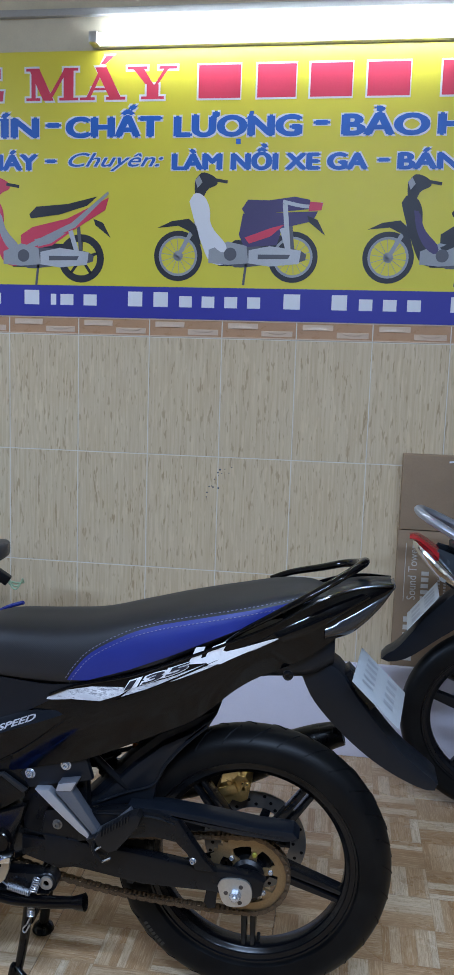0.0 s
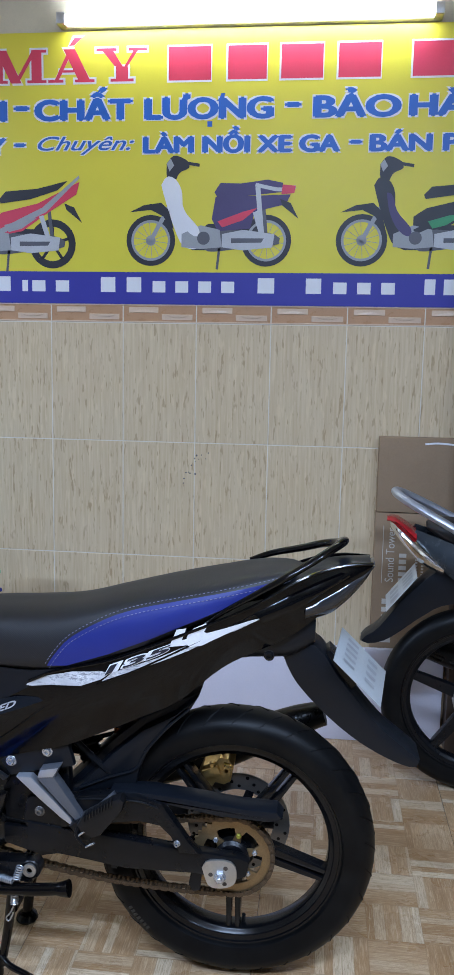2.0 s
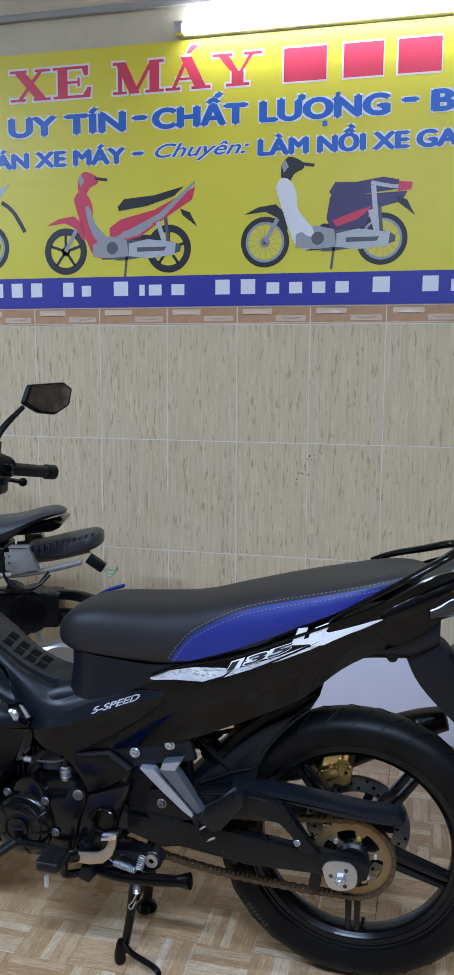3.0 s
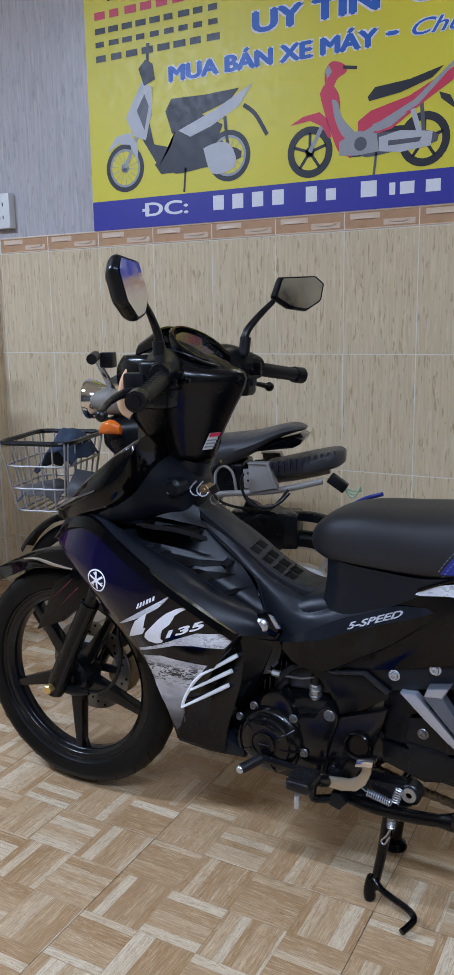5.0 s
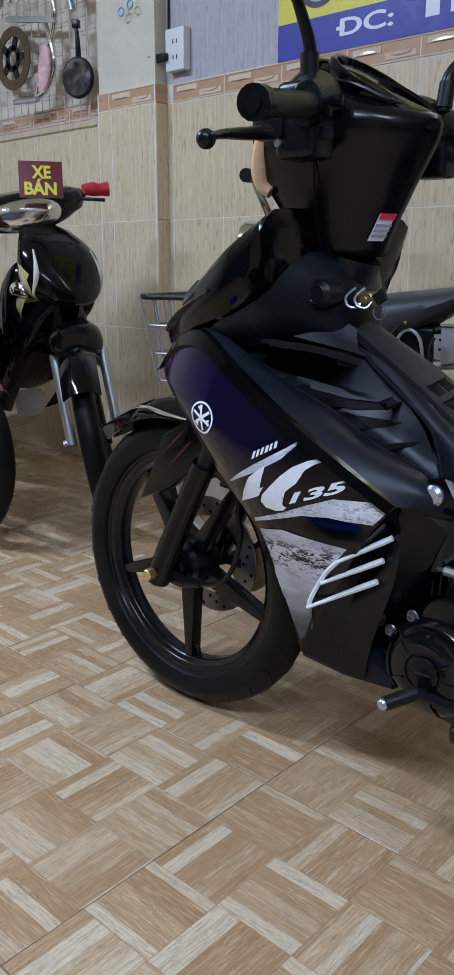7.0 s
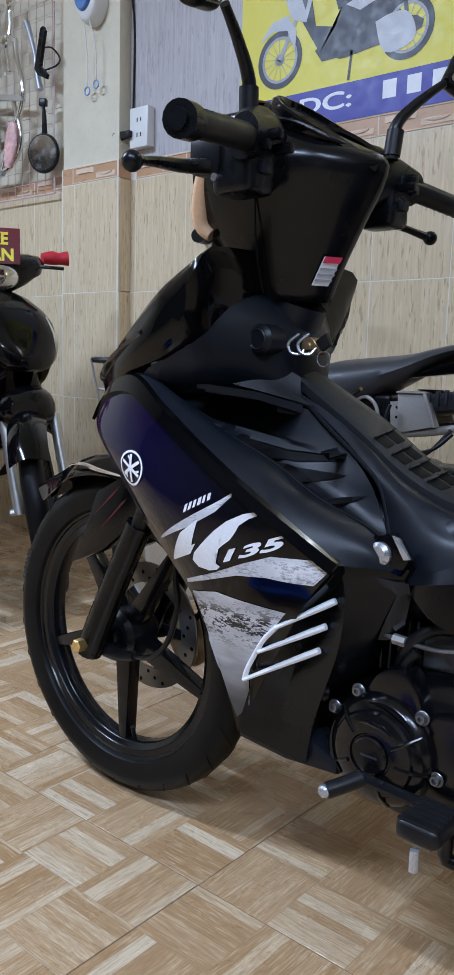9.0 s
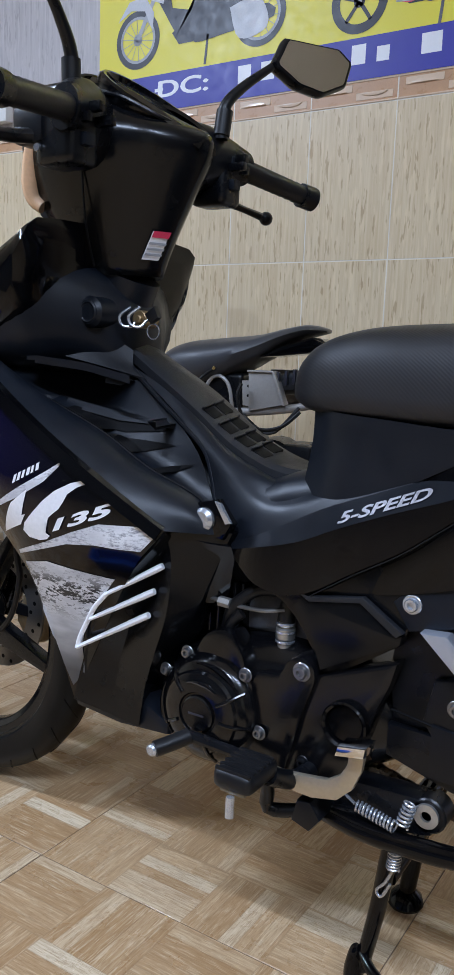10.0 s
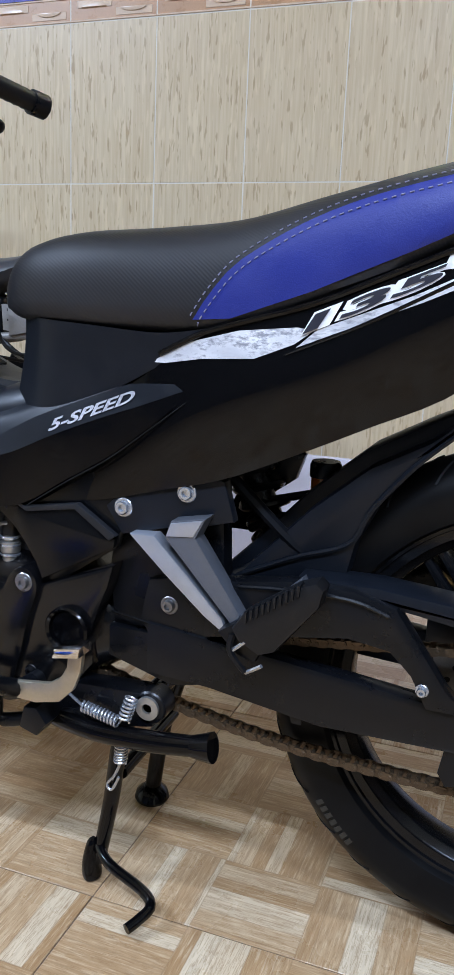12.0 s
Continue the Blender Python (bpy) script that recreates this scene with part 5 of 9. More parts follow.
# seat
SEAT = ((-0.352, 0.030, 0.686, 0.710), (-0.335, 0.062, 0.680, 0.734), (-0.30, 0.090, 0.672, 0.758), (-0.24, 0.106, 0.670, 0.772), (-0.14, 0.114, 0.668, 0.778), (-0.05, 0.117, 0.672, 0.787), (0.04, 0.121, 0.700, 0.810),
        (0.13, 0.122, 0.738, 0.833), (0.24, 0.114, 0.790, 0.857), (0.32, 0.096, 0.828, 0.873), (0.375, 0.070, 0.852, 0.877), (0.405, 0.03, 0.866, 0.873))


def seat_ring(x, w, z0, z1):
    h = z1 - z0
    half = [(0.0, z0), (-0.6 * w, z0), (-0.95 * w, z0 + 0.004), (-w, z0 + 0.25 * h), (-0.96 * w, z0 + 0.62 * h), (-0.80 * w, z0 + 0.88 * h), (-0.45 * w, z0 + 0.985 * h), (0.0, z1)]
    return [(x, o, z) for o, z in half] + [(x, -o, z) for o, z in half[-2:0:-1]]


seat = part("seat", loft([seat_ring(*s) for s in SEAT], 60, 36), VINYL, bike, "long black seat of embossed vinyl", 60)
seat_tree = bvh_of(seat)
BLUE_EDGE = [(-0.080, 0.683), (-0.062, 0.710), (-0.032, 0.742), (0.03, 0.778), (0.09, 0.801), (0.17, 0.821), (0.26, 0.841), (0.34, 0.858), (0.392, 0.868)]
low = [(0.37, 0.859), (0.30, 0.829), (0.24, 0.803), (0.13, 0.752), (0.04, 0.714), (-0.04, 0.686)]
edge = [(p.x, p.z) for p in crom([(x, 0, z) for x, z in BLUE_EDGE], 28)]
blue = lay_on(sheet(edge + low), seat_tree, 0.0016, 0.010)
part("seat_side", blue, BLUE_VINYL, seat, "blue vinyl side panel", 60)
blue_far = lay_on(sheet(edge + low), seat_tree, 0.0016, 0.014, 1)
part("seat_side", blue_far, BLUE_VINYL, seat, "blue vinyl side panel", 60)


def seam(pts, off, dash=0.006, side=-1, r=0.0007):
    c = crom([(x, 0, z) for x, z in pts], 130)
    bms = []
    for i in range(0, 128, 2):
        q = []
        for p in (c[i], c[i + 1]):
            h = seat_tree.ray_cast(Vector((p.x, side, p.z)), Vector((0, -side, 0)))[0] or seat_tree.find_nearest(Vector((p.x, side * 0.2, p.z)))[0]
            q.append((p.x, h.y + side * off, p.z))
        bms.append(tube(q, r, 5))
    return join(*bms)


part("stitching", seam([(x + 0.004, z - 0.006) for x, z in BLUE_EDGE], 0.0022), STITCH, seat, "pale stitching")
part("stitching", seam([(x - 0.003, z + 0.004) for x, z in BLUE_EDGE], 0.0004), STITCH, seat)
part("seat_piping", tube([(-0.345, 0.052, 0.705), (-0.320, 0.074, 0.735), (-0.285, 0.080, 0.758), (-0.245, 0.074, 0.773)], 0.0045, 8), BLUE_VINYL, seat, "blue piping at the seat's nose")

# under the seat and along the frame
part("seat_base", loft([ring_x(x, w, z0, z1, 3.2) for x, w, z0, z1 in ((-0.292, 0.050, 0.60, 0.69), (-0.268, 0.082, 0.575, 0.685), (-0.20, 0.098, 0.585, 0.685), (-0.10, 0.105, 0.615, 0.69), (0.02, 0.106, 0.650, 0.715), (0.12, 0.105, 0.70, 0.75))], 22), MATTE, bike, "matte black cover below the seat")
def facets(lines, nu=26, thick=0.003, mirror=False):
    """A panel of flat strips between lines, so that the folds stay crisp."""
    rows = [crom(c, nu) for c in lines]
    if mirror:
        rows = [[Vector((p.x, -p.y, p.z)) for p in r] for r in rows]
    return thicken(grid_bm(rows), thick)


BAND_TOP = [(-0.392, -0.103, 0.511), (-0.358, -0.108, 0.523), (-0.312, -0.109, 0.546), (-0.265, -0.110, 0.570), (-0.212, -0.110, 0.591), (-0.163, -0.110, 0.610), (-0.139, -0.111, 0.615), (-0.083, -0.114, 0.618)]
BAND_LOW = [(-0.392, -0.106, 0.502), (-0.355, -0.115, 0.511), (-0.297, -0.118, 0.527), (-0.246, -0.119, 0.550), (-0.187, -0.119, 0.574), (-0.132, -0.118, 0.594), (-0.081, -0.115, 0.614)]
COVER_LOW = [(-0.390, -0.106, 0.498), (-0.372, -0.112, 0.484), (-0.350, -0.118, 0.470), (-0.318, -0.121, 0.464), (-0.277, -0.121, 0.472), (-0.221, -0.121, 0.506), (-0.171, -0.120, 0.536), (-0.125, -0.118, 0.571), (-0.080, -0.115, 0.608)]
COVER_IN = [(x + 0.004, y + 0.012, z - 0.003) for x, y, z in COVER_LOW]
side_cover = part("side_cover", facets([BAND_LOW, COVER_LOW, COVER_IN], 36), GLOSS, bike, "gloss black side cover below the seat", 25)
part("side_cover", facets([BAND_LOW, COVER_LOW, COVER_IN], 24, 0.003, True), GLOSS, bike, sharp=25)
side_band = part("side_band", facets([BAND_TOP, BAND_LOW, [(x, y + 0.006, z - 0.001) for x, y, z in BAND_LOW]], 36), MATTE, side_cover, "matte black strip along the cover's upper edge", 25)
part("cover_seam", tube([(-0.272, -0.1215, 0.470), (-0.221, -0.1220, 0.503), (-0.171, -0.1210, 0.533), (-0.125, -0.1190, 0.568), (-0.078, -0.1160, 0.605)], 0.0007, 5), RECESS_DARK, side_cover)
FS_TOP = [(-0.303, -0.072, 0.682), (-0.268, -0.096, 0.676), (-0.20, -0.106, 0.672), (-0.12, -0.110, 0.668), (-0.06, -0.112, 0.676)]
FS_MID = [(-0.302, -0.076, 0.640), (-0.266, -0.098, 0.630), (-0.22, -0.105, 0.630), (-0.15, -0.108, 0.640), (-0.09, -0.110, 0.655)]
FS_LOW = [(-0.308, -0.080, 0.594), (-0.275, -0.100, 0.570), (-0.24, -0.106, 0.580), (-0.18, -0.107, 0.602), (-0.12, -0.108, 0.634)]
for mirrored in (False, True):
    part("seat_fairing", skin([FS_TOP, FS_MID, FS_LOW], 24, 10, 0.003, mirrored), MATTE, bike, "" if mirrored else "matte black fairing below the seat", 60)
part("frame_cover", loft([ring_x(x, w, z0, z1, 4) for x, w, z0, z1 in ((-0.42, 0.085, 0.44, 0.56), (-0.33, 0.092, 0.455, 0.60), (-0.22, 0.094, 0.47, 0.62), (-0.10, 0.096, 0.515, 0.65), (0.05, 0.094, 0.575, 0.70), (0.16, 0.085, 0.64, 0.74))], 20), MATTE, bike)

# centre tunnel and inner leg shield
RIDGE = [(-0.64, -0.030, 0.752), (-0.58, -0.036, 0.716), (-0.521, -0.043, 0.682), (-0.486, -0.045, 0.659), (-0.436, -0.046, 0.624), (-0.388, -0.046, 0.601), (-0.352, -0.045, 0.592), (-0.315, -0.045, 0.594), (-0.27, -0.045, 0.605)]
EDGE = [(-0.600, -0.046, 0.716), (-0.545, -0.060, 0.678), (-0.499, -0.064, 0.645), (-0.458, -0.068, 0.613), (-0.440, -0.074, 0.578), (-0.426, -0.082, 0.541), (-0.398, -0.098, 0.508)]
crest = [(x, 0.0, z + 0.012 - 0.008 * (i > 5)) for i, (x, y, z) in enumerate(RIDGE)]
far = [(x, -y, z) for x, y, z in RIDGE]
tunnel = part("centre_cover", facets([[(x, y - 0.001, z - 0.012) for x, y, z in RIDGE], RIDGE, [(x, y * 0.82, z + 0.006) for x, y, z in RIDGE], crest, [(x, -y * 0.82, z + 0.006) for x, y, z in RIDGE], far, [(x, y, z - 0.012) for x, y, z in far]], 40, 0.003), COVER_GRAIN, bike, "grained black centre tunnel cover", 30)
SIDE_1 = [(-0.470, -0.068, 0.625), (-0.43, -0.074, 0.598), (-0.37, -0.080, 0.572), (-0.31, -0.084, 0.578), (-0.24, -0.090, 0.600)]
SIDE_2 = [(-0.430, -0.082, 0.548), (-0.385, -0.094, 0.545), (-0.33, -0.099, 0.556), (-0.27, -0.100, 0.580), (-0.20, -0.102, 0.606)]
SIDE_3 = [(-0.398, -0.100, 0.507), (-0.358, -0.107, 0.522), (-0.312, -0.108, 0.545), (-0.265, -0.108, 0.569), (-0.163, -0.108, 0.609)]
SIDE_0 = [(-0.60, -0.046, 0.716), (-0.545, -0.048, 0.690), (-0.486, -0.049, 0.653), (-0.436, -0.050, 0.617), (-0.388, -0.050, 0.594), (-0.352, -0.050, 0.585), (-0.27, -0.055, 0.597)]
for mirrored in (False, True):
    part("tunnel_side", skin([SIDE_0, SIDE_1, SIDE_2, SIDE_3], 30, 16, 0.003, mirrored), MATTE, tunnel)
RIM_IN = [(-0.860, -0.125, 0.722), (-0.75, -0.160, 0.722), (-0.66, -0.140, 0.668), (-0.577, -0.126, 0.630), (-0.507, -0.119, 0.590), (-0.430, -0.116, 0.560), (-0.392, -0.110, 0.520)]
PANEL_UP = [(-0.84, -0.105, 0.745), (-0.75, -0.110, 0.735), (-0.66, -0.075, 0.712), (-0.590, -0.052, 0.703), (-0.545, -0.060, 0.678)]
PANEL_MID = [(-0.85, -0.115, 0.735), (-0.75, -0.135, 0.715), (-0.65, -0.105, 0.675), (-0.56, -0.082, 0.650), (-0.470, -0.070, 0.614)]
PANEL_DN = [(-0.855, -0.122, 0.728), (-0.75, -0.152, 0.712), (-0.64, -0.122, 0.650), (-0.54, -0.104, 0.605), (-0.428, -0.082, 0.541)]
inner = part("inner_panel", skin([PANEL_UP, PANEL_MID, PANEL_DN, RIM_IN], 30, 12, 0.003), MATTE, bike, "matte black inner leg shield", 60)
part("inner_panel", skin([PANEL_UP, PANEL_MID, PANEL_DN, RIM_IN], 20, 8, 0.003, True), MATTE, bike, sharp=60)
part("panel_edge", tube([(x, y - 0.001, z) for x, y, z in EDGE], 0.0032, 8, 40), MATTE, tunnel)
part("inner_fill", loft([ring_x(x, w, z0, z1, 3) for x, w, z0, z1 in ((-0.42, 0.050, 0.47, 0.560), (-0.50, 0.055, 0.47, 0.610), (-0.58, 0.045, 0.50, 0.680), (-0.66, 0.06, 0.55, 0.700), (-0.75, 0.09, 0.62, 0.715), (-0.85, 0.09, 0.66, 0.735))], 20), MATTE, tunnel)
part("shoulder", skin([[(-0.90, -0.06, 0.80), (-0.78, -0.075, 0.795), (-0.68, -0.055, 0.775), (-0.60, -0.040, 0.735)], [(-0.89, -0.10, 0.775), (-0.77, -0.125, 0.768), (-0.67, -0.085, 0.745), (-0.59, -0.050, 0.712)], [(-0.88, -0.118, 0.745), (-0.76, -0.140, 0.742), (-0.66, -0.096, 0.722), (-0.565, -0.054, 0.698)]], 24, 8, 0.003), COVER_GRAIN, tunnel)
tunnel_tree, inner_tree = bvh_of(tunnel), bvh_of(inner)
for row in range(4):
    for col in range(2):
        x, y = -0.474 + 0.026 * row, -0.027 + 0.026 * col
        h = tunnel_tree.ray_cast(Vector((x, y, 1.0)), Vector((0, 0, -1)))
        b = block(-0.0105, 0.0105, -0.0098, 0.0098, -0.003, 0.0008, 0.0006)
        bmesh.ops.transform(b, matrix=Matrix.Translation(h[0]) @ h[1].to_track_quat("Z", "Y").to_matrix().to_4x4() @ Matrix.Rotation(radians(18), 4, "Z"), verts=b.verts)
        part("vent_slot", b, RECESS_DARK, tunnel)
        lip = block(-0.012, 0.012, -0.0015, 0.0015, 0.0, 0.0045, 0.001)
        bmesh.ops.transform(lip, matrix=Matrix.Translation(h[0]) @ h[1].to_track_quat("Z", "Y").to_matrix().to_4x4() @ Matrix.Rotation(radians(18), 4, "Z") @ Matrix.Translation((0.0, 0.0110, 0)), verts=lip.verts)
        part("slot_rib", lip, COVER_GRAIN, tunnel)
# Dark sheets over the closed panel paint the shade of its gills.
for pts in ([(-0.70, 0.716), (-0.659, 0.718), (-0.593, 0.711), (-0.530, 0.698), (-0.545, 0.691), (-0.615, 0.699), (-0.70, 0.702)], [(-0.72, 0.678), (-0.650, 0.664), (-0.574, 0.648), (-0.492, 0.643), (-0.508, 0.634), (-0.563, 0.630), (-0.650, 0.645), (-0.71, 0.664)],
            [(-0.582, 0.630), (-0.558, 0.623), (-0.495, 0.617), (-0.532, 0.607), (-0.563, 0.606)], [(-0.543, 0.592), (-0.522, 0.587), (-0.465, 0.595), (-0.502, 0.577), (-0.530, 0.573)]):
    part("panel_opening", lay_on(sheet(pts), inner_tree, 0.0025, 0.012), RECESS_DARK, inner)
    if len(pts) < 6:
        continue
    upper = [p for p in pts[:4]]
    part("fairing_fin", lay_on(sheet([(x, z + 0.006) for x, z in upper] + [(x, z - 0.004) for x, z in reversed(upper)]), inner_tree, 0.006, 0.012), MATTE, inner)

# leg shield: gloss outer panels with graphics
SH_TOP = [(-0.902, -0.138, 0.664), (-0.835, -0.170, 0.710), (-0.770, -0.184, 0.730), (-0.695, -0.203, 0.692), (-0.605, -0.205, 0.634), (-0.520, -0.190, 0.577), (-0.446, -0.166, 0.526)]
SH_MID = [(-0.902, -0.138, 0.661), (-0.825, -0.198, 0.655), (-0.740, -0.221, 0.618), (-0.665, -0.219, 0.556), (-0.595, -0.206, 0.507), (-0.535, -0.190, 0.478), (-0.492, -0.174, 0.462)]
SH_LOW = [(-0.898, -0.136, 0.657), (-0.825, -0.176, 0.615), (-0.748, -0.192, 0.548), (-0.685, -0.190, 0.487), (-0.648, -0.182, 0.438), (-0.622, -0.166, 0.360), (-0.602, -0.148, 0.268)]
shield = part("leg_shield", skin([SH_TOP, SH_MID, SH_LOW], 40, 18, 0.004), fade_paint(), bike, "gloss black and deep blue leg shield with white graphics", 60)
part("leg_shield", skin([SH_TOP, SH_MID, SH_LOW], 26, 10, 0.004, True), GLOSS, bike)
RIM_MID = [(-0.885, -0.128, 0.700), (-0.835, -0.155, 0.728), (-0.765, -0.174, 0.738), (-0.68, -0.172, 0.694), (-0.592, -0.166, 0.645), (-0.512, -0.156, 0.596), (-0.430, -0.142, 0.548), (-0.412, -0.135, 0.522)]
for mirrored in (False, True):
    part("leg_shield_rim", skin([SH_TOP, RIM_MID, RIM_IN], 36, 8, 0.003, mirrored), MATTE, bike, sharp=60)
RIM_LOW = [tuple(Vector(a).lerp(Vector(b), f)) for a, b, f in zip(SH_TOP, SH_MID, (0.0, 0.16, 0.19, 0.15, 0.13, 0.13, 0.16))]
part("shield_band", facets([[(x, y + 0.004, z + 0.004) for x, y, z in SH_TOP], [(x, y - 0.005, z + 0.002) for x, y, z in SH_TOP], [(x, y - 0.0085, z) for x, y, z in RIM_LOW], [(x, y - 0.003, z - 0.003) for x, y, z in RIM_LOW]], 40, 0.002), GLOSS, bike, "gloss black band along the top of the leg shield", 22)
part("rim_seam", tube([(x, y - 0.001, z + 0.001) for x, y, z in RIM_IN[2:]], 0.0016, 6, 40), RECESS_DARK, bike)
COWL_A = [(-0.602, -0.147, 0.270), (-0.568, -0.161, 0.358), (-0.532, -0.172, 0.425), (-0.446, -0.166, 0.524)]
COWL_B = [(-0.545, -0.140, 0.262), (-0.530, -0.134, 0.350), (-0.505, -0.130, 0.430), (-0.450, -0.140, 0.512)]
COWL_C = [(-0.500, -0.142, 0.260), (-0.486, -0.144, 0.325), (-0.456, -0.145, 0.410), (-0.447, -0.145, 0.470), (-0.450, -0.145, 0.520)]
COWL_D = [(-0.512, -0.120, 0.260), (-0.487, -0.116, 0.339), (-0.450, -0.114, 0.385), (-0.415, -0.113, 0.462), (-0.388, -0.110, 0.524)]
COWL_E = [(x + 0.004, y + 0.03, z) for x, y, z in COWL_D]
cowl = part("lower_cowl", facets([COWL_A, COWL_B, COWL_C, COWL_D, COWL_E], 26, 0.004), COVER, bike, "black air duct cover", 22)
part("lower_cowl", facets([COWL_A, COWL_B, COWL_C, COWL_D, COWL_E], 20, 0.004, True), COVER, bike, sharp=22)
part("cowl_edge", tube([(x, y - 0.001, z) for x, y, z in COWL_C], 0.0026, 8, 24), COVER, cowl)
part("cowl_edge", tube([(x, y - 0.001, z) for x, y, z in COWL_D], 0.0022, 8, 24), COVER, cowl)
part("knob_skirt", facets([[(-0.446, -0.140, 0.522), (-0.415, -0.128, 0.512), (-0.385, -0.112, 0.508)], [(-0.440, -0.128, 0.495), (-0.415, -0.118, 0.490), (-0.385, -0.104, 0.492)], [(-0.432, -0.105, 0.43), (-0.415, -0.10, 0.43), (-0.400, -0.09, 0.44)]], 12, 0.003), GLOSS, bike)
part("belly_cowl", prism([(-0.625, 0.320), (-0.58, 0.310), (-0.50, 0.295), (-0.452, 0.272), (-0.452, 0.256), (-0.53, 0.250), (-0.606, 0.256)], -0.140, 0.140, 0.006), MATTE, bike)
shield_tree = bvh_of(shield)
SLATS = (((-0.523, 0.437), (-0.458, 0.478)), ((-0.548, 0.400), (-0.470, 0.444)), ((-0.570, 0.358), (-0.478, 0.412)))
for (xa, za), (xb, zb) in SLATS:
    q = [(xa + (xb - xa) * t / 6, -0.180 + 0.030 * t / 6, za + (zb - za) * t / 6) for t in range(7)]
    part("duct_slat", tube(q, [0.0034, 0.0046, 0.0054, 0.0058, 0.0060, 0.0060, 0.0056], 8, 18, 0.75), STICKER, cowl, "white slat in the air duct")
part("duct_edge", tube([(-0.523, -0.179, 0.437), (-0.541, -0.179, 0.417), (-0.557, -0.176, 0.392), (-0.566, -0.178, 0.372), (-0.570, -0.178, 0.357)], 0.0034, 8), STICKER, cowl)


def decal(name, outline, material, body_tree, parent, off=0.0012, smooth=0, cell=0.010):
    return part(name, lay_on(sheet(outline, smooth), body_tree, off, cell), material, parent, sharp=60)


def on_quad(bm, bl, br, tr, tl):
    """Stretches flat lettering over a four-sided field given by its corners in the side plane."""
    xs, zs = [v.co.x for v in bm.verts], [v.co.z for v in bm.verts]
    x0, x1, z0, z1 = min(xs), max(xs), min(zs), max(zs)
    for v in bm.verts:
        u, w = (v.co.x - x0) / (x1 - x0), (v.co.z - z0) / (z1 - z0)
        x = (bl[0] * (1 - u) + br[0] * u) * (1 - w) + (tl[0] * (1 - u) + tr[0] * u) * w
        z = (bl[1] * (1 - u) + br[1] * u) * (1 - w) + (tl[1] * (1 - u) + tr[1] * u) * w
        v.co = (x, 0, z)
    return bm


decal("white_stripe", [(-0.697, 0.524), (-0.639, 0.560), (-0.592, 0.588), (-0.576, 0.599), (-0.578, 0.593), (-0.599, 0.572), (-0.635, 0.550), (-0.688, 0.526)], WORN_STICKER, shield_tree, shield, 0.0012, 0, 0.006)
decal("big_letter", [(-0.649, 0.540), (-0.622, 0.561), (-0.638, 0.524), (-0.626, 0.529), (-0.636, 0.514), (-0.677, 0.497)], STICKER, shield_tree, shield, 0.0014, 0, 0.006)
decal("big_letter", [(-0.536, 0.581), (-0.561, 0.574), (-0.582, 0.563), (-0.599, 0.549), (-0.616, 0.531), (-0.629, 0.517), (-0.633, 0.507), (-0.625, 0.499), (-0.608, 0.497), (-0.596, 0.500), (-0.591, 0.505), (-0.597, 0.508), (-0.602, 0.514), (-0.598, 0.522), (-0.587, 0.532), (-0.576, 0.541), (-0.569, 0.552), (-0.565, 0.560), (-0.553, 0.569), (-0.536, 0.577)], STICKER, shield_tree, shield, 0.0018, 0, 0.006)
txt = on_quad(letters("135", 0.030, bold=0.0011), (-0.586, 0.511), (-0.511, 0.538), (-0.503, 0.557), (-0.577, 0.529))
part("number", lay_on(txt, shield_tree, 0.0026, 0.02), STICKER, shield, "white model number")
decal("white_stripe", [(-0.657, 0.475), (-0.600, 0.496), (-0.561, 0.513), (-0.524, 0.527), (-0.453, 0.529), (-0.451, 0.523), (-0.473, 0.498), (-0.503, 0.498), (-0.531, 0.500), (-0.569, 0.497), (-0.657, 0.470)], WORN_STICKER, shield_tree, shield, 0.0012, 0, 0.007)
decal("splatter_patch", [(-0.650, 0.460), (-0.604, 0.469), (-0.565, 0.464), (-0.509, 0.458), (-0.539, 0.425), (-0.559, 0.394), (-0.573, 0.358), (-0.577, 0.330), (-0.577, 0.315), (-0.600, 0.290), (-0.611, 0.320), (-0.620, 0.372), (-0.638, 0.421)], SPLATTER, shield_tree, shield, 0.0012, 0, 0.007)
small = on_quad(bars(0, 0, 0.04, 0.010, 6, 0.25, 9), (-0.644, 0.566), (-0.606, 0.587), (-0.605, 0.596), (-0.641, 0.577))
part("maker_bars", lay_on(small, shield_tree, 0.0016, 0.02), STICKER, shield)
badge = join(ring_sheet(-0.735, 0.613, 0.0235, 0.0205), *[strip([(-0.735, 0.613), (-0.735 + 0.0185 * math.cos(a), 0.613 + 0.0185 * math.sin(a))], 0.0045) for a in [math.pi / 2 + k * math.pi / 3 for k in range(6)]], *[strip([(-0.735 + 0.010 * math.cos(a), 0.613 + 0.010 * math.sin(a)), (-0.735 + 0.017 * math.cos(a + 0.35), 0.613 + 0.017 * math.sin(a + 0.35))], 0.003) for a in [math.pi / 2 + k * 2 * math.pi / 3 for k in range(3)]])
part("badge", lay_on(badge, shield_tree, 0.002, 0.012), STICKER, shield, "round white badge")
tail_tree = bvh_of(tail)
decal("white_stripe", [(-0.128, 0.638), (-0.092, 0.659), (-0.030, 0.675), (0.030, 0.681), (0.047, 0.679), (0.028, 0.665), (-0.012, 0.649), (-0.07, 0.645), (-0.112, 0.638)], WORN_STICKER, tail_tree, tail)
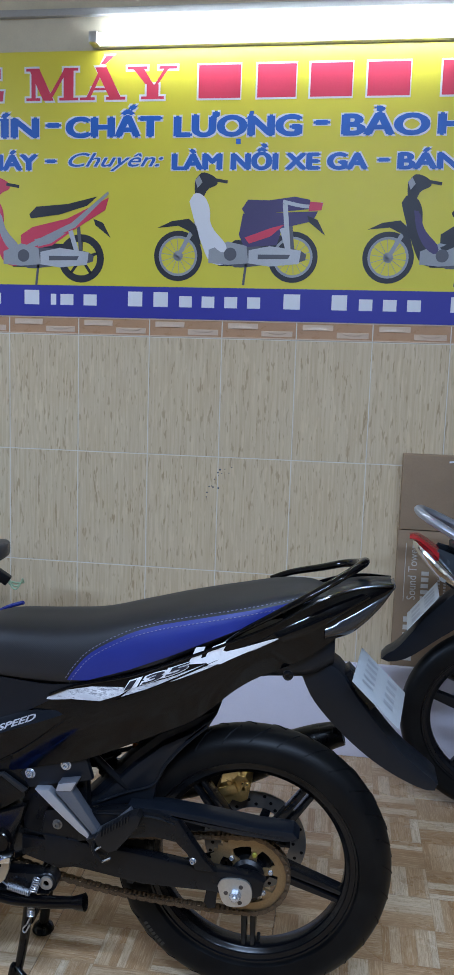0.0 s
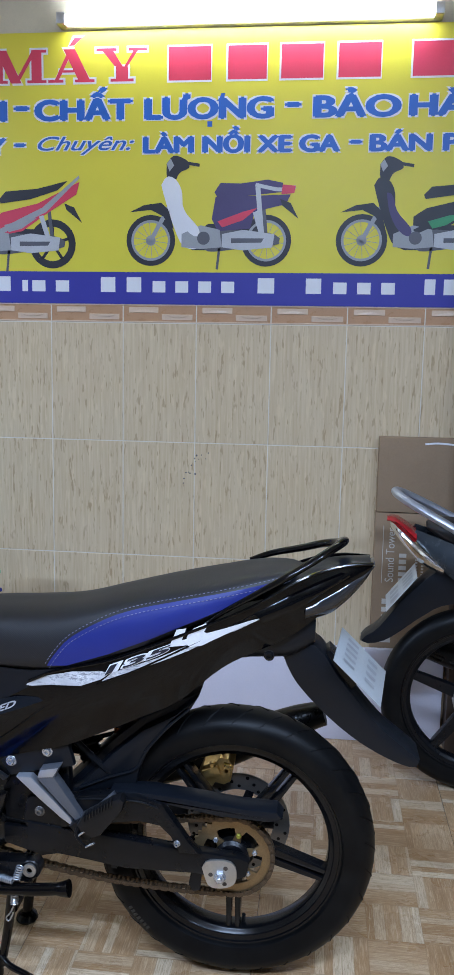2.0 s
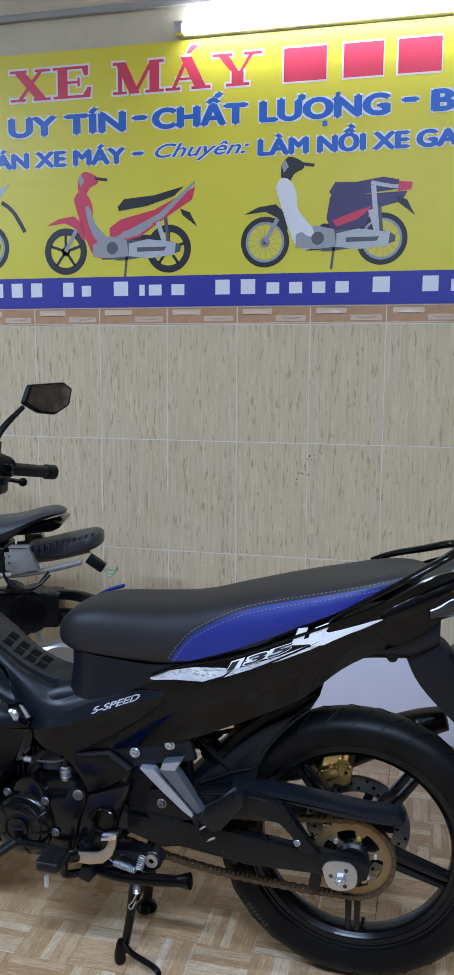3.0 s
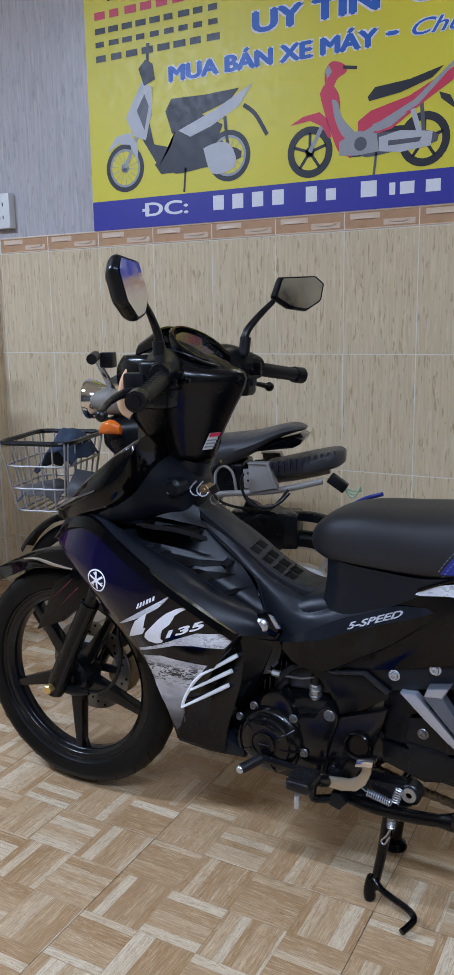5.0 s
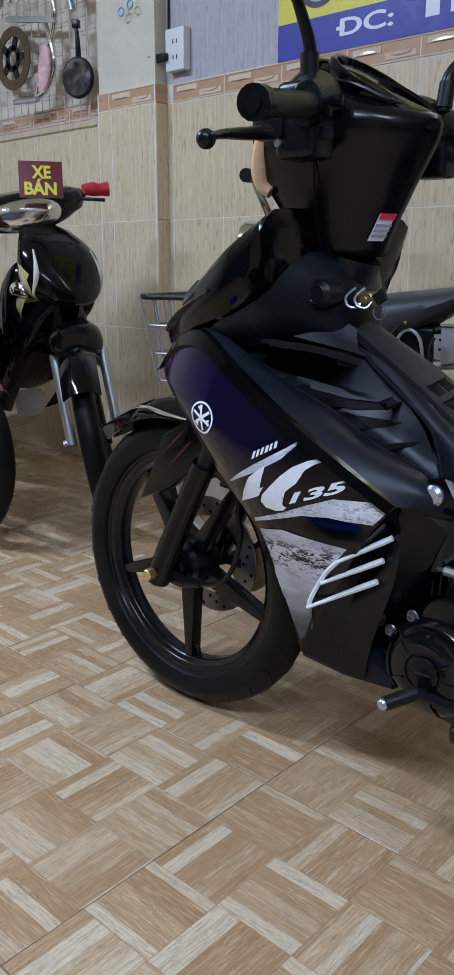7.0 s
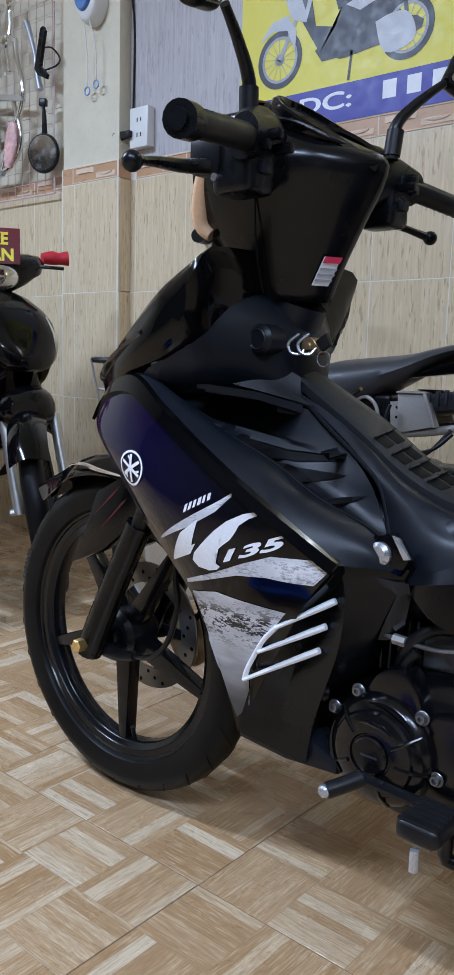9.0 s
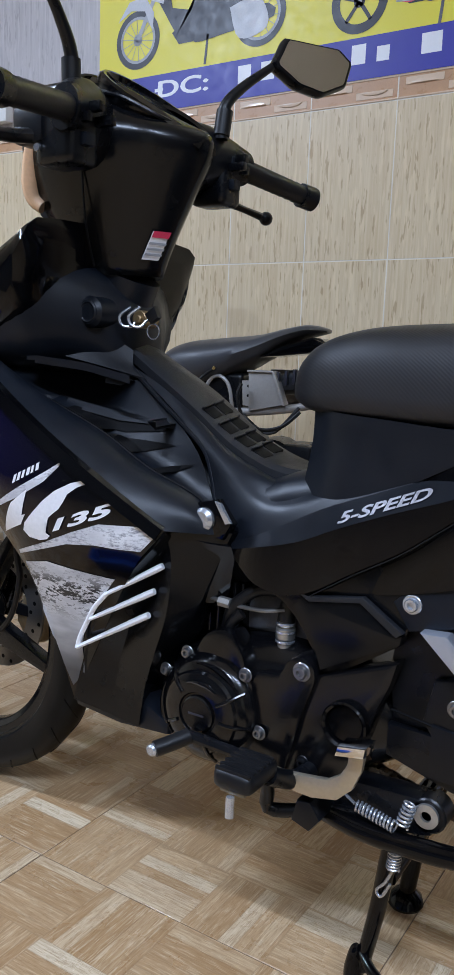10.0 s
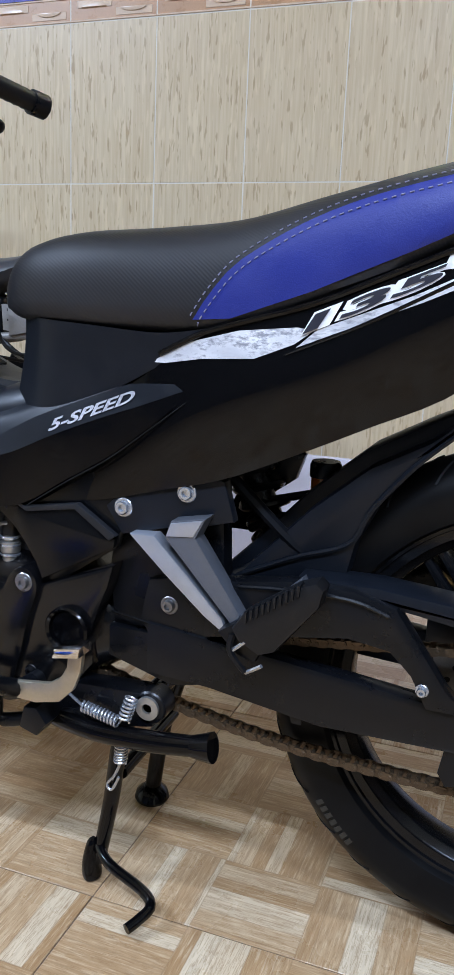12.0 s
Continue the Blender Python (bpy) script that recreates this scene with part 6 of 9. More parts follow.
decal("white_stripe", [(0.030, 0.662), (0.050, 0.680), (0.136, 0.714), (0.187, 0.738), (0.231, 0.755), (0.281, 0.772), (0.337, 0.800), (0.252, 0.762), (0.195, 0.731), (0.144, 0.708), (0.084, 0.684)], WORN_STICKER, tail_tree, tail, 0.0014)
for mt, off, nm, lb in ((STICKER, 0.0024, "number", "white outlined model number"), (DARK_INK, 0.0036, "number_fill", "black fill of the model number")):
    e = 0.0 if mt is STICKER else 0.0016
    txt = on_quad(letters("135", 0.027, bold=0.0030 if mt is STICKER else 0.0008), (0.034 + e, 0.673 + e), (0.158 - e, 0.726 + e), (0.168 - e, 0.746 - e), (0.046 + e, 0.696 - e))
    part(nm, lay_on(txt, tail_tree, off, 0.02), mt, tail, lb)
decal("big_letter", [(0.159, 0.737), (0.173, 0.771), (0.191, 0.774), (0.183, 0.751), (0.198, 0.756), (0.193, 0.742)], STICKER, tail_tree, tail, 0.0018)
decal("big_letter", [(0.228, 0.786), (0.205, 0.775), (0.194, 0.761), (0.189, 0.746), (0.198, 0.739), (0.220, 0.742), (0.238, 0.752), (0.281, 0.774), (0.337, 0.800), (0.309, 0.793), (0.259, 0.776), (0.230, 0.767), (0.216, 0.753), (0.207, 0.754), (0.210, 0.765), (0.230, 0.780)], STICKER, tail_tree, tail, 0.0022)
side_tree = bvh_of(side_band)
txt = letters("5-SPEED", 0.0150, shear=0.45, bold=0.0004, width=0.114)
bmesh.ops.transform(txt, matrix=Matrix.Translation((-0.246, 0, 0.556)) @ Matrix.Rotation(radians(-22), 4, "Y"), verts=txt.verts)
part("lettering", lay_on(txt, side_tree, 0.0012, 0.02), finish("worn_small_print", (0.34, 0.34, 0.37), 0.4, var=0.9, fine=320, relief=0), side_cover, "small worn white lettering")
knob_base = part("knob_base", prism([(-0.446, 0.524), (-0.428, 0.558), (-0.403, 0.563), (-0.380, 0.535), (-0.392, 0.515)], -0.124, -0.105, 0.004), GLOSS, bike)
part("panel_knob", disc(0.0145, -0.133, -0.118, (-0.417, 0, 0.538), 20, edge=0.005), STEEL, knob_base, "bright round fixing on the leg shield")
part("knob_tab", prism([(-0.402, 0.562), (-0.393, 0.560), (-0.378, 0.538), (-0.386, 0.536)], -0.127, -0.122, 0.001), STEEL, knob_base)

# nose and headlamp cowl
part("nose_cowl", loft([ring_x(x, w, z0, z1, 3.4) for x, w, z0, z1 in ((-0.656, 0.180, 0.868, 0.899), (-0.668, 0.187, 0.815, 0.899), (-0.69, 0.192, 0.755, 0.890), (-0.73, 0.196, 0.725, 0.864), (-0.79, 0.186, 0.705, 0.818), (-0.85, 0.160, 0.695, 0.772), (-0.91, 0.118, 0.690, 0.736), (-0.955, 0.065, 0.695, 0.714))], 32, 36), GLOSS, bike, "gloss black nose cowl")
part("headlamp", loft([ring_x(x, w, z0, z1, 2.6) for x, w, z0, z1 in ((-0.75, 0.1975, 0.755, 0.820), (-0.82, 0.182, 0.735, 0.782), (-0.89, 0.142, 0.712, 0.745), (-0.94, 0.088, 0.703, 0.720))], 16), SMOKE, bike, "smoked headlamp lens in the nose")
part("nose_inner", loft([ring_x(x, w, z0, z1, 3) for x, w, z0, z1 in ((-0.606, 0.028, 0.70, 0.785), (-0.622, 0.060, 0.70, 0.812), (-0.645, 0.092, 0.71, 0.836), (-0.672, 0.135, 0.71, 0.852), (-0.70, 0.178, 0.70, 0.860), (-0.76, 0.180, 0.69, 0.80), (-0.85, 0.14, 0.685, 0.75))], 26), MATTE, bike, "matte black inner cowl")
part("shield_plug", join(disc(0.021, -0.092, -0.050, (-0.636, 0, 0.783), 28, edge=0.005), lathe([(0.013, -0.0935), (0.015, -0.0920), (0.011, -0.0920)], (-0.636, 0, 0.783), 24)), MATTE, bike)

# steering head cover, dash
HC = ((0.835, -0.690, -0.588, 0.048), (0.87, -0.715, -0.574, 0.060), (0.93, -0.756, -0.543, 0.082), (0.985, -0.772, -0.513, 0.102), (1.012, -0.772, -0.512, 0.108), (1.030, -0.766, -0.545, 0.108), (1.050, -0.752, -0.585, 0.102))
hc_lines = []
for i in range(14):
    line = []
    for z, x0, x1, w in HC:
        L = x1 - x0
        half = [(x1, 0.006), (x1 - 0.10 * L, 0.44 * w), (x1 - 0.24 * L, 0.80 * w), (x1 - 0.45 * L, w), (x0 + 0.20 * L, 0.97 * w), (x0 + 0.05 * L, 0.84 * w), (x0, 0.30 * w)]
        ring = [(x, -y, z) for x, y in half] + [(x, y, z) for x, y in reversed(half)]
        line.append(ring[i])
    hc_lines.append(line)
cover_rows = [crom(c, 22) for c in hc_lines]
cover_bm = grid_bm(cover_rows, close_u=True)
for pick in (0, -1):
    cover_bm.verts.ensure_lookup_table()
    cover_bm.faces.new([cover_bm.verts[22 * i + (0 if pick == 0 else 21)] for i in range(14)])
bmesh.ops.recalc_face_normals(cover_bm, faces=cover_bm.faces)
hcover = part("handlebar_cover", cover_bm, COVER, bike, "black handlebar cover", 75)
part("cover_screw", disc(0.006, -0.090, -0.080, (-0.668, 0, 0.885), 12), STEEL, hcover)
part("cover_seam", tube([(-0.640, -0.100, 1.005), (-0.645, -0.094, 0.95), (-0.650, -0.080, 0.89), (-0.652, -0.062, 0.845)], 0.0016, 6), RECESS_DARK, hcover)
part("hood_blade", skin([[(-0.660, -0.060, 1.088), (-0.610, -0.048, 1.070), (-0.555, -0.030, 1.034), (-0.512, -0.012, 1.004)], [(-0.655, -0.075, 1.078), (-0.600, -0.062, 1.058), (-0.548, -0.042, 1.022), (-0.514, -0.020, 0.992)]], 16, 4, 0.005), GLOSS, hcover, "gloss black edge of the instrument hood")
part("hood_blade", skin([[(-0.660, 0.060, 1.088), (-0.610, 0.055, 1.072), (-0.555, 0.042, 1.040), (-0.512, 0.012, 1.006)], [(-0.655, 0.085, 1.078), (-0.600, 0.078, 1.058), (-0.548, 0.060, 1.022), (-0.514, 0.020, 0.992)]], 16, 4, 0.005), GLOSS, hcover)
part("hood_visor", skin([[(-0.668, -0.085, 1.068), (-0.684, -0.055, 1.096), (-0.690, 0.0, 1.106), (-0.684, 0.055, 1.098), (-0.668, 0.085, 1.070)], [(-0.715, -0.085, 1.050), (-0.725, -0.055, 1.072), (-0.730, 0.0, 1.080), (-0.725, 0.055, 1.072), (-0.715, 0.085, 1.050)]], 20, 5, 0.004), GLOSS, hcover)
part("dial_trim", tube([(-0.640, -0.080, 1.062), (-0.600, -0.076, 1.052), (-0.565, -0.055, 1.034), (-0.548, -0.02, 1.024), (-0.546, 0.02, 1.024)], 0.0032, 8, 30), SATIN, hcover, "dark trim round the instrument")
dash_m = Matrix.Translation((-0.618, 0, 1.058)) @ Matrix.Rotation(radians(36), 4, "Y")
dash = loft([[(x, y, h) for x, y in ellipse(0, 0, 0.066 * s, 0.080 * s, 18)] for h, s in ((-0.035, 0.90), (0.0, 1.0), (0.012, 1.0), (0.014, 0.90), (0.004, 0.86))], 14)
bmesh.ops.transform(dash, matrix=dash_m, verts=dash.verts)
dashboard = part("dash_bezel", dash, GLOSS, bike, "gloss black instrument hood")
glass_bm = disc(0.05, 0.0, 0.008, (0, 0, 0), 28, "z")
bmesh.ops.transform(glass_bm, matrix=dash_m @ Matrix.Diagonal((1.02, 1.35, 1, 1)), verts=glass_bm.verts)
part("dial", glass_bm, SMOKE, dashboard, "dark instrument dial")
for nm, z0, z1, d, mt in (("warning_label", 0.856, 0.892, 0.004, STICKER), ("label_head", 0.884, 0.892, 0.006, RED_INK), ("label_line", 0.868, 0.871, 0.006, GREY_INK), ("label_line", 0.875, 0.878, 0.006, GREY_INK), ("label_line", 0.861, 0.864, 0.006, GREY_INK)):
    lb = bmesh.new()
    lb.faces.new([lb.verts.new((-0.574 + 0.53 * (z - 0.870) + d - 0.55 * abs(y), y, z)) for y, z in ((-0.032, z0), (-0.010, z0), (-0.010, z1), (-0.032, z1))])
    part(nm, lb, mt, bike, "white warning label" if nm == "warning_label" else "")
PEACH = finish("peach_lens", (0.88, 0.56, 0.34), 0.15)
for side in (-1, 1):
    part("front_signal_lens", tube([(-0.702, side * 0.094, 1.047), (-0.731, side * 0.098, 1.010), (-0.751, side * 0.084, 0.966), (-0.752, side * 0.077, 0.938), (-0.738, side * 0.072, 0.925)], [0.0035, 0.007, 0.010, 0.0125, 0.009], 12, 28), PEACH, bike, "peach-tinted turn signal lens")
part("steering_stem", tube([(-0.64, 0, 0.84), (-0.70, 0, 0.70)], 0.045, 16), MATTE, bike)
part("ignition_switch", join(disc(0.012, -0.050, -0.02, (-0.583, 0, 0.776), 20), disc(0.006, -0.054, -0.045, (-0.583, 0, 0.776), 12)), BRASSY, bike, "brassy ignition lock")
for k in range(2):
    part("helmet_hook", tube([(-0.606 + 0.016 * k, -0.040, 0.792), (-0.611 + 0.016 * k, -0.056, 0.780), (-0.604 + 0.016 * k, -0.060, 0.768), (-0.593 + 0.016 * k, -0.054, 0.766), (-0.588 + 0.016 * k, -0.046, 0.776)], 0.0022, 8), STEEL, bike, "steel helmet hook")
key = part("key", prism([(-0.568, 0.782), (-0.552, 0.793), (-0.545, 0.778), (-0.558, 0.770)], -0.058, -0.048, 0.002), SOFT_RUBBER, bike, "black ignition key")
part("key_ring", lathe([(0.010 + 0.0008 * math.cos(a), 0.0008 * math.sin(a)) for a in [i * math.pi / 3 for i in range(6)]], (-0.556, -0.053, 0.760), 18), STEEL, key)

for s, dx, k_o in ((-1, -0.010, 1.0), (1, 0.008, 0.92)):
    def Q(x, o, z):
        return (x + dx, s * o * k_o, z)
    part("bar_housing", loft([[(x + dx + r * math.cos(a), s * o, z + r * 1.1 * math.sin(a)) for a in [k * math.pi / 6 for k in range(12)]] for x, o, z, r in ((-0.640, 0.080, 1.010, 0.050), (-0.622, 0.115, 1.018, 0.044), (-0.605, 0.150, 1.018, 0.034), (-0.585, 0.182, 1.013, 0.024))], 12), SATIN, bike, "black switch housing")
    part("switch_body", block(-0.640 + dx, -0.578 + dx, s * 0.150 - 0.026, s * 0.150 + 0.026, 0.952, 1.045, 0.012, 3), SATIN, bike, "black switch block")
    part("switch_rocker", block(-0.580 + dx, -0.572 + dx, s * 0.150 - 0.012, s * 0.150 + 0.006, 1.004, 1.022, 0.003), MATTE, bike)
    part("switch_rocker", block(-0.582 + dx, -0.570 + dx, s * 0.150 - 0.010, s * 0.150 + 0.010, 0.974, 0.990, 0.004), MATTE, bike)
    part("clamp_screw", tube([Q(-0.630, 0.177, 0.972), Q(-0.630, 0.181, 0.972)], 0.005, 10), STEEL, bike)
    part("lever_clamp", block(-0.672 + dx, -0.622 + dx, s * 0.165 - 0.016, s * 0.165 + 0.016, 0.978, 1.022, 0.008, 2), SATIN, bike)
    part("handlebar_grip", tube([Q(-0.585, 0.17, 1.013), Q(-0.558, 0.25, 1.000), Q(-0.535, 0.330, 0.988)], [0.0160, 0.0148, 0.0145], 14), SOFT_RUBBER, bike, "black rubber grip")
    for k in range(9):
        t = 0.1 + 0.09 * k
        part("grip_ring", tube([Q(-0.585 + 0.05 * t - 0.0008, 0.17 + 0.16 * t, 1.013 - 0.025 * t), Q(-0.585 + 0.05 * t + 0.0008, 0.174 + 0.16 * t, 1.013 - 0.025 * t)], 0.0156, 14), SOFT_RUBBER, bike)
    part("grip_end", tube([Q(-0.540, 0.318, 0.990), Q(-0.530, 0.344, 0.986)], 0.0188, 16), SATIN, bike)
    part("bar_end_cap", tube([Q(-0.531, 0.343, 0.986), Q(-0.530, 0.348, 0.9855)], 0.011, 14), SATIN, bike)
    for k in range(3):
        part("switch_button", block(-0.575 + dx - 0.006 * k, -0.548 + dx - 0.006 * k, s * (0.135 + 0.014 * k) - 0.005, s * (0.135 + 0.014 * k) + 0.005, 0.998 + 0.014 * (k % 2), 1.010 + 0.014 * (k % 2), 0.002), COVER, bike)
    part("brake_lever", tube([Q(-0.625, 0.150, 0.990), Q(-0.655, 0.20, 0.984), Q(-0.640, 0.27, 0.974), Q(-0.615, 0.328, 0.961)], [0.013, 0.010, 0.0065, 0.008], 10, 24, 0.8), SATIN, bike, "black hand lever")
    part("lever_ball", lathe([(0.0115 * math.cos(a), 0.0115 * math.sin(a)) for a in [-math.pi / 2 + k * math.pi / 8 for k in range(9)]], Q(-0.610, 0.332, 0.959), 14, False), SATIN, bike)


def mirror_head(parent, c, normal, w, h, skew):
    """A six-sided mirror: shell, glass set into it, facing the way of the normal."""
    n = Vector(normal).normalized()
    m = Matrix.Translation(c) @ n.to_track_quat("Z", "Y").to_matrix().to_4x4()
    out = [(-0.50, -0.10), (-0.34, 0.46), (0.34, 0.52), (0.50, 0.30), (0.40, -0.22), (0.10, -0.50), (-0.22, -0.42)]
    pts = []
    for i, (u, v) in enumerate(out):
        u2, v2 = out[(i + 1) % len(out)]
        pts += [((u + (u2 - u) * t) * w * skew, (v + (v2 - v) * t) * h) for t in (0.06, 0.5, 0.94)]
    ring = lambda k, d: [(u * k, v * k, d) for u, v in pts]
    sh = loft([ring(1.0, 0.004), ring(1.05, 0.0), ring(1.03, -0.012), ring(0.80, -0.026), ring(0.4, -0.032)], 14, 63)
    bmesh.ops.transform(sh, matrix=m, verts=sh.verts)
    shell = part("mirror_shell", sh, SATIN, parent, "black six-sided mirror shell")
    gl = bmesh.new()
    gl.faces.new([gl.verts.new(p) for p in crom(ring(0.93, 0.0055) + [ring(0.93, 0.0055)[0]], 64)[:-1]])
    bmesh.ops.transform(gl, matrix=m, verts=gl.verts)
    part("mirror_glass", gl, MIRROR, shell, "clear mirror glass")


mirror_head(bike, (-0.586, -0.272, 1.172), (0.965, 0.203, 0.166), 0.118, 0.104, -1)
mirror_head(bike, (-0.512, 0.277, 1.172), (0.88, -0.45, 0.150), 0.146, 0.074, 1)
part("mirror_stem", tube([(-0.622, -0.140, 1.04), (-0.621, -0.142, 1.085), (-0.618, -0.165, 1.120), (-0.608, -0.205, 1.150)], [0.010, 0.008, 0.006, 0.006], 10), SATIN, bike)
part("mirror_stem", tube([(-0.572, 0.118, 1.04), (-0.570, 0.122, 1.085), (-0.558, 0.150, 1.118), (-0.538, 0.195, 1.155)], [0.010, 0.008, 0.006, 0.006], 10), SATIN, bike)
part("stem_boot", tube([(-0.622, -0.140, 1.045), (-0.621, -0.142, 1.080)], 0.012, 12), SOFT_RUBBER, bike)
part("stem_boot", tube([(-0.572, 0.118, 1.045), (-0.570, 0.122, 1.080)], 0.012, 12), SOFT_RUBBER, bike)
part("brake_cable", tube([(-0.66, 0.16, 0.99), (-0.63, 0.12, 0.965), (-0.66, 0.06, 0.955), (-0.70, 0.03, 0.97)], 0.005, 8), SOFT_RUBBER, bike)

# front fork and mudguard
for s in (-1, 1):
    part("fork_leg", tube([(-0.986, s * 0.080, 0.264), (-0.938, s * 0.080, 0.362), (-0.866, s * 0.080, 0.50)], [0.023, 0.022, 0.021], 16), COVER, bike, "black fork leg")
    part("fork_tube", tube([(-0.90, s * 0.080, 0.42), (-0.74, s * 0.080, 0.77)], 0.015, 14), SATIN, bike)
    part("axle_nut", disc(0.011, s * 0.118, s * 0.080, (-0.976, 0, 0.283), 6), GOLD if s < 0 else STEEL, bike)
part("fork_yoke", block(-0.80, -0.72, -0.10, 0.10, 0.64, 0.70, 0.01), SATIN, bike)
fender_rows = []
for i in range(26):
    a = radians(56 + 82 * i / 25)
    row = []
    for j in range(9):
        u = -1 + j / 4
        r = 0.316 - 0.034 * abs(u) ** 1.7 + 0.0005 * max(0, i - 18) ** 2
        row.append(Vector((FRONT[0] + r * math.cos(a), u * (0.062 if i < 16 else 0.062 - 0.0058 * (i - 16)), FRONT[2] + r * math.sin(a))))
    fender_rows.append(row)
part("front_mudguard", thicken(grid_bm(fender_rows), 0.003), GLOSS, bike, "gloss black front mudguard")
for s in (-1, 1):
    blade = part("mudguard_side", prism([(-0.895, 0.575), (-0.962, 0.540), (-0.989, 0.480), (-1.026, 0.410), (-0.946, 0.445), (-0.867, 0.505), (-0.860, 0.545)], s * 0.062, s * 0.086, 0.006), GLOSS, bike, "pointed gloss black mudguard blade")
    for k, (a, b) in enumerate((((-0.905, 0.556), (-0.975, 0.494)), ((-0.890, 0.538), (-0.962, 0.470)))):
        part("red_streak", prism([a, (a[0] - 0.016, a[1] - 0.012), b, (a[0] - 0.014, a[1] - 0.016)], s * 0.0855, s * 0.0866, 0), RED_STREAK, blade, "thin dark red streak")
# Chrome strip added in place of the gloss mudguard's bright reflection.
part("mudguard_trim", tube([(-1.085, -0.042, 0.566), (-1.04, -0.054, 0.575), (-0.985, -0.060, 0.570), (-0.925, -0.062, 0.566)], [0.003, 0.006, 0.006, 0.003], 8, 24, 0.6), CHROME, bike, "chrome strip added as the mudguard's highlight")
part("brake_hose", tube([(-0.955, 0.075, 0.33), (-0.90, 0.07, 0.30), (-0.84, 0.06, 0.36), (-0.82, 0.05, 0.47), (-0.80, 0.04, 0.62)], 0.0055, 8), SOFT_RUBBER, bike)
part("front_caliper", loft([ring_x(x, 0.022, z0, z1, 4, oy=0.075) for x, z0, z1 in ((-0.925, 0.25, 0.285), (-0.91, 0.225, 0.31), (-0.875, 0.225, 0.315), (-0.86, 0.25, 0.29))], 10), finish("dull_gold_caliper", (0.24, 0.175, 0.10), 0.45, 0.5, var=0.3), bike, "dull gold brake caliper")
part("cable_sleeve", tube([(-0.966, -0.058, 0.266), (-0.935, -0.060, 0.264), (-0.900, -0.057, 0.270)], [0.013, 0.012, 0.008], 12), SOFT_RUBBER, bike)
part("speedometer_cable", tube([(-0.905, -0.057, 0.269), (-0.860, -0.055, 0.279), (-0.824, -0.055, 0.317), (-0.805, -0.055, 0.381), (-0.811, -0.055, 0.427), (-0.80, -0.045, 0.52)], 0.0048, 8, 30), SOFT_RUBBER, bike, "black speedometer cable")
# engine
eng = part("engine_case", loft([ring_x(x, w, z0, z1, 4) for x, w, z0, z1 in ((-0.535, 0.05, 0.255, 0.31), (-0.50, 0.085, 0.235, 0.345), (-0.44, 0.105, 0.225, 0.375), (-0.36, 0.110, 0.222, 0.40), (-0.28, 0.105, 0.232, 0.40), (-0.22, 0.095, 0.25, 0.38), (-0.17, 0.08, 0.28, 0.35))], 26), ENGINE, bike, "black painted engine case")
GX, GZ = -0.403, 0.302
gen = part("generator_cover", lathe([(0, -0.1500), (0.0205, -0.1500), (0.0225, -0.1485), (0.0235, -0.1455), (0.0255, -0.1455), (0.027, -0.1480), (0.040, -0.1470), (0.050, -0.1435), (0.0525, -0.1395), (0.060, -0.1360), (0.067, -0.1290), (0.0705, -0.1200), (0.072, -0.0950), (0, -0.0950)], (GX, 0, GZ), 56, False), ENGINE, eng, "round black generator cover", 28)
for a0, a1, rr, o in ((0.55, 1.75, 0.0605, -0.1365), (2.75, 3.9, 0.0605, -0.1365), (0.9, 2.0, 0.040, -0.1475)):
    part("cover_arc", tube([(GX + rr * math.cos(a0 + (a1 - a0) * k / 10), o, GZ + rr * math.sin(a0 + (a1 - a0) * k / 10)) for k in range(11)], [0.001] + [0.0036] * 9 + [0.001], 8), ENGINE, gen)
for a in (-0.12, 0.55, 2.35, 3.6, 5.0):
    part("cover_spoke", tube([(GX + 0.032 * math.cos(a), -0.1478, GZ + 0.032 * math.sin(a)), (GX + 0.049 * math.cos(a), -0.1440, GZ + 0.049 * math.sin(a)), (GX + 0.066 * math.cos(a), -0.1300, GZ + 0.066 * math.sin(a))], 0.0026, 8), ENGINE, gen)
part("cover_slot", block(GX - 0.011, GX + 0.011, -0.1512, -0.149, GZ - 0.0012, GZ + 0.0012, 0.0004), DARK_INK, gen)
part("case_hump", prism([(-0.440, 0.340), (-0.430, 0.362), (-0.416, 0.390), (-0.397, 0.403), (-0.379, 0.404), (-0.362, 0.386), (-0.352, 0.362), (-0.345, 0.330), (-0.44, 0.320)], -0.122, -0.085, 0.006, 40), ENGINE, eng, "black rounded hump of the engine case")
part("middle_cover", prism([(-0.345, 0.358), (-0.325, 0.366), (-0.308, 0.367), (-0.298, 0.386), (-0.281, 0.396), (-0.266, 0.389), (-0.261, 0.370), (-0.274, 0.330), (-0.288, 0.275), (-0.302, 0.240), (-0.340, 0.236), (-0.350, 0.30)], -0.121, -0.085, 0.005, 44), ENGINE, eng, "black cast case between the covers")
part("sprocket_cover", prism([(-0.268, 0.372), (-0.180, 0.407), (-0.167, 0.412), (-0.174, 0.385), (-0.185, 0.358), (-0.199, 0.312), (-0.228, 0.258), (-0.262, 0.250), (-0.300, 0.250), (-0.285, 0.30)], -0.114, -0.085, 0.005), ENGINE, eng, "black sprocket cover")
bolt(eng, -0.278, 0.378, -0.121, 0.0098, DARK_STEEL, "case_bolt")
bolt(eng, -0.274, 0.266, -0.114, 0.007, SATIN, "case_bolt")
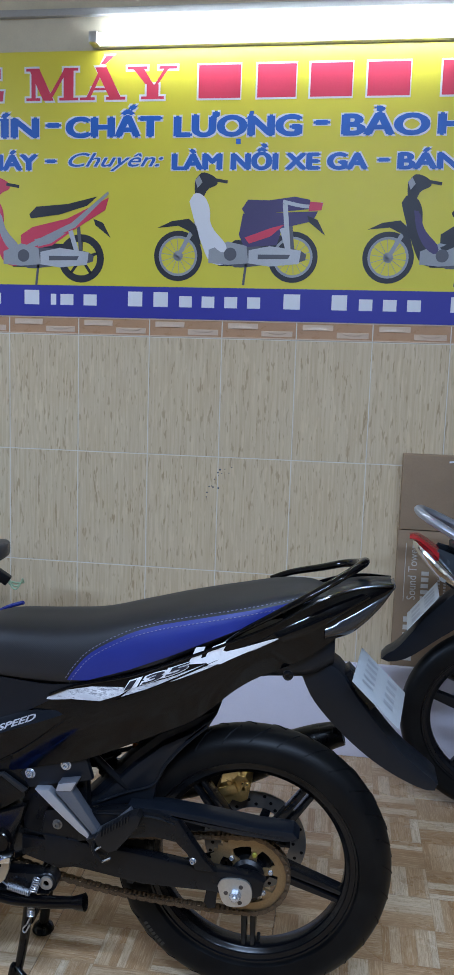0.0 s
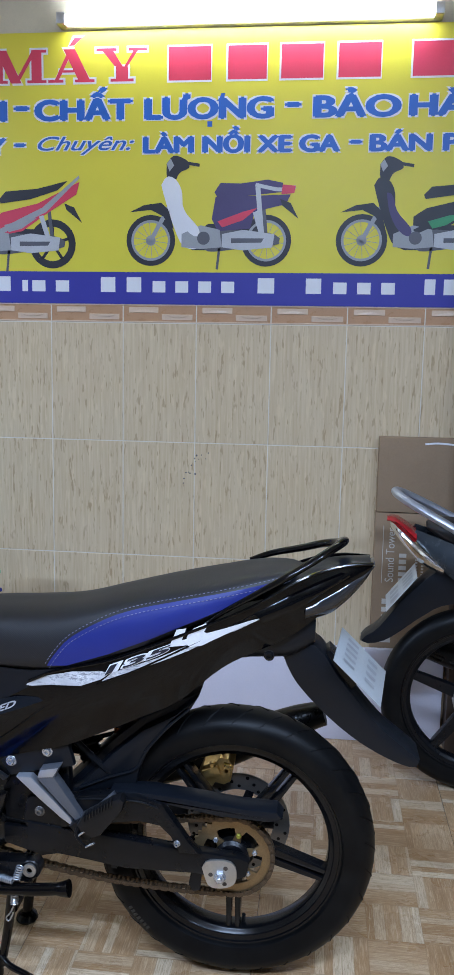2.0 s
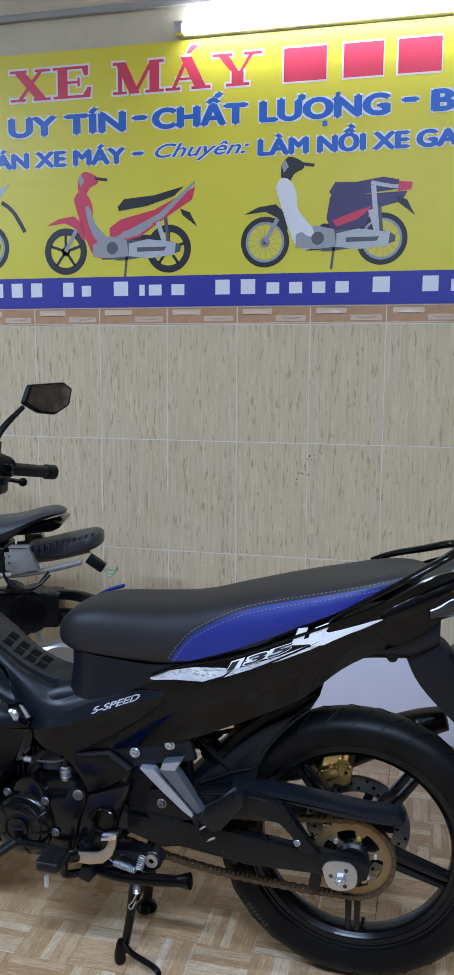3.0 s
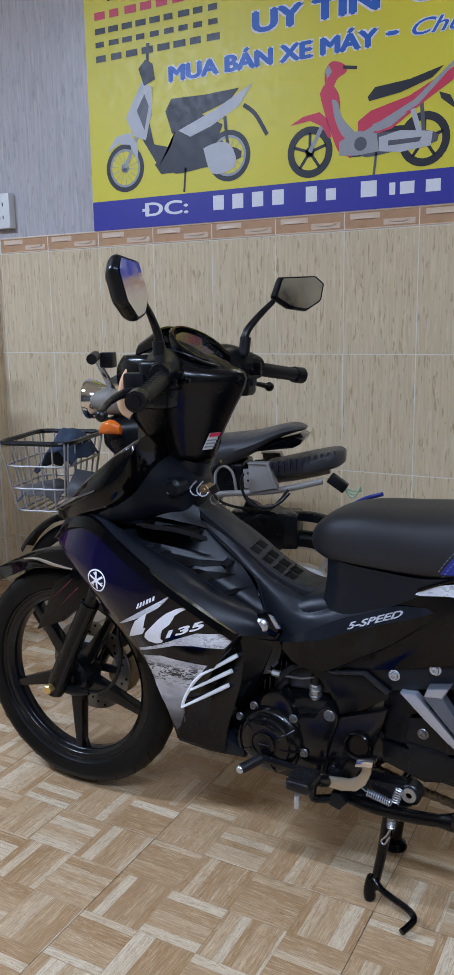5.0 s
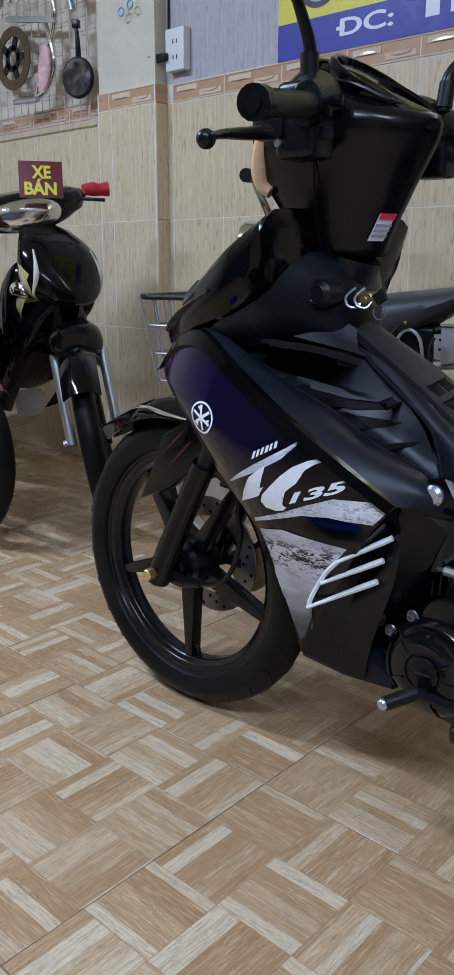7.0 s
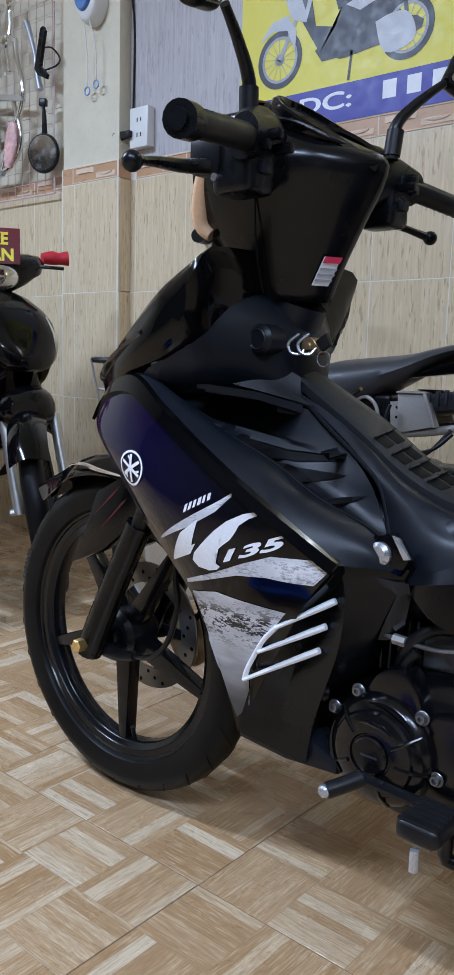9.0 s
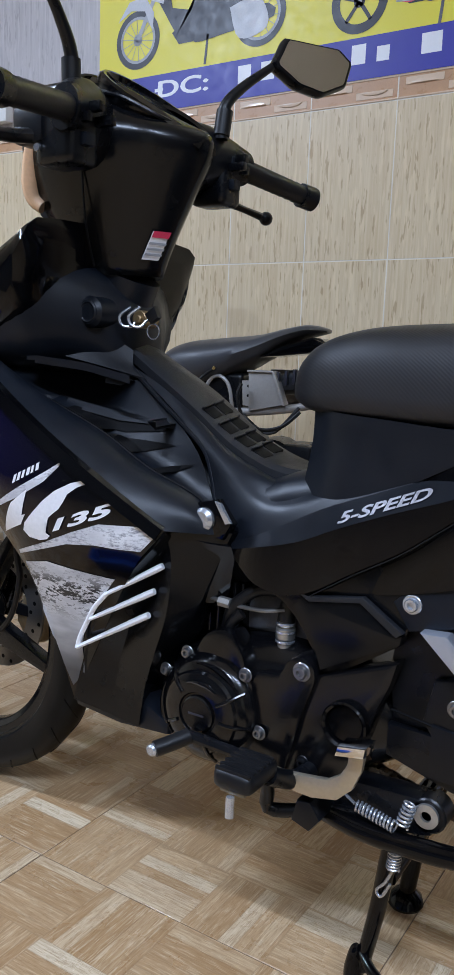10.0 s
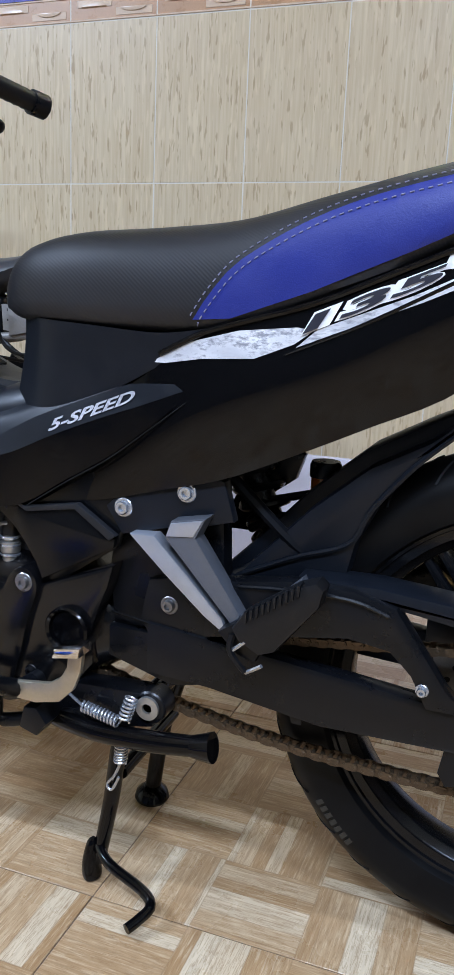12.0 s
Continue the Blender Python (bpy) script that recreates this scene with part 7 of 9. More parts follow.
part("shift_shaft_seal", join(lathe([(0.0215, -0.114), (0.0225, -0.1225), (0.0255, -0.125), (0.0275, -0.1225), (0.0275, -0.110), (0.0215, -0.110)], (-0.222, 0, 0.329), 36), disc(0.022, -0.118, -0.110, (-0.222, 0, 0.329), 30)), GLOSS, eng, "gloss black seal ring")
part("cylinder", loft([[(x + 0.5 * dz, o, z + dz) for o, dz in ((-0.07, -0.05), (0.07, -0.05), (0.07, 0.05), (-0.07, 0.05))] for x, z in ((-0.45, 0.39), (-0.50, 0.42), (-0.56, 0.44), (-0.62, 0.455))], 10, 20), ENGINE, eng)
for k in range(6):
    part("cooling_fin", block(-0.385 - 0.012 * k, -0.381 - 0.012 * k, -0.085, 0.085, 0.385, 0.455, 0.001), ENGINE, eng)
part("coolant_pipe", tube([(-0.40, -0.09, 0.40), (-0.385, -0.10, 0.43), (-0.36, -0.09, 0.452), (-0.33, -0.08, 0.455)], 0.008, 10), SOFT_RUBBER, eng)
bracket = part("frame_bracket", prism([(-0.286, 0.470), (-0.276, 0.462), (-0.212, 0.472), (-0.178, 0.445), (-0.164, 0.444), (-0.166, 0.433), (-0.258, 0.383), (-0.267, 0.408), (-0.296, 0.451)], -0.116, -0.095, 0.003), COVER, bike, "black plastic frame cover")
# Bevel gets a lighter plastic than the bracket, painting its highlight.
part("bracket_bevel", prism([(-0.292, 0.476), (-0.277, 0.468), (-0.210, 0.479), (-0.162, 0.448), (-0.170, 0.442), (-0.213, 0.472), (-0.275, 0.462), (-0.286, 0.468)], -0.1195, -0.110, 0.0012), COVER_GRAIN, bracket)
part("lower_side_cover", prism([(-0.375, 0.485), (-0.362, 0.468), (-0.336, 0.461), (-0.315, 0.451), (-0.299, 0.437), (-0.284, 0.418), (-0.272, 0.398), (-0.266, 0.376), (-0.240, 0.380), (-0.168, 0.430), (-0.140, 0.500), (-0.20, 0.515)], -0.1065, -0.090, 0.003), COVER, bike, "sheen black panel curving round the cylinder")
part("cylinder_shade", loft([ring_x(x, 0.070, z0, z1, 3.5) for x, z0, z1 in ((-0.40, 0.38, 0.45), (-0.36, 0.36, 0.455), (-0.31, 0.36, 0.455), (-0.26, 0.38, 0.45))], 12), finish("grey_cast_alloy", (0.12, 0.125, 0.14), 0.42, 0.5, var=0.25, relief=0.4), eng, "grey cast alloy cylinder")
part("coolant_sensor", lathe([(0, 0), (0.010, 0), (0.010, 0.012), (0.012, 0.014), (0.012, 0.026), (0.0085, 0.028), (0.0085, 0.040), (0, 0.040)], (-0.322, -0.082, 0.385), 16, False, "z"), ALUMINIUM, eng, "alloy pipe stub with hose clamps")
for dz in (0.008, 0.020, 0.030):
    part("hose_clamp", lathe([(0.0115, 0), (0.0125, 0.001), (0.0125, 0.003), (0.0115, 0.004)], (-0.322, -0.082, 0.385 + dz), 16, True, "z"), STEEL, eng)
part("hose", tube([(-0.322, -0.082, 0.42), (-0.318, -0.08, 0.445), (-0.300, -0.075, 0.465)], 0.011, 10), SOFT_RUBBER, eng)
part("clutch_cable", tube([(-0.445, -0.100, 0.440), (-0.400, -0.104, 0.434), (-0.350, -0.100, 0.432), (-0.32, -0.09, 0.436)], 0.0028, 8), DARK_STEEL, eng)
part("cable_nut", tube([(-0.404, -0.1045, 0.4345), (-0.388, -0.104, 0.4335)], 0.0065, 6), ALUMINIUM, eng)
part("spark_lead", tube([(-0.392, -0.104, 0.396), (-0.384, -0.104, 0.412), (-0.374, -0.100, 0.424)], [0.0045, 0.0065, 0.0075], 10), SOFT_RUBBER, eng)
part("case_plug", join(disc(0.019, -0.116, -0.100, (-0.471, 0, 0.276), 24, edge=0.003), disc(0.014, -0.119, -0.112, (-0.471, 0, 0.276), 24, edge=0.002)), ENGINE, eng)
for x, z in ((-0.351, 0.357), (-0.329, 0.290), (-0.529, 0.283), (-0.436, 0.366), (-0.468, 0.336)):
    bolt(eng, x, z, -0.1235, 0.0078, DARK_STEEL, "case_bolt")
part("lower_case", prism([(-0.545, 0.300), (-0.50, 0.275), (-0.46, 0.235), (-0.40, 0.212), (-0.32, 0.206), (-0.24, 0.232), (-0.20, 0.28), (-0.20, 0.33), (-0.54, 0.33)], -0.098, 0.09, 0.012), ENGINE, eng)
part("radiator_side", loft([ring_x(x, w, z0, z1, 4) for x, w, z0, z1 in ((-0.575, 0.09, 0.33, 0.44), (-0.54, 0.095, 0.32, 0.50), (-0.46, 0.095, 0.38, 0.53), (-0.40, 0.09, 0.43, 0.55))], 12), MATTE, bike)
part("pivot_plate", prism([(-0.175, 0.475), (-0.05, 0.520), (-0.045, 0.40), (-0.052, 0.290), (-0.175, 0.300), (-0.185, 0.40)], -0.088, -0.060, 0.004), SATIN, bike)
bolt(bike, -0.104, 0.372, -0.100, 0.009, DARK_STEEL, "pivot_bolt")
part("pivot_cover", prism([(-0.14, 0.35), (-0.13, 0.398), (-0.10, 0.405), (-0.055, 0.36), (-0.055, 0.335), (-0.13, 0.335)], -0.100, -0.086, 0.003), SATIN, bike)
part("lower_frame", prism([(-0.18, 0.335), (-0.055, 0.332), (-0.055, 0.285), (-0.10, 0.275), (-0.18, 0.298)], -0.098, -0.084, 0.003), SATIN, bike)

part("frame_seam", tube([(-0.176, -0.099, 0.353), (-0.13, -0.1, 0.347), (-0.078, -0.1, 0.337)], 0.0014, 6), RECESS_DARK, bike)
# passenger peg hanger
hanger = part("peg_hanger", prism([(-0.180, 0.478), (-0.165, 0.492), (-0.06, 0.525), (-0.042, 0.520), (-0.030, 0.478), (-0.06, 0.470), (-0.105, 0.462), (-0.160, 0.448)], -0.108, -0.092, 0.003), MATTE, bike, "black hanger plate of the passenger peg")
part("hanger_arm", prism([(-0.142, 0.456), (-0.113, 0.458), (-0.072, 0.418), (-0.032, 0.377), (-0.026, 0.359), (-0.053, 0.377), (-0.101, 0.418)], -0.127, -0.106, 0.003), SILVER, hanger, "silver hanger arm")
# Rear arm is coloured as shaded silver, its upper facet as lit.
rear_arm = part("hanger_arm", prism([(-0.098, 0.459), (-0.092, 0.477), (-0.052, 0.485), (-0.063, 0.462), (-0.011, 0.387), (-0.017, 0.367), (-0.024, 0.379)], -0.132, -0.106, 0.003), ARM_GREY, hanger, "silver hanger arm in shaded grey")
part("arm_facet", prism([(-0.0965, 0.4605), (-0.091, 0.4755), (-0.0545, 0.483), (-0.0655, 0.4635)], -0.1335, -0.125, 0.002), SILVER, rear_arm, "lit silver upper facet")
part("peg_arm", prism([(-0.020, 0.366), (-0.011, 0.387), (0.022, 0.408), (0.052, 0.437), (0.058, 0.425), (0.010, 0.370)], -0.132, -0.112, 0.003), ARM_GREY, hanger)
bolt(hanger, -0.158, 0.479, -0.108, 0.0095)
bolt(hanger, -0.084, 0.504, -0.108, 0.0095)
peg = part("passenger_peg", prism([(0.000, 0.400), (0.052, 0.436), (0.073, 0.444), (0.081, 0.437), (0.077, 0.418), (0.034, 0.364), (0.018, 0.358), (-0.004, 0.370), (-0.012, 0.382)], -0.158, -0.128, 0.006), SOFT_RUBBER, bike, "folded black rubber passenger peg")
for k in range(10):
    x, z = 0.004 + 0.0058 * k, 0.402 + 0.0040 * k
    part("peg_rib", block(x - 0.0015, x + 0.0015, -0.161, -0.145, z - 0.010, z + 0.002, 0.0008), SOFT_RUBBER, peg)
for a, b in (((-0.014, 0.354), (0.004, 0.371)), ((0.004, 0.335), (0.022, 0.348))):
    part("peg_clip", tube([(a[0], -0.150, a[1]), (b[0], -0.156, b[1])], 0.0022, 6), STEEL, peg)
part("peg_clip", tube([(-0.012, -0.150, 0.374), (-0.013, -0.152, 0.356), (0.004, -0.152, 0.336)], 0.0035, 6), SATIN, peg)
part("peg_hinge", prism([(-0.030, 0.372), (-0.012, 0.384), (0.018, 0.360), (0.012, 0.345), (-0.010, 0.350)], -0.146, -0.118, 0.003), SATIN, peg)

# rider's peg, gear lever
part("rider_peg_bar", join(tube([(-0.262, -0.09, 0.262), (-0.268, -0.14, 0.258), (-0.275, -0.195, 0.284)], 0.011, 12), tube([(-0.18, -0.09, 0.222), (-0.25, -0.12, 0.215), (-0.300, -0.140, 0.210), (-0.302, -0.145, 0.235), (-0.298, -0.16, 0.275)], 0.0085, 10), prism([(-0.262, 0.238), (-0.245, 0.240), (-0.232, 0.222), (-0.245, 0.205), (-0.268, 0.212)], -0.150, -0.105, 0.003)), SATIN, bike)
rider_peg = part("rider_peg", block(-0.314, -0.266, -0.250, -0.186, 0.282, 0.305, 0.0105, 4), SOFT_RUBBER, bike, "black ribbed rubber foot peg")
for k in range(6):
    part("peg_rib", block(-0.312, -0.268, -0.247 + 0.0098 * k, -0.242 + 0.0098 * k, 0.302, 0.3065, 0.002), SOFT_RUBBER, rider_peg)
part("peg_underside", block(-0.306, -0.274, -0.246, -0.196, 0.279, 0.286, 0.003), finish("dull_zinc", (0.20, 0.175, 0.135), 0.45, 0.6), rider_peg, "pale metal underside")
part("peg_feeler", tube([(-0.290, -0.248, 0.278), (-0.289, -0.250, 0.256)], 0.0048, 8), STEEL, rider_peg, "steel feeler bolt")
lever_pts = [(-0.290, 0.256), (-0.274, 0.253), (-0.240, 0.252), (-0.210, 0.259), (-0.192, 0.277), (-0.183, 0.300), (-0.180, 0.322), (-0.198, 0.320), (-0.200, 0.303), (-0.208, 0.289), (-0.223, 0.279), (-0.250, 0.275), (-0.275, 0.272), (-0.290, 0.272)]
gear = part("gear_lever", prism(lever_pts, -0.158, -0.150, 0.002), finish("zinc_plate", (0.52, 0.46, 0.36), 0.35, 0.8), bike, "zinc-plated heel and toe gear lever")
part("toe_arm", tube([(-0.285, -0.150, 0.262), (-0.34, -0.140, 0.264), (-0.406, -0.160, 0.279)], 0.007, 8), SATIN, gear)
part("heel_pad", prism([(-0.207, 0.320), (-0.204, 0.332), (-0.172, 0.338), (-0.174, 0.326)], -0.178, -0.148, 0.003), CHROME, gear, "chrome heel pad")
part("toe_roller", tube([(-0.404, -0.162, 0.279), (-0.416, -0.182, 0.274), (-0.427, -0.199, 0.270)], 0.0098, 14), SOFT_RUBBER, gear, "black rubber toe roller")
part("roller_cap", disc(0.0075, -0.206, -0.197, (-0.4285, 0, 0.2692), 14, edge=0.004), STEEL, gear)

# stands
side_stand = part("side_stand", tube([(-0.255, -0.112, 0.216), (-0.192, -0.118, 0.210), (-0.117, -0.120, 0.214), (-0.06, -0.122, 0.222)], [0.011, 0.0125, 0.0125, 0.012], 14), GLOSS, bike, "folded gloss black side stand")
part("stand_foot", tube([(-0.062, -0.122, 0.2215), (-0.048, -0.122, 0.2235), (-0.038, -0.122, 0.2255)], [0.0125, 0.016, 0.0175], 14), GLOSS, side_stand)
part("stand_bracket", prism([(-0.27, 0.255), (-0.13, 0.262), (-0.115, 0.245), (-0.12, 0.222), (-0.20, 0.205), (-0.265, 0.205), (-0.275, 0.23)], -0.105, -0.07, 0.004), SATIN, bike)
part("bracket_washer", lathe([(0.014, -0.109), (0.014, -0.104), (0.006, -0.104), (0.006, -0.109)], (-0.125, 0, 0.246), 20), ALUMINIUM, bike)
part("bracket_ear", disc(0.0205, -0.105, -0.075, (-0.124, 0, 0.245), 24, edge=0.002), SATIN, bike)
centre = part("centre_stand", join(tube([(-0.156, -0.080, 0.225), (-0.167, -0.090, 0.187), (-0.177, -0.093, 0.108), (-0.191, -0.098, 0.024)], [0.011, 0.0105, 0.0095, 0.009], 12, 24), tube([(-0.155, 0.075, 0.225), (-0.185, 0.078, 0.12), (-0.20, 0.078, 0.02)], 0.0115, 12), tube([(-0.155, -0.08, 0.222), (-0.155, 0.08, 0.222)], 0.013, 12), tube([(-0.17, -0.083, 0.14), (-0.172, 0.078, 0.14)], 0.009, 10)), GLOSS, bike, "gloss black centre stand")
part("stand_foot", lathe([(0, 0), (0.023, 0), (0.025, 0.004), (0.022, 0.014), (0.012, 0.022), (0, 0.022)], (-0.201, 0.078, 0.0), 20, False, "z"), GLOSS, centre)
part("stand_foot", loft([[(x + rx * math.cos(a), -0.101 + ry * math.sin(a), z) for a in [k * math.pi / 8 for k in range(16)]] for x, z, rx, ry in ((-0.197, 0.001, 0.008, 0.010), (-0.198, 0.004, 0.0115, 0.014), (-0.199, 0.020, 0.0115, 0.013), (-0.199, 0.036, 0.009, 0.010), (-0.198, 0.050, 0.006, 0.006), (-0.197, 0.055, 0.002, 0.002))], 16), GLOSS, centre, "rounded black foot pad")
part("spring_hook", tube([(-0.157, -0.110, 0.170), (-0.166, -0.108, 0.150), (-0.176, -0.106, 0.136), (-0.170, -0.106, 0.130), (-0.160, -0.107, 0.150)], 0.0018, 6), STEEL, centre)
part("foot_lever", tube([(-0.19, -0.10, 0.045), (-0.165, -0.118, 0.038), (-0.115, -0.132, 0.028), (-0.098, -0.145, 0.022), (-0.105, -0.165, 0.016), (-0.112, -0.178, 0.013)], 0.0064, 10, 30), GLOSS, centre, "bent foot lever")


def spring(a, b, r, turns, wire=0.0018):
    A, B = Vector(a), Vector(b)
    d = (B - A).normalized()
    u = d.cross(Vector((0, 1, 0))).normalized()
    v = d.cross(u)
    n = turns * 8
    return tube([A.lerp(B, i / n) + r * (math.cos(i * math.pi / 4) * u + math.sin(i * math.pi / 4) * v) for i in range(n + 1)], wire, 6, n * 2)


part("stand_spring", spring((-0.200, -0.120, 0.239), (-0.153, -0.122, 0.230), 0.0064, 11, 0.0015), STEEL, bike, "steel coil spring")
part("stand_spring", spring((-0.139, -0.118, 0.262), (-0.147, -0.122, 0.234), 0.0070, 6, 0.0015), STEEL, bike, "steel coil spring")
part("stand_spring", spring((-0.154, -0.112, 0.204), (-0.158, -0.108, 0.171), 0.0070, 8, 0.0015), STEEL, bike, "steel coil spring")
part("spring_hook", tube([(-0.230, -0.11, 0.248), (-0.203, -0.120, 0.240)], 0.002, 6), STEEL, bike)
# ---- other motorbikes in the shop: +x is their heading, rear axle over the origin ----
def underbone(name, m, label, body, grips, tail_rail, drum, fork_lower, wheel_mat, steer=0.0, bars_back=0.0, reach=0.0, grip_len=0.13):
    """A parked underbone motorbike with leg shield, seat, tail and handlebar cover."""
    b = thing(name, m, label, "motorbike", "motorbikes parked along the wall")
    R, F = (0, 0, 0.285), (1.22, 0, 0.283)
    rw = cast_wheel("rear_wheel", b, R, 0.283, 0.085, 0.222, False, 0.3, wheel_mat, label="cast rear wheel")
    cast_wheel("front_wheel", b, F, 0.278, 0.072, 0.222, False, 0.1, wheel_mat, label="cast front wheel")
    part("brake_drum", join(disc(0.068, -0.050, 0.030, R, 30, edge=0.010), disc(0.030, -0.062, -0.045, R, 20, edge=0.004)), drum, rw, "round alloy brake drum")
    part("brake_arm", prism([(-0.015, 0.30), (0.03, 0.295), (0.09, 0.262), (0.085, 0.248), (0.02, 0.272), (-0.015, 0.275)], -0.070, -0.056, 0.002), SATIN, rw)
    for s in (-1, 1):
        part("swingarm", prism([(-0.03, 0.31), (0.40, 0.345), (0.40, 0.30), (-0.03, 0.26)], s * 0.085, s * 0.062, 0.004), SATIN, b)
        part("rear_shock", tube([(0.02, s * 0.095, 0.31), (0.09, s * 0.10, 0.60)], 0.016, 12), CHROME if s < 0 else SATIN, b)
        part("fork_leg", tube([(1.215, s * 0.078, 0.275), (1.135, s * 0.078, 0.56)], 0.017, 14), fork_lower, b, "bright lower fork leg")
        part("fork_tube", tube([(1.175, s * 0.075, 0.42), (1.122, s * 0.075, 0.60)], 0.014, 12), CHROME, b)
        part("axle_bolt", disc(0.012, s * 0.075, s * 0.105, (1.212, 0, 0.285), 8), STEEL, b)
        top = [(1.10, s * 0.07, 0.80), (1.02, s * 0.13, 0.70), (0.90, s * 0.16, 0.55), (0.80, s * 0.15, 0.38)]
        mid = [(1.13, s * 0.05, 0.70), (1.06, s * 0.12, 0.58), (0.96, s * 0.14, 0.45), (0.86, s * 0.12, 0.34)]
        low = [(1.09, s * 0.04, 0.60), (1.00, s * 0.07, 0.50), (0.92, s * 0.08, 0.40), (0.84, s * 0.07, 0.32)]
        part("leg_shield", skin([top, mid, low], 20, 10, 0.004), body, b, "gloss leg shield panel")
        c0 = [(-0.20, s * 0.05, 0.80), (0.0, s * 0.10, 0.74), (0.20, s * 0.115, 0.68), (0.42, s * 0.10, 0.60), (0.55, s * 0.06, 0.56)]
        c1 = [(-0.22, s * 0.05, 0.77), (0.0, s * 0.12, 0.66), (0.20, s * 0.13, 0.58), (0.42, s * 0.11, 0.52), (0.55, s * 0.06, 0.52)]
        c2 = [(-0.20, s * 0.045, 0.75), (0.0, s * 0.10, 0.60), (0.20, s * 0.11, 0.50), (0.42, s * 0.10, 0.46), (0.55, s * 0.05, 0.48)]
        part("side_cover", skin([c0, c1, c2], 24, 8, 0.004), body, b, "gloss side cover")
        part("grip", tube([(0.93, s * 0.20, 1.045), (0.92, s * (0.20 + 0.35 * grip_len), 1.043), (0.917, s * (0.20 + 0.6 * grip_len), 1.038), (0.91, s * (0.20 + grip_len), 1.035)], [0.018, 0.024, 0.020, 0.025], 14), grips, b)
        part("hand_lever", tube([(0.97, s * 0.17, 1.02), (1.0, s * 0.215, 1.01), (0.985, s * (0.18 + grip_len), 1.0)], 0.006, 8), SATIN, b)
        part("turn_signal", loft([ring_x(x, 0.03 * k, 0.725, 0.725 + 0.045 * k + 0.012, 2.4, oy=s * 0.122) for x, k in ((1.00, 0.6), (1.05, 1.0), (1.09, 0.7), (1.10, 0.3))], 8), CHROME, b, "clear-lensed front turn signal")
    part("engine_case", loft([ring_x(x, w, z0, z1, 3.6) for x, w, z0, z1 in ((0.38, 0.06, 0.26, 0.36), (0.46, 0.11, 0.22, 0.40), (0.60, 0.12, 0.21, 0.40), (0.72, 0.10, 0.24, 0.38), (0.86, 0.06, 0.30, 0.40))], 18), ALUMINIUM, b, "alloy engine")
    part("frame_tunnel", loft([ring_x(x, w, z0, z1, 2.8) for x, w, z0, z1 in ((0.40, 0.07, 0.46, 0.60), (0.60, 0.07, 0.44, 0.56), (0.80, 0.08, 0.50, 0.66), (0.96, 0.10, 0.62, 0.84), (1.06, 0.08, 0.72, 0.88))], 20), MATTE, b)
    part("front_apron", loft([ring_x(x, w, z0, z1, 3.2) for x, w, z0, z1 in ((0.86, 0.10, 0.40, 0.72), (0.94, 0.145, 0.44, 0.82), (1.02, 0.150, 0.52, 0.86), (1.07, 0.10, 0.58, 0.82))], 16), body, b, "gloss front apron")
    part("nose_cowl", loft([ring_x(x, w, z0, z1, 2.9) for x, w, z0, z1 in ((0.97, 0.075, 0.78, 0.975), (1.03, 0.115, 0.75, 0.955), (1.09, 0.145, 0.725, 0.915), (1.14, 0.132, 0.705, 0.865), (1.18, 0.085, 0.700, 0.80), (1.205, 0.03, 0.71, 0.745))], 22), body, b, "gloss nose cowl")
    part("seat", loft([ring_x(x, w, z0, z1, 2.6) for x, w, z0, z1 in ((-0.17, 0.04, 0.80, 0.815), (-0.10, 0.09, 0.76, 0.83), (0.10, 0.115, 0.70, 0.80), (0.30, 0.12, 0.64, 0.765), (0.45, 0.10, 0.60, 0.72), (0.52, 0.05, 0.60, 0.66))], 26), VINYL, b, "black vinyl seat")
    tail = part("tail_light", loft([ring_x(x, w, z0, z1, 2.2) for x, w, z0, z1 in ((-0.12, 0.075, 0.665, 0.72), (-0.19, 0.085, 0.70, 0.775), (-0.25, 0.07, 0.765, 0.82), (-0.275, 0.03, 0.80, 0.825))], 12), CHROME, b, "clear ribbed tail light")
    part("red_lens", loft([ring_x(x, w, z0, z1, 2.2) for x, w, z0, z1 in ((-0.20, 0.078, 0.765, 0.792), (-0.255, 0.060, 0.812, 0.826), (-0.285, 0.03, 0.815, 0.828))], 10), RED, tail, "red tail lens")
    holder = part("rear_mudguard", prism([(-0.08, 0.70), (-0.13, 0.685), (-0.22, 0.60), (-0.30, 0.495), (-0.345, 0.462), (-0.335, 0.445), (-0.27, 0.462), (-0.17, 0.54), (-0.10, 0.58), (0.06, 0.60), (0.10, 0.66)], -0.045, 0.045, 0.007, 44), MATTE, b, "black rear mudguard")
    pm = Matrix.Translation((-0.235, 0, 0.615)) @ Matrix.Rotation(radians(-52), 4, "Y")
    pl = block(-0.068, 0.068, -0.09, 0.09, -0.001, 0.001, 0.0008)
    bmesh.ops.transform(pl, matrix=pm, verts=pl.verts)
    plate = part("number_plate", pl, PLATE, holder, "white number plate, its writing only bars")
    bb = join(bars(-0.07, 0.010, 0.14, 0.036, 3, 0.3, 15), bars(-0.07, -0.052, 0.14, 0.042, 4, 0.3, 16))
    bmesh.ops.transform(bb, matrix=pm @ Matrix.Translation((0, 0, 0.0022)) @ Matrix.Rotation(radians(90), 4, "Z") @ Matrix.Rotation(radians(-90), 4, "X"), verts=bb.verts)
    part("plate_bar", bb, GREY_INK, plate)
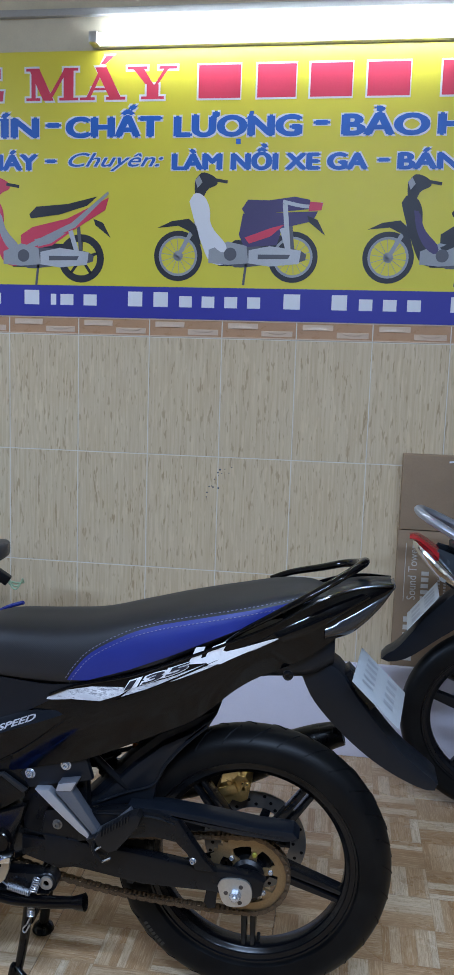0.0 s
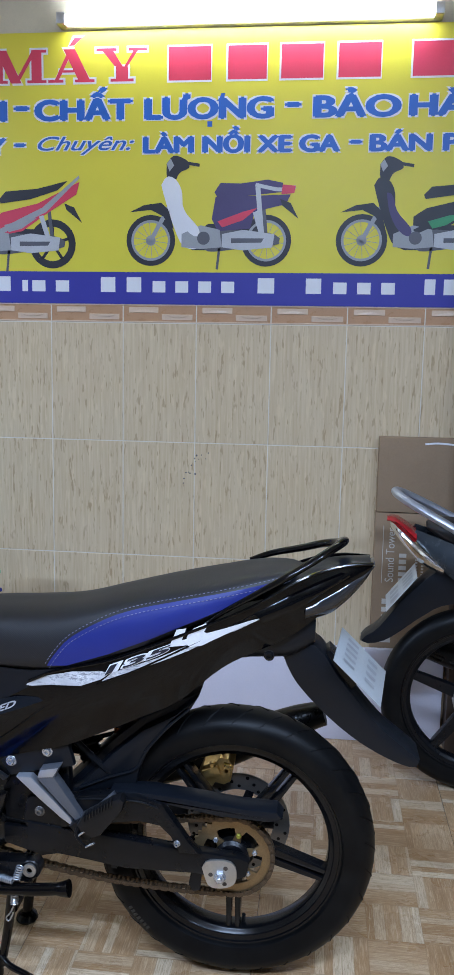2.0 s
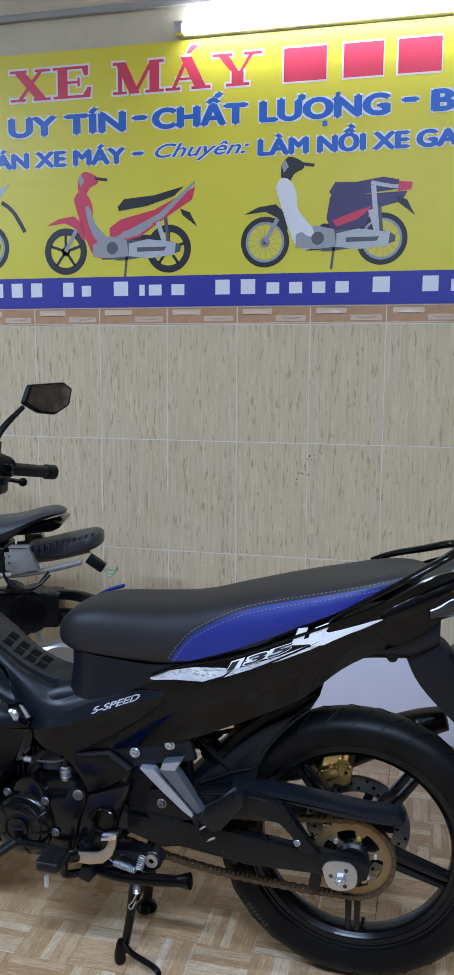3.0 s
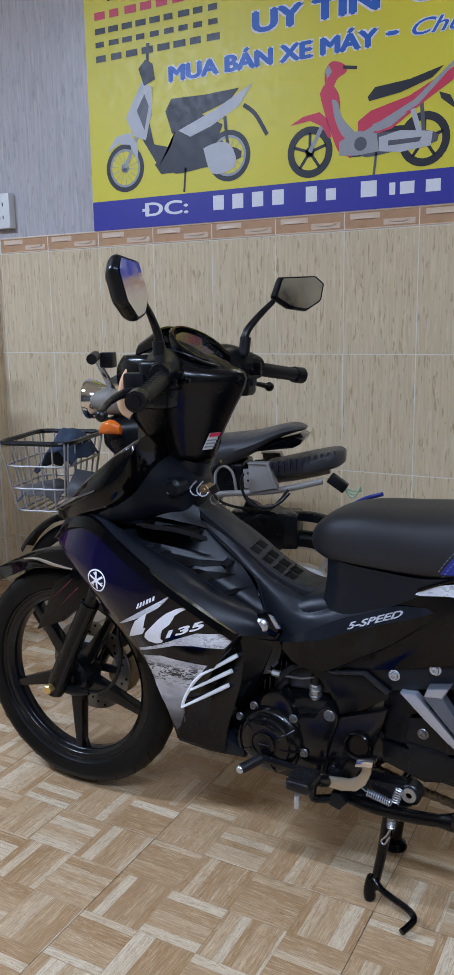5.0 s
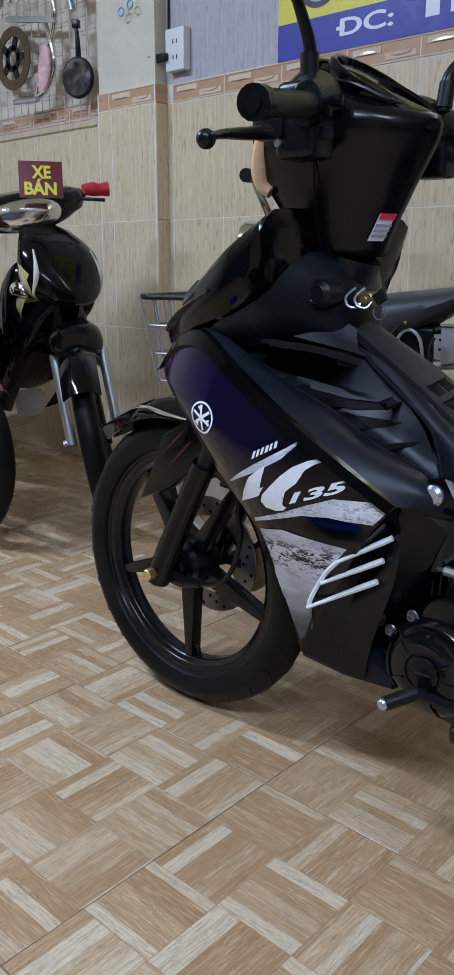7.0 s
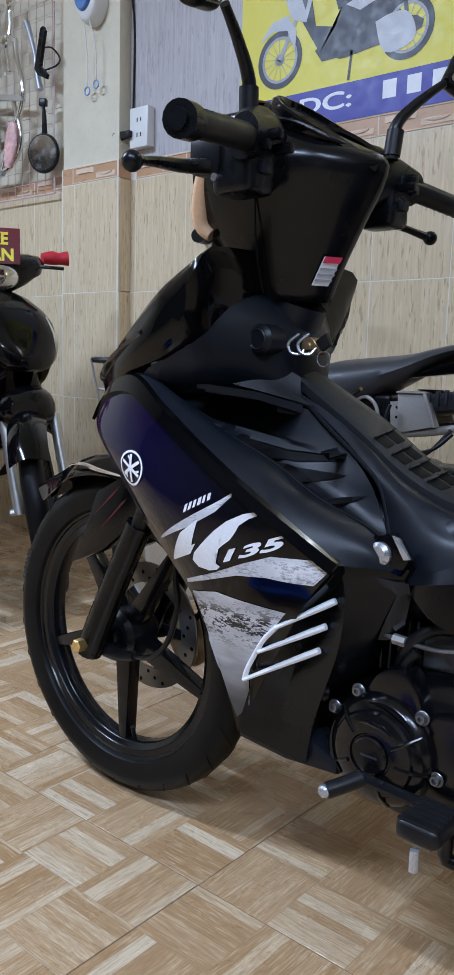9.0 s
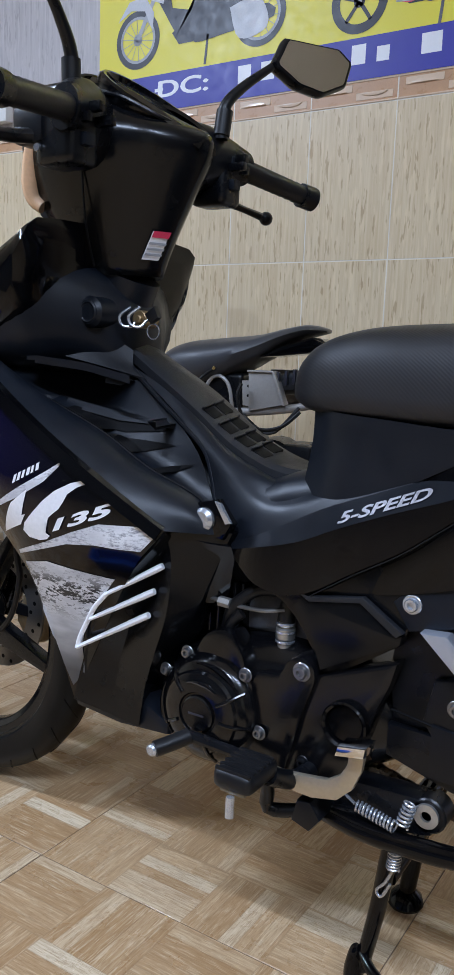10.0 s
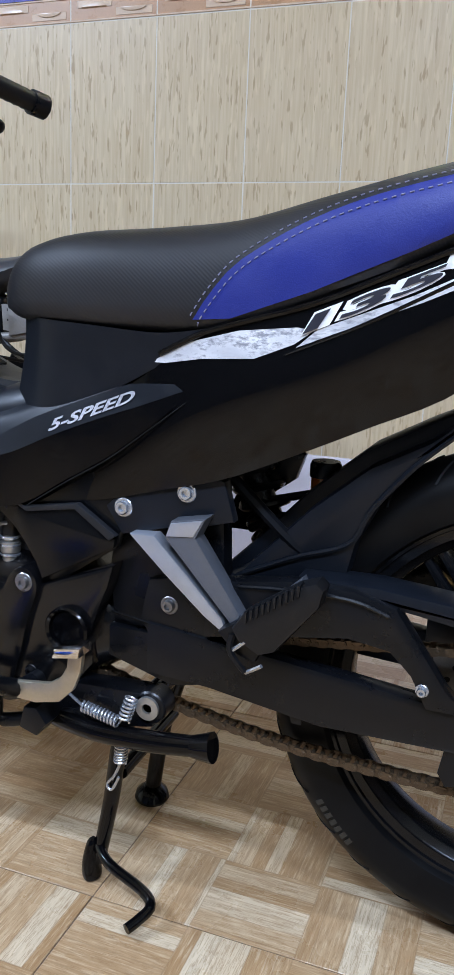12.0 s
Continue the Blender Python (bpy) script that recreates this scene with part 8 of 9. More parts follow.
    part("grab_rail", tube([(0.10, -0.135, 0.735), (-0.02, -0.130, 0.78), (-0.16, -0.105, 0.85), (-0.25, -0.05, 0.895), (-0.25, 0.05, 0.895), (-0.16, 0.105, 0.85), (-0.02, 0.13, 0.78), (0.10, 0.135, 0.735)], 0.017, 12, 60, 0.75), tail_rail, b, "broad grab rail round the tail")
    rows = []
    for i in range(22):
        a = radians(40 + 95 * i / 21)
        rows.append([Vector((F[0] + (0.315 - 0.035 * abs(u) ** 2.2) * math.cos(a), u * 0.058, F[2] + (0.315 - 0.035 * abs(u) ** 2.2) * math.sin(a))) for u in [-1 + j / 4 for j in range(9)]])
    part("front_mudguard", thicken(grid_bm(rows), 0.003), body, b, "gloss front mudguard")
    part("mudguard_apron", loft([ring_x(x, w, z0, z1, 2.4) for x, w, z0, z1 in ((1.08, 0.07, 0.52, 0.66), (1.15, 0.088, 0.52, 0.66), (1.21, 0.075, 0.55, 0.655), (1.25, 0.04, 0.575, 0.63))], 8), body, b)
    part("handlebar_cover", loft([ring_x(x, w, z0, z1, 2.6) for x, w, z0, z1 in ((0.88, 0.07, 0.97, 1.06), (0.93, 0.19, 0.98, 1.075), (0.98, 0.20, 0.965, 1.07), (1.04, 0.15, 0.94, 1.06), (1.08, 0.09, 0.94, 1.03))], 16), body, b, "handlebar cover")
    lamp_ = part("headlight", loft([ring_x(x, w, z0, z1, 2.2) for x, w, z0, z1 in ((1.03, 0.125, 0.945, 1.045), (1.075, 0.115, 0.945, 1.038), (1.105, 0.075, 0.955, 1.022), (1.115, 0.03, 0.97, 1.0))], 12), CHROME, b, "bright headlight with a clear lens")
    part("headlight_lens", loft([ring_x(x, w, z0, z1, 2.2) for x, w, z0, z1 in ((1.06, 0.124, 0.940, 1.044), (1.100, 0.102, 0.946, 1.032), (1.124, 0.05, 0.96, 1.012), (1.128, 0.02, 0.975, 0.995))], 12), CLEAR, lamp_, "clear lens")
    part("steering_stem", tube([(0.98, 0, 0.98), (1.04, 0, 0.80)], 0.035, 14), MATTE, b)
    part("centre_stand", join(tube([(0.36, -0.08, 0.26), (0.32, -0.11, 0.0)], 0.012, 10), tube([(0.36, 0.08, 0.26), (0.32, 0.11, 0.0)], 0.012, 10), tube([(0.36, -0.08, 0.26), (0.36, 0.08, 0.26)], 0.012, 10)), SATIN, b, "black centre stand")
    part("silencer", tube([(0.55, 0.10, 0.25), (0.25, 0.13, 0.28), (0.05, 0.14, 0.33), (-0.18, 0.15, 0.40)], [0.016, 0.02, 0.04, 0.036], 14), SATIN, b)
    part("foot_peg", tube([(0.52, -0.20, 0.27), (0.52, 0.20, 0.27)], 0.014, 10), SOFT_RUBBER, b)
    if steer:
        turn = Matrix.Translation((1.01, 0, 0.90)) @ Matrix.Rotation(radians(steer), 4, Vector((-0.30, 0, 1.0)).normalized()) @ Matrix.Translation((-1.01, 0, -0.90))
        fronts = ("front_wheel", "fork_leg", "fork_tube", "axle_bolt", "grip", "hand_lever", "front_mudguard", "mudguard_apron", "handlebar_cover", "headlight")
        for ob in b.children:
            if ob.name.split(".")[0] in fronts:
                dx = -bars_back if ob.name.startswith(("grip", "hand_lever", "handlebar_cover", "headlight")) else reach
                for piece in (ob, *ob.children):
                    piece.data.transform(Matrix.Translation((dx, 0, 0)) @ turn)
    return b


underbone("motorbike", pose(0.915, 2.64, 0, 0, 0, -4), "grey underbone motorbike with a silver grab rail and black cast wheels", finish("gunmetal_paint", (0.05, 0.06, 0.07), 0.25, 0.3), SOFT_RUBBER, SILVER, ALUMINIUM, ALUMINIUM, SATIN)
bike4 = underbone("motorbike", pose(-3.31, 2.54, 0, 0, 0, -5), "black underbone motorbike with red grips and a for-sale sign", GLOSS, RED_CLOTH, SATIN, ALUMINIUM, ALUMINIUM, SATIN, -36, 0.075, 0.075, 0.085)
for s in (-1, 1):
    pts = [(1.10, 0.83), (1.135, 0.80), (1.10, 0.72), (1.05, 0.65), (1.03, 0.68), (1.06, 0.76)]
    tree4 = bvh_of([o for o in bike4.children if o.name.startswith("nose_cowl")][0])
    part("gold_flash", lay_on(sheet(pts), tree4, 0.002, 0.012, s), finish("gold_print", (0.50, 0.40, 0.18), 0.3), bike4, "gold and white flash on the cowl")
nose4 = bvh_of([o for o in bike4.children if o.name.startswith("nose_cowl")][0])
for s in (-1, 1):
    for ink, pts in ((finish("cream_print", (0.62, 0.58, 0.46), 0.3), [(1.10, 0.10, 0.86), (1.14, 0.11, 0.80), (1.14, 0.13, 0.74), (1.12, 0.14, 0.69)]), (finish("gold_print", (0.50, 0.40, 0.18), 0.3), [(1.09, 0.13, 0.83), (1.12, 0.13, 0.77), (1.12, 0.14, 0.72), (1.10, 0.15, 0.68)])):
        part("flash_line", tube([nose4.find_nearest(Vector((x, s * y, z)))[0] for x, y, z in pts], [0.003, 0.009, 0.009, 0.003], 8, 24), ink, bike4)
for k in range(5):
    part("cowl_louvre", block(1.150 - 0.008 * k, 1.165 - 0.008 * k, -0.095, -0.050, 0.735 + 0.014 * k, 0.740 + 0.014 * k, 0.001), ALUMINIUM, bike4)
sm = pose(-2.235, 2.40, 1.088) @ Matrix.Rotation(radians(55), 4, "Z") @ Matrix.Rotation(radians(-14), 4, "X")
sign = thing("sale_sign", sm, "dark red card sign with yellow lettering on the handlebar", "sign")
part("card", block(-0.068, 0.068, -0.0015, 0.0015, -0.056, 0.060, 0.001), finish("dark_red_card", (0.14, 0.012, 0.02), 0.5), sign)
for w, x, z, wd in (("XE", -0.028, 0.006, 0.060), ("BÁN", -0.052, -0.046, 0.100)):
    b = letters(w, 0.054, width=wd, bold=0.002)
    bmesh.ops.transform(b, matrix=Matrix.Translation((x, -0.0045, z)), verts=b.verts)
    part("letters", b, finish("yellow_ink", (0.75, 0.62, 0.05), 0.5, relief=0), sign, "yellow letters")
underbone("motorbike", pose(-3.42, 2.02, 0, 0, 0, 0), "dark underbone motorbike with red grips and bright fork legs", finish("maroon_paint", (0.10, 0.008, 0.012), 0.2, coat=0.5), RED_CLOTH, SATIN, ALUMINIUM, ALUMINIUM, SATIN)

# ---- small stripped bike with a basket, close to the wall; +x is its heading ----
mini = thing("small_motorbike", pose(-0.74, 2.62, 0, 0, 0, 194), "small stripped motorbike with a saddle, bare tail and front basket", "motorbike")
MR, MF = (0, 0, 0.235), (0.98, 0, 0.235)


def spoked_wheel(name, c, r):
    w = part(name, lathe([(r - 0.055, -0.018), (r - 0.045, -0.022), (r - 0.040, -0.018), (r - 0.040, 0.018), (r - 0.045, 0.022), (r - 0.055, 0.018)], c, 48), ALUMINIUM, mini, "pale alloy wheel rim")
    part("tyre", lathe(tyre_profile(r, 0.06, r - 0.045), c, 56), RUBBER, w)
    part("hub", disc(0.125, -0.03, 0.03, c, 36, edge=0.012), ALUMINIUM, w, "pale hub cover")
    for k in range(6):
        bm = spoke_bm(0.06, r - 0.05, 2 * math.pi * k / 6, 0.010, 0.008, 0.007, False)
        bmesh.ops.transform(bm, matrix=Matrix.Translation(c), verts=bm.verts)
        part("spoke", bm, ALUMINIUM, w)


spoked_wheel("rear_wheel", MR, 0.235)
spoked_wheel("front_wheel", MF, 0.235)
for c, a0, a1, mr in ((MR, 58, 150, 0.297), (MF, 30, 150, 0.272)):
    rows = []
    for i in range(20):
        a = radians(a0 + (a1 - a0) * i / 19)
        rows.append([Vector((c[0] + (mr - 0.02 * abs(u) ** 2) * math.cos(a), u * 0.042, c[2] + (mr - 0.02 * abs(u) ** 2) * math.sin(a))) for u in [-1 + j / 3 for j in range(7)]])
    part("mudguard", thicken(grid_bm(rows), 0.003), SATIN, mini, "black mudguard")
mseat = part("saddle", loft([ring_x(x, w, z0, z1, 2.4) for x, w, z0, z1 in ((0.394, 0.030, 0.680, 0.708), (0.370, 0.072, 0.656, 0.738), (0.315, 0.098, 0.644, 0.760), (0.225, 0.112, 0.668, 0.771), (0.135, 0.112, 0.718, 0.781), (0.075, 0.104, 0.755, 0.796), (0.030, 0.085, 0.776, 0.805), (0.0, 0.060, 0.784, 0.802), (-0.016, 0.030, 0.788, 0.797))], 34), SADDLE, mini, "grey-black padded saddle")
part("saddle_pan", prism([(0.123, 0.728), (0.070, 0.757), (0.004, 0.776), (-0.018, 0.766), (-0.010, 0.752), (0.012, 0.741), (0.065, 0.735)], -0.088, 0.088, 0.005), GLOSS, mseat, "black plastic pan under the saddle")
part("saddle_stud", disc(0.004, 0.108, 0.112, (0.225, 0, 0.700), 10), GOLD, mseat)
part("tail_tray", loft([ring_x(x, w, z0, z1, 3.5) for x, w, z0, z1 in ((0.10, 0.075, 0.640, 0.688), (0.05, 0.085, 0.645, 0.698), (-0.04, 0.100, 0.660, 0.718), (-0.11, 0.075, 0.676, 0.732), (-0.135, 0.03, 0.690, 0.728))], 18), SADDLE, mini, "dark grey ribbed tail tray")
for k in range(3, 14):
    x = 0.13 - 0.0185 * k
    part("tray_rib", block(x - 0.003, x + 0.003, 0.090 - 0.0012 * k * k * 0.3, 0.104 - 0.002 * max(0, k - 7) ** 1.6, 0.655 + 0.0032 * k, 0.687 + 0.0035 * k, 0.001), DARK_INK, mini)
for s in (-1, 1):
    part("frame_rail", tube([(0.30, s * 0.090, 0.590), (0.192, s * 0.092, 0.600), (0.142, s * 0.094, 0.604), (0.083, s * 0.094, 0.610), (0.015, s * 0.092, 0.622), (-0.078, s * 0.086, 0.645)], 0.0095, 12), PALE_PAINT, mini, "pale grey painted frame rail")
    gusset = part("frame_gusset", prism([(0.138, 0.606), (0.141, 0.695), (0.085, 0.697), (0.058, 0.624)], s * 0.094, s * 0.112, 0.003), PALE_PAINT, mini, "pale grey painted gusset plate")
    part("gusset_flange", prism([(0.086, 0.698), (0.080, 0.698), (0.052, 0.624), (0.058, 0.622)], s * 0.080, s * 0.118, 0.002), PALE_PAINT, gusset)
    part("gusset_top", block(0.084, 0.143, min(s * 0.08, s * 0.118), max(s * 0.08, s * 0.118), 0.695, 0.699, 0.0015), PALE_PAINT, gusset)
    part("drilled_plate", prism([(0.163, 0.674), (0.128, 0.677), (0.126, 0.612), (0.160, 0.618)], s * 0.078, s * 0.088, 0.002), PALE_PAINT, mini, "pale drilled frame plate")
    for z in (0.640, 0.662):
        part("drill_hole", disc(0.004, s * 0.0885, s * 0.086, (0.147, 0, z), 10), RECESS_DARK, mini)
    part("arch_stay", tube([(0.249, s * 0.088, 0.600), (0.249, s * 0.088, 0.655), (0.232, s * 0.088, 0.680), (0.212, s * 0.088, 0.680), (0.193, s * 0.088, 0.657), (0.184, s * 0.088, 0.605)], 0.0045, 8, 24), PALE_PAINT, mini, "pale arched stay")
    part("frame_plate", prism([(0.36, 0.62), (0.20, 0.60), (0.26, 0.56), (0.34, 0.50), (0.40, 0.52)], s * 0.05, s * 0.075, 0.003), PALE_PAINT, mini)
    part("shock_absorber", spring((0.30, s * 0.09, 0.54), (0.20, s * 0.09, 0.38), 0.020, 8, 0.004), STEEL, mini, "coil shock absorber")
    part("fork_leg", tube([(0.98, s * 0.06, 0.235), (0.86, s * 0.06, 0.62)], 0.016, 12), SATIN, mini)
    part("handlebar", tube([(0.80, s * 0.03, 0.90), (0.80, s * 0.12, 0.98), (0.775, s * 0.22, 1.02), (0.755, s * 0.27, 1.02)], 0.011, 10), CHROME, mini, "chrome handlebar")
    part("grip", tube([(0.765, s * 0.245, 1.021), (0.745, s * 0.32, 1.015)], 0.015, 12), SOFT_RUBBER, mini)
    part("lever_clamp", block(0.725, 0.765, s * 0.20 - 0.02, s * 0.20 + 0.02, 0.985, 1.03, 0.006), SATIN, mini)
    part("front_signal", loft([ring_x(x, 0.022 * k, 0.775, 0.775 + 0.042 * k + 0.004, 2.2, oy=s * 0.10) for x, k in ((0.80, 0.6), (0.83, 1.0), (0.86, 0.7), (0.87, 0.2))], 8), ORANGE, mini, "orange turn signal")
# Dark block added to fill the space behind the arched stays.
part("battery_box", block(0.165, 0.270, -0.075, 0.075, 0.585, 0.690, 0.012, 3), SATIN, mini, "black block added to fill the gap between the stays")
part("electric_motor", join(disc(0.07, -0.06, 0.06, (0.10, 0, 0.47), 20, edge=0.01), block(0.0, 0.22, -0.06, 0.06, 0.42, 0.53, 0.015), disc(0.05, -0.08, 0.05, (0.20, 0, 0.45), 18, edge=0.01)), SATIN, mini, "dark motor and wiring under the saddle")
for k, pts in enumerate(([(0.20, 0.08, 0.72), (0.26, 0.13, 0.66), (0.22, 0.13, 0.58), (0.10, 0.10, 0.55)], [(0.16, 0.10, 0.60), (0.08, 0.13, 0.56), (0.02, 0.11, 0.62)], [(0.30, 0.08, 0.70), (0.34, 0.12, 0.63), (0.28, 0.12, 0.55)], [(0.152, 0.125, 0.669), (0.159, 0.13, 0.636), (0.140, 0.13, 0.586), (0.100, 0.13, 0.568), (0.052, 0.13, 0.578), (0.015, 0.12, 0.612)])):
    part("loose_wire", tube(pts, 0.0042, 7), SOFT_RUBBER, mini)
part("tail_plug", block(-0.245, -0.185, 0.045, 0.075, 0.62, 0.652, 0.005), SOFT_RUBBER, mini, "black wiring plug hanging from the tail").data.transform(Matrix.Translation((-0.215, 0, 0.636)) @ Matrix.Rotation(radians(-35), 4, "Y") @ Matrix.Translation((0.215, 0, -0.636)))
part("plug_wire", join(*[tube([(-0.235, 0.06, 0.62), (-0.262, 0.055 + 0.01 * k, 0.612 - 0.008 * k), (-0.285, 0.05 + 0.015 * k, 0.612 + 0.01 * k)], 0.003, 6) for k in range(3)]), finish("pale_green_wire", (0.35, 0.48, 0.30), 0.5), mini, "pale green wires")
part("main_frame", join(tube([(0.40, 0, 0.55), (0.52, 0, 0.36), (0.70, 0, 0.42), (0.83, 0, 0.72)], 0.030, 14), tube([(0.86, 0, 0.62), (0.79, 0, 0.95)], 0.022, 14)), SATIN, mini)
part("head_cover", loft([ring_x(x, w, z0, z1, 2.6) for x, w, z0, z1 in ((0.76, 0.045, 0.85, 0.92), (0.80, 0.075, 0.825, 0.925), (0.86, 0.085, 0.825, 0.92), (0.91, 0.07, 0.845, 0.90))], 14), finish("grimy_pale_plastic", (0.24, 0.22, 0.19), 0.5, var=0.35, fine=60, dust=0.4), mini, "grimy pale headlamp bracket")
part("headlamp", lathe([(0, 0.0), (0.045, 0.0), (0.062, 0.03), (0.066, 0.06), (0.064, 0.066), (0.0, 0.072)], (0.88, 0, 0.875), 28, False, "x"), CHROME, mini, "chrome headlamp")
part("bracket_plate", prism([(0.74, 0.94), (0.80, 0.965), (0.84, 0.945), (0.82, 0.91), (0.76, 0.91)], 0.05, 0.075, 0.004), CHROME, mini, "chrome handlebar clamp")
part("lower_cowl", loft([ring_x(x, w, z0, z1, 3) for x, w, z0, z1 in ((0.76, 0.06, 0.66, 0.83), (0.82, 0.085, 0.68, 0.83), (0.87, 0.07, 0.72, 0.82))], 10), SATIN, mini)

for o in mini.children:
    if o.name.split(".")[0] in ("front_wheel", "fork_leg", "handlebar", "grip", "lever_clamp", "front_signal", "head_cover", "headlamp", "lower_cowl", "main_frame", "bracket_plate") or (o.name.startswith("mudguard") and o.data.vertices[0].co.x > 0.6):
        o.location.x -= 0.21 if o.name.startswith(("handlebar", "grip", "lever_clamp")) else 0.255
    if o.name.startswith(("tail_plug", "plug_wire")):
        o.location.x += 0.095

basket = thing("wire_basket", pose(-1.540, 2.420, 0.522, 0, 0, 194), "grey wire basket on the front of the small motorbike", "basket")


def basket_ring(z, hx, hy):
    c = [(-hx, -hy, z), (hx, -hy, z), (hx, hy, z), (-hx, hy, z)]
    out = []
    for i in range(4):
        a, b = Vector(c[i]), Vector(c[(i + 1) % 4])
        out += [a.lerp(b, 0.12), a.lerp(b, 0.5), a.lerp(b, 0.88)]
    return [tuple(p) for p in out] + [tuple(out[0])]


part("rim", tube(basket_ring(0.225, 0.118, 0.148), 0.008, 8, 80), SATIN, basket, "dark coated rim")
for z, hx, hy in ((0.150, 0.108, 0.136), (0.075, 0.098, 0.122), (0.0, 0.088, 0.108)):
    part("hoop", tube(basket_ring(z, hx, hy), 0.0035, 6, 60), WIRE, basket)
for k in range(6):
    u = -1 + 2 * k / 5
    for s in (-1, 1):
        part("wire", tube([(u * 0.110, s * 0.147, 0.225), (u * 0.083, s * 0.108, 0.0)], 0.003, 6), WIRE, basket)
        part("wire", tube([(s * 0.117, u * 0.136, 0.225), (s * 0.088, u * 0.100, 0.0)], 0.003, 6), WIRE, basket)
    part("wire", tube([(u * 0.083, -0.108, 0.0), (u * 0.083, 0.108, 0.0)], 0.003, 6), WIRE, basket)
rng = random.Random(4)
cloth_rows = []
for i in range(15):
    u = -1 + i / 7
    cloth_rows.append([Vector((-0.02 + 0.11 * u * (1 - 0.3 * abs(v)) , 0.13 * v, 0.13 + 0.13 * max(0, 1 - (u + 0.2) ** 2) * (1 - 0.5 * v * v) + 0.025 * noise.noise(Vector((u * 2.2, v * 2.2, 3))) )) for v in [-1 + j / 7 for j in range(15)]])
solid("denim_cloth", thicken(grid_bm(cloth_rows), 0.006), DENIM, "crumpled dark blue denim cloth in the wire basket", "cloth", m=pose(-1.510, 2.428, 0.532, 0, 0, 194) @ Matrix.Diagonal((0.85, 0.85, 0.95, 1)), sharp=80)
sock_rows = []
for i in range(12):
    u = -1 + i / 5.5
    sock_rows.append([Vector((0.075 * u, 0.10 * v, 0.05 + 0.07 * math.sqrt(max(0, 1 - 0.9 * (u * u + v * v) / 2)) + 0.02 * noise.noise(Vector((u * 3, v * 3, 8))))) for v in [-1 + j / 5.5 for j in range(12)]])
solid("grey_rag", thicken(grid_bm(sock_rows), 0.006), finish("grey_cloth", (0.13, 0.12, 0.12), 0.9, var=0.4, fine=300, relief=0.5), "crumpled grey rag at the bottom of the basket", "rag", m=pose(-1.560, 2.411, 0.477, 0, 0, 194), sharp=80)
# ---- against the wall: carton, foam board, steel door; blue tray on the floor ----
carton = thing("cardboard_box", pose(0.745, 2.965, 0), "tall brown cardboard carton standing against the tiled wall", "box")
part("carton_body", block(-0.128, 0.128, -0.022, 0.030, 0.0, 0.788, 0.003), CARDBOARD, carton)
part("carton_flap", block(-0.126, 0.124, -0.024, 0.026, 0.791, 1.038, 0.003), CARDBOARD, carton)


def on_carton(bm, material, name, label=""):
    bmesh.ops.transform(bm, matrix=Matrix.Translation((0, -0.0235, 0)), verts=bm.verts)
    return part(name, bm, material, carton, label)


PRINT = finish("white_print", (0.62, 0.58, 0.52), 0.7, relief=0)
tx = letters("Sound Tower", 0.040, width=0.185)
bmesh.ops.transform(tx, matrix=Matrix.Translation((-0.062, 0, 0.555)) @ Matrix.Rotation(radians(-90), 4, "Y"), verts=tx.verts)
on_carton(tx, PRINT, "lettering", "white upright lettering")
for x, z, l, n in ((-0.022, 0.555, 0.105, 5), (0.015, 0.56, 0.09, 9), (0.035, 0.56, 0.07, 7)):
    bb = bars(0, 0, l, 0.024 if n == 5 else 0.008, n, 0.3, n)
    bmesh.ops.transform(bb, matrix=Matrix.Translation((x, 0, z)) @ Matrix.Rotation(radians(-90), 4, "Y"), verts=bb.verts)
    on_carton(bb, PRINT, "print_bar")
bb = bars(0, 0, 0.16, 0.034, 6, 0.2, 4)
bmesh.ops.transform(bb, matrix=Matrix.Translation((-0.062, 0, 0.345)) @ Matrix.Rotation(radians(-90), 4, "Y"), verts=bb.verts)
on_carton(bb, PRINT, "maker_bar")
on_carton(strip([(-0.10, 0.55), (-0.10, 0.745)], 0.002), PRINT, "print_line")
part("tape_edge", strip([(0.02, 1.018), (0.06, 1.022), (0.122, 1.018)], 0.006), STICKER, carton).data.transform(Matrix.Translation((0, -0.0255, 0)))
solid("foam_board", block(-0.48, 0.86, 2.915, 2.935, 0.0, 0.328, 0.003), LILAC, "long pale lilac foam board standing along the wall's foot", "board")

door_1 = thing("door_1", pose(0.87, 2.90, 0), "dark brown painted steel folding door at the wall's end", "door", kind="structure")
part("jamb", block(0.0, 0.045, -0.03, 0.10, 0, TOP - 0.002, 0.004), BROWN_STEEL, door_1, "dark brown door jamb")
for k in range(5):
    part("door_leaf", block(0.047 + 0.15 * k, 0.193 + 0.15 * k, 0.005 + 0.012 * (k % 2), 0.035 + 0.012 * (k % 2), 0.01, TOP - 0.003, 0.006), BROWN_STEEL, door_1)
lockbox = part("lock_box", block(0.034, 0.13, -0.045, 0.005, 0.885, 1.12, 0.006), BROWN_STEEL, door_1, "brown steel lock case")
part("lock_slot", block(0.075, 0.092, -0.047, -0.044, 0.985, 1.03, 0.002), DARK_INK, lockbox)

tray = thing("plastic_tray", pose(-0.623, 0.947, 0), "blue plastic tray lying on the floor tiles", "tray")


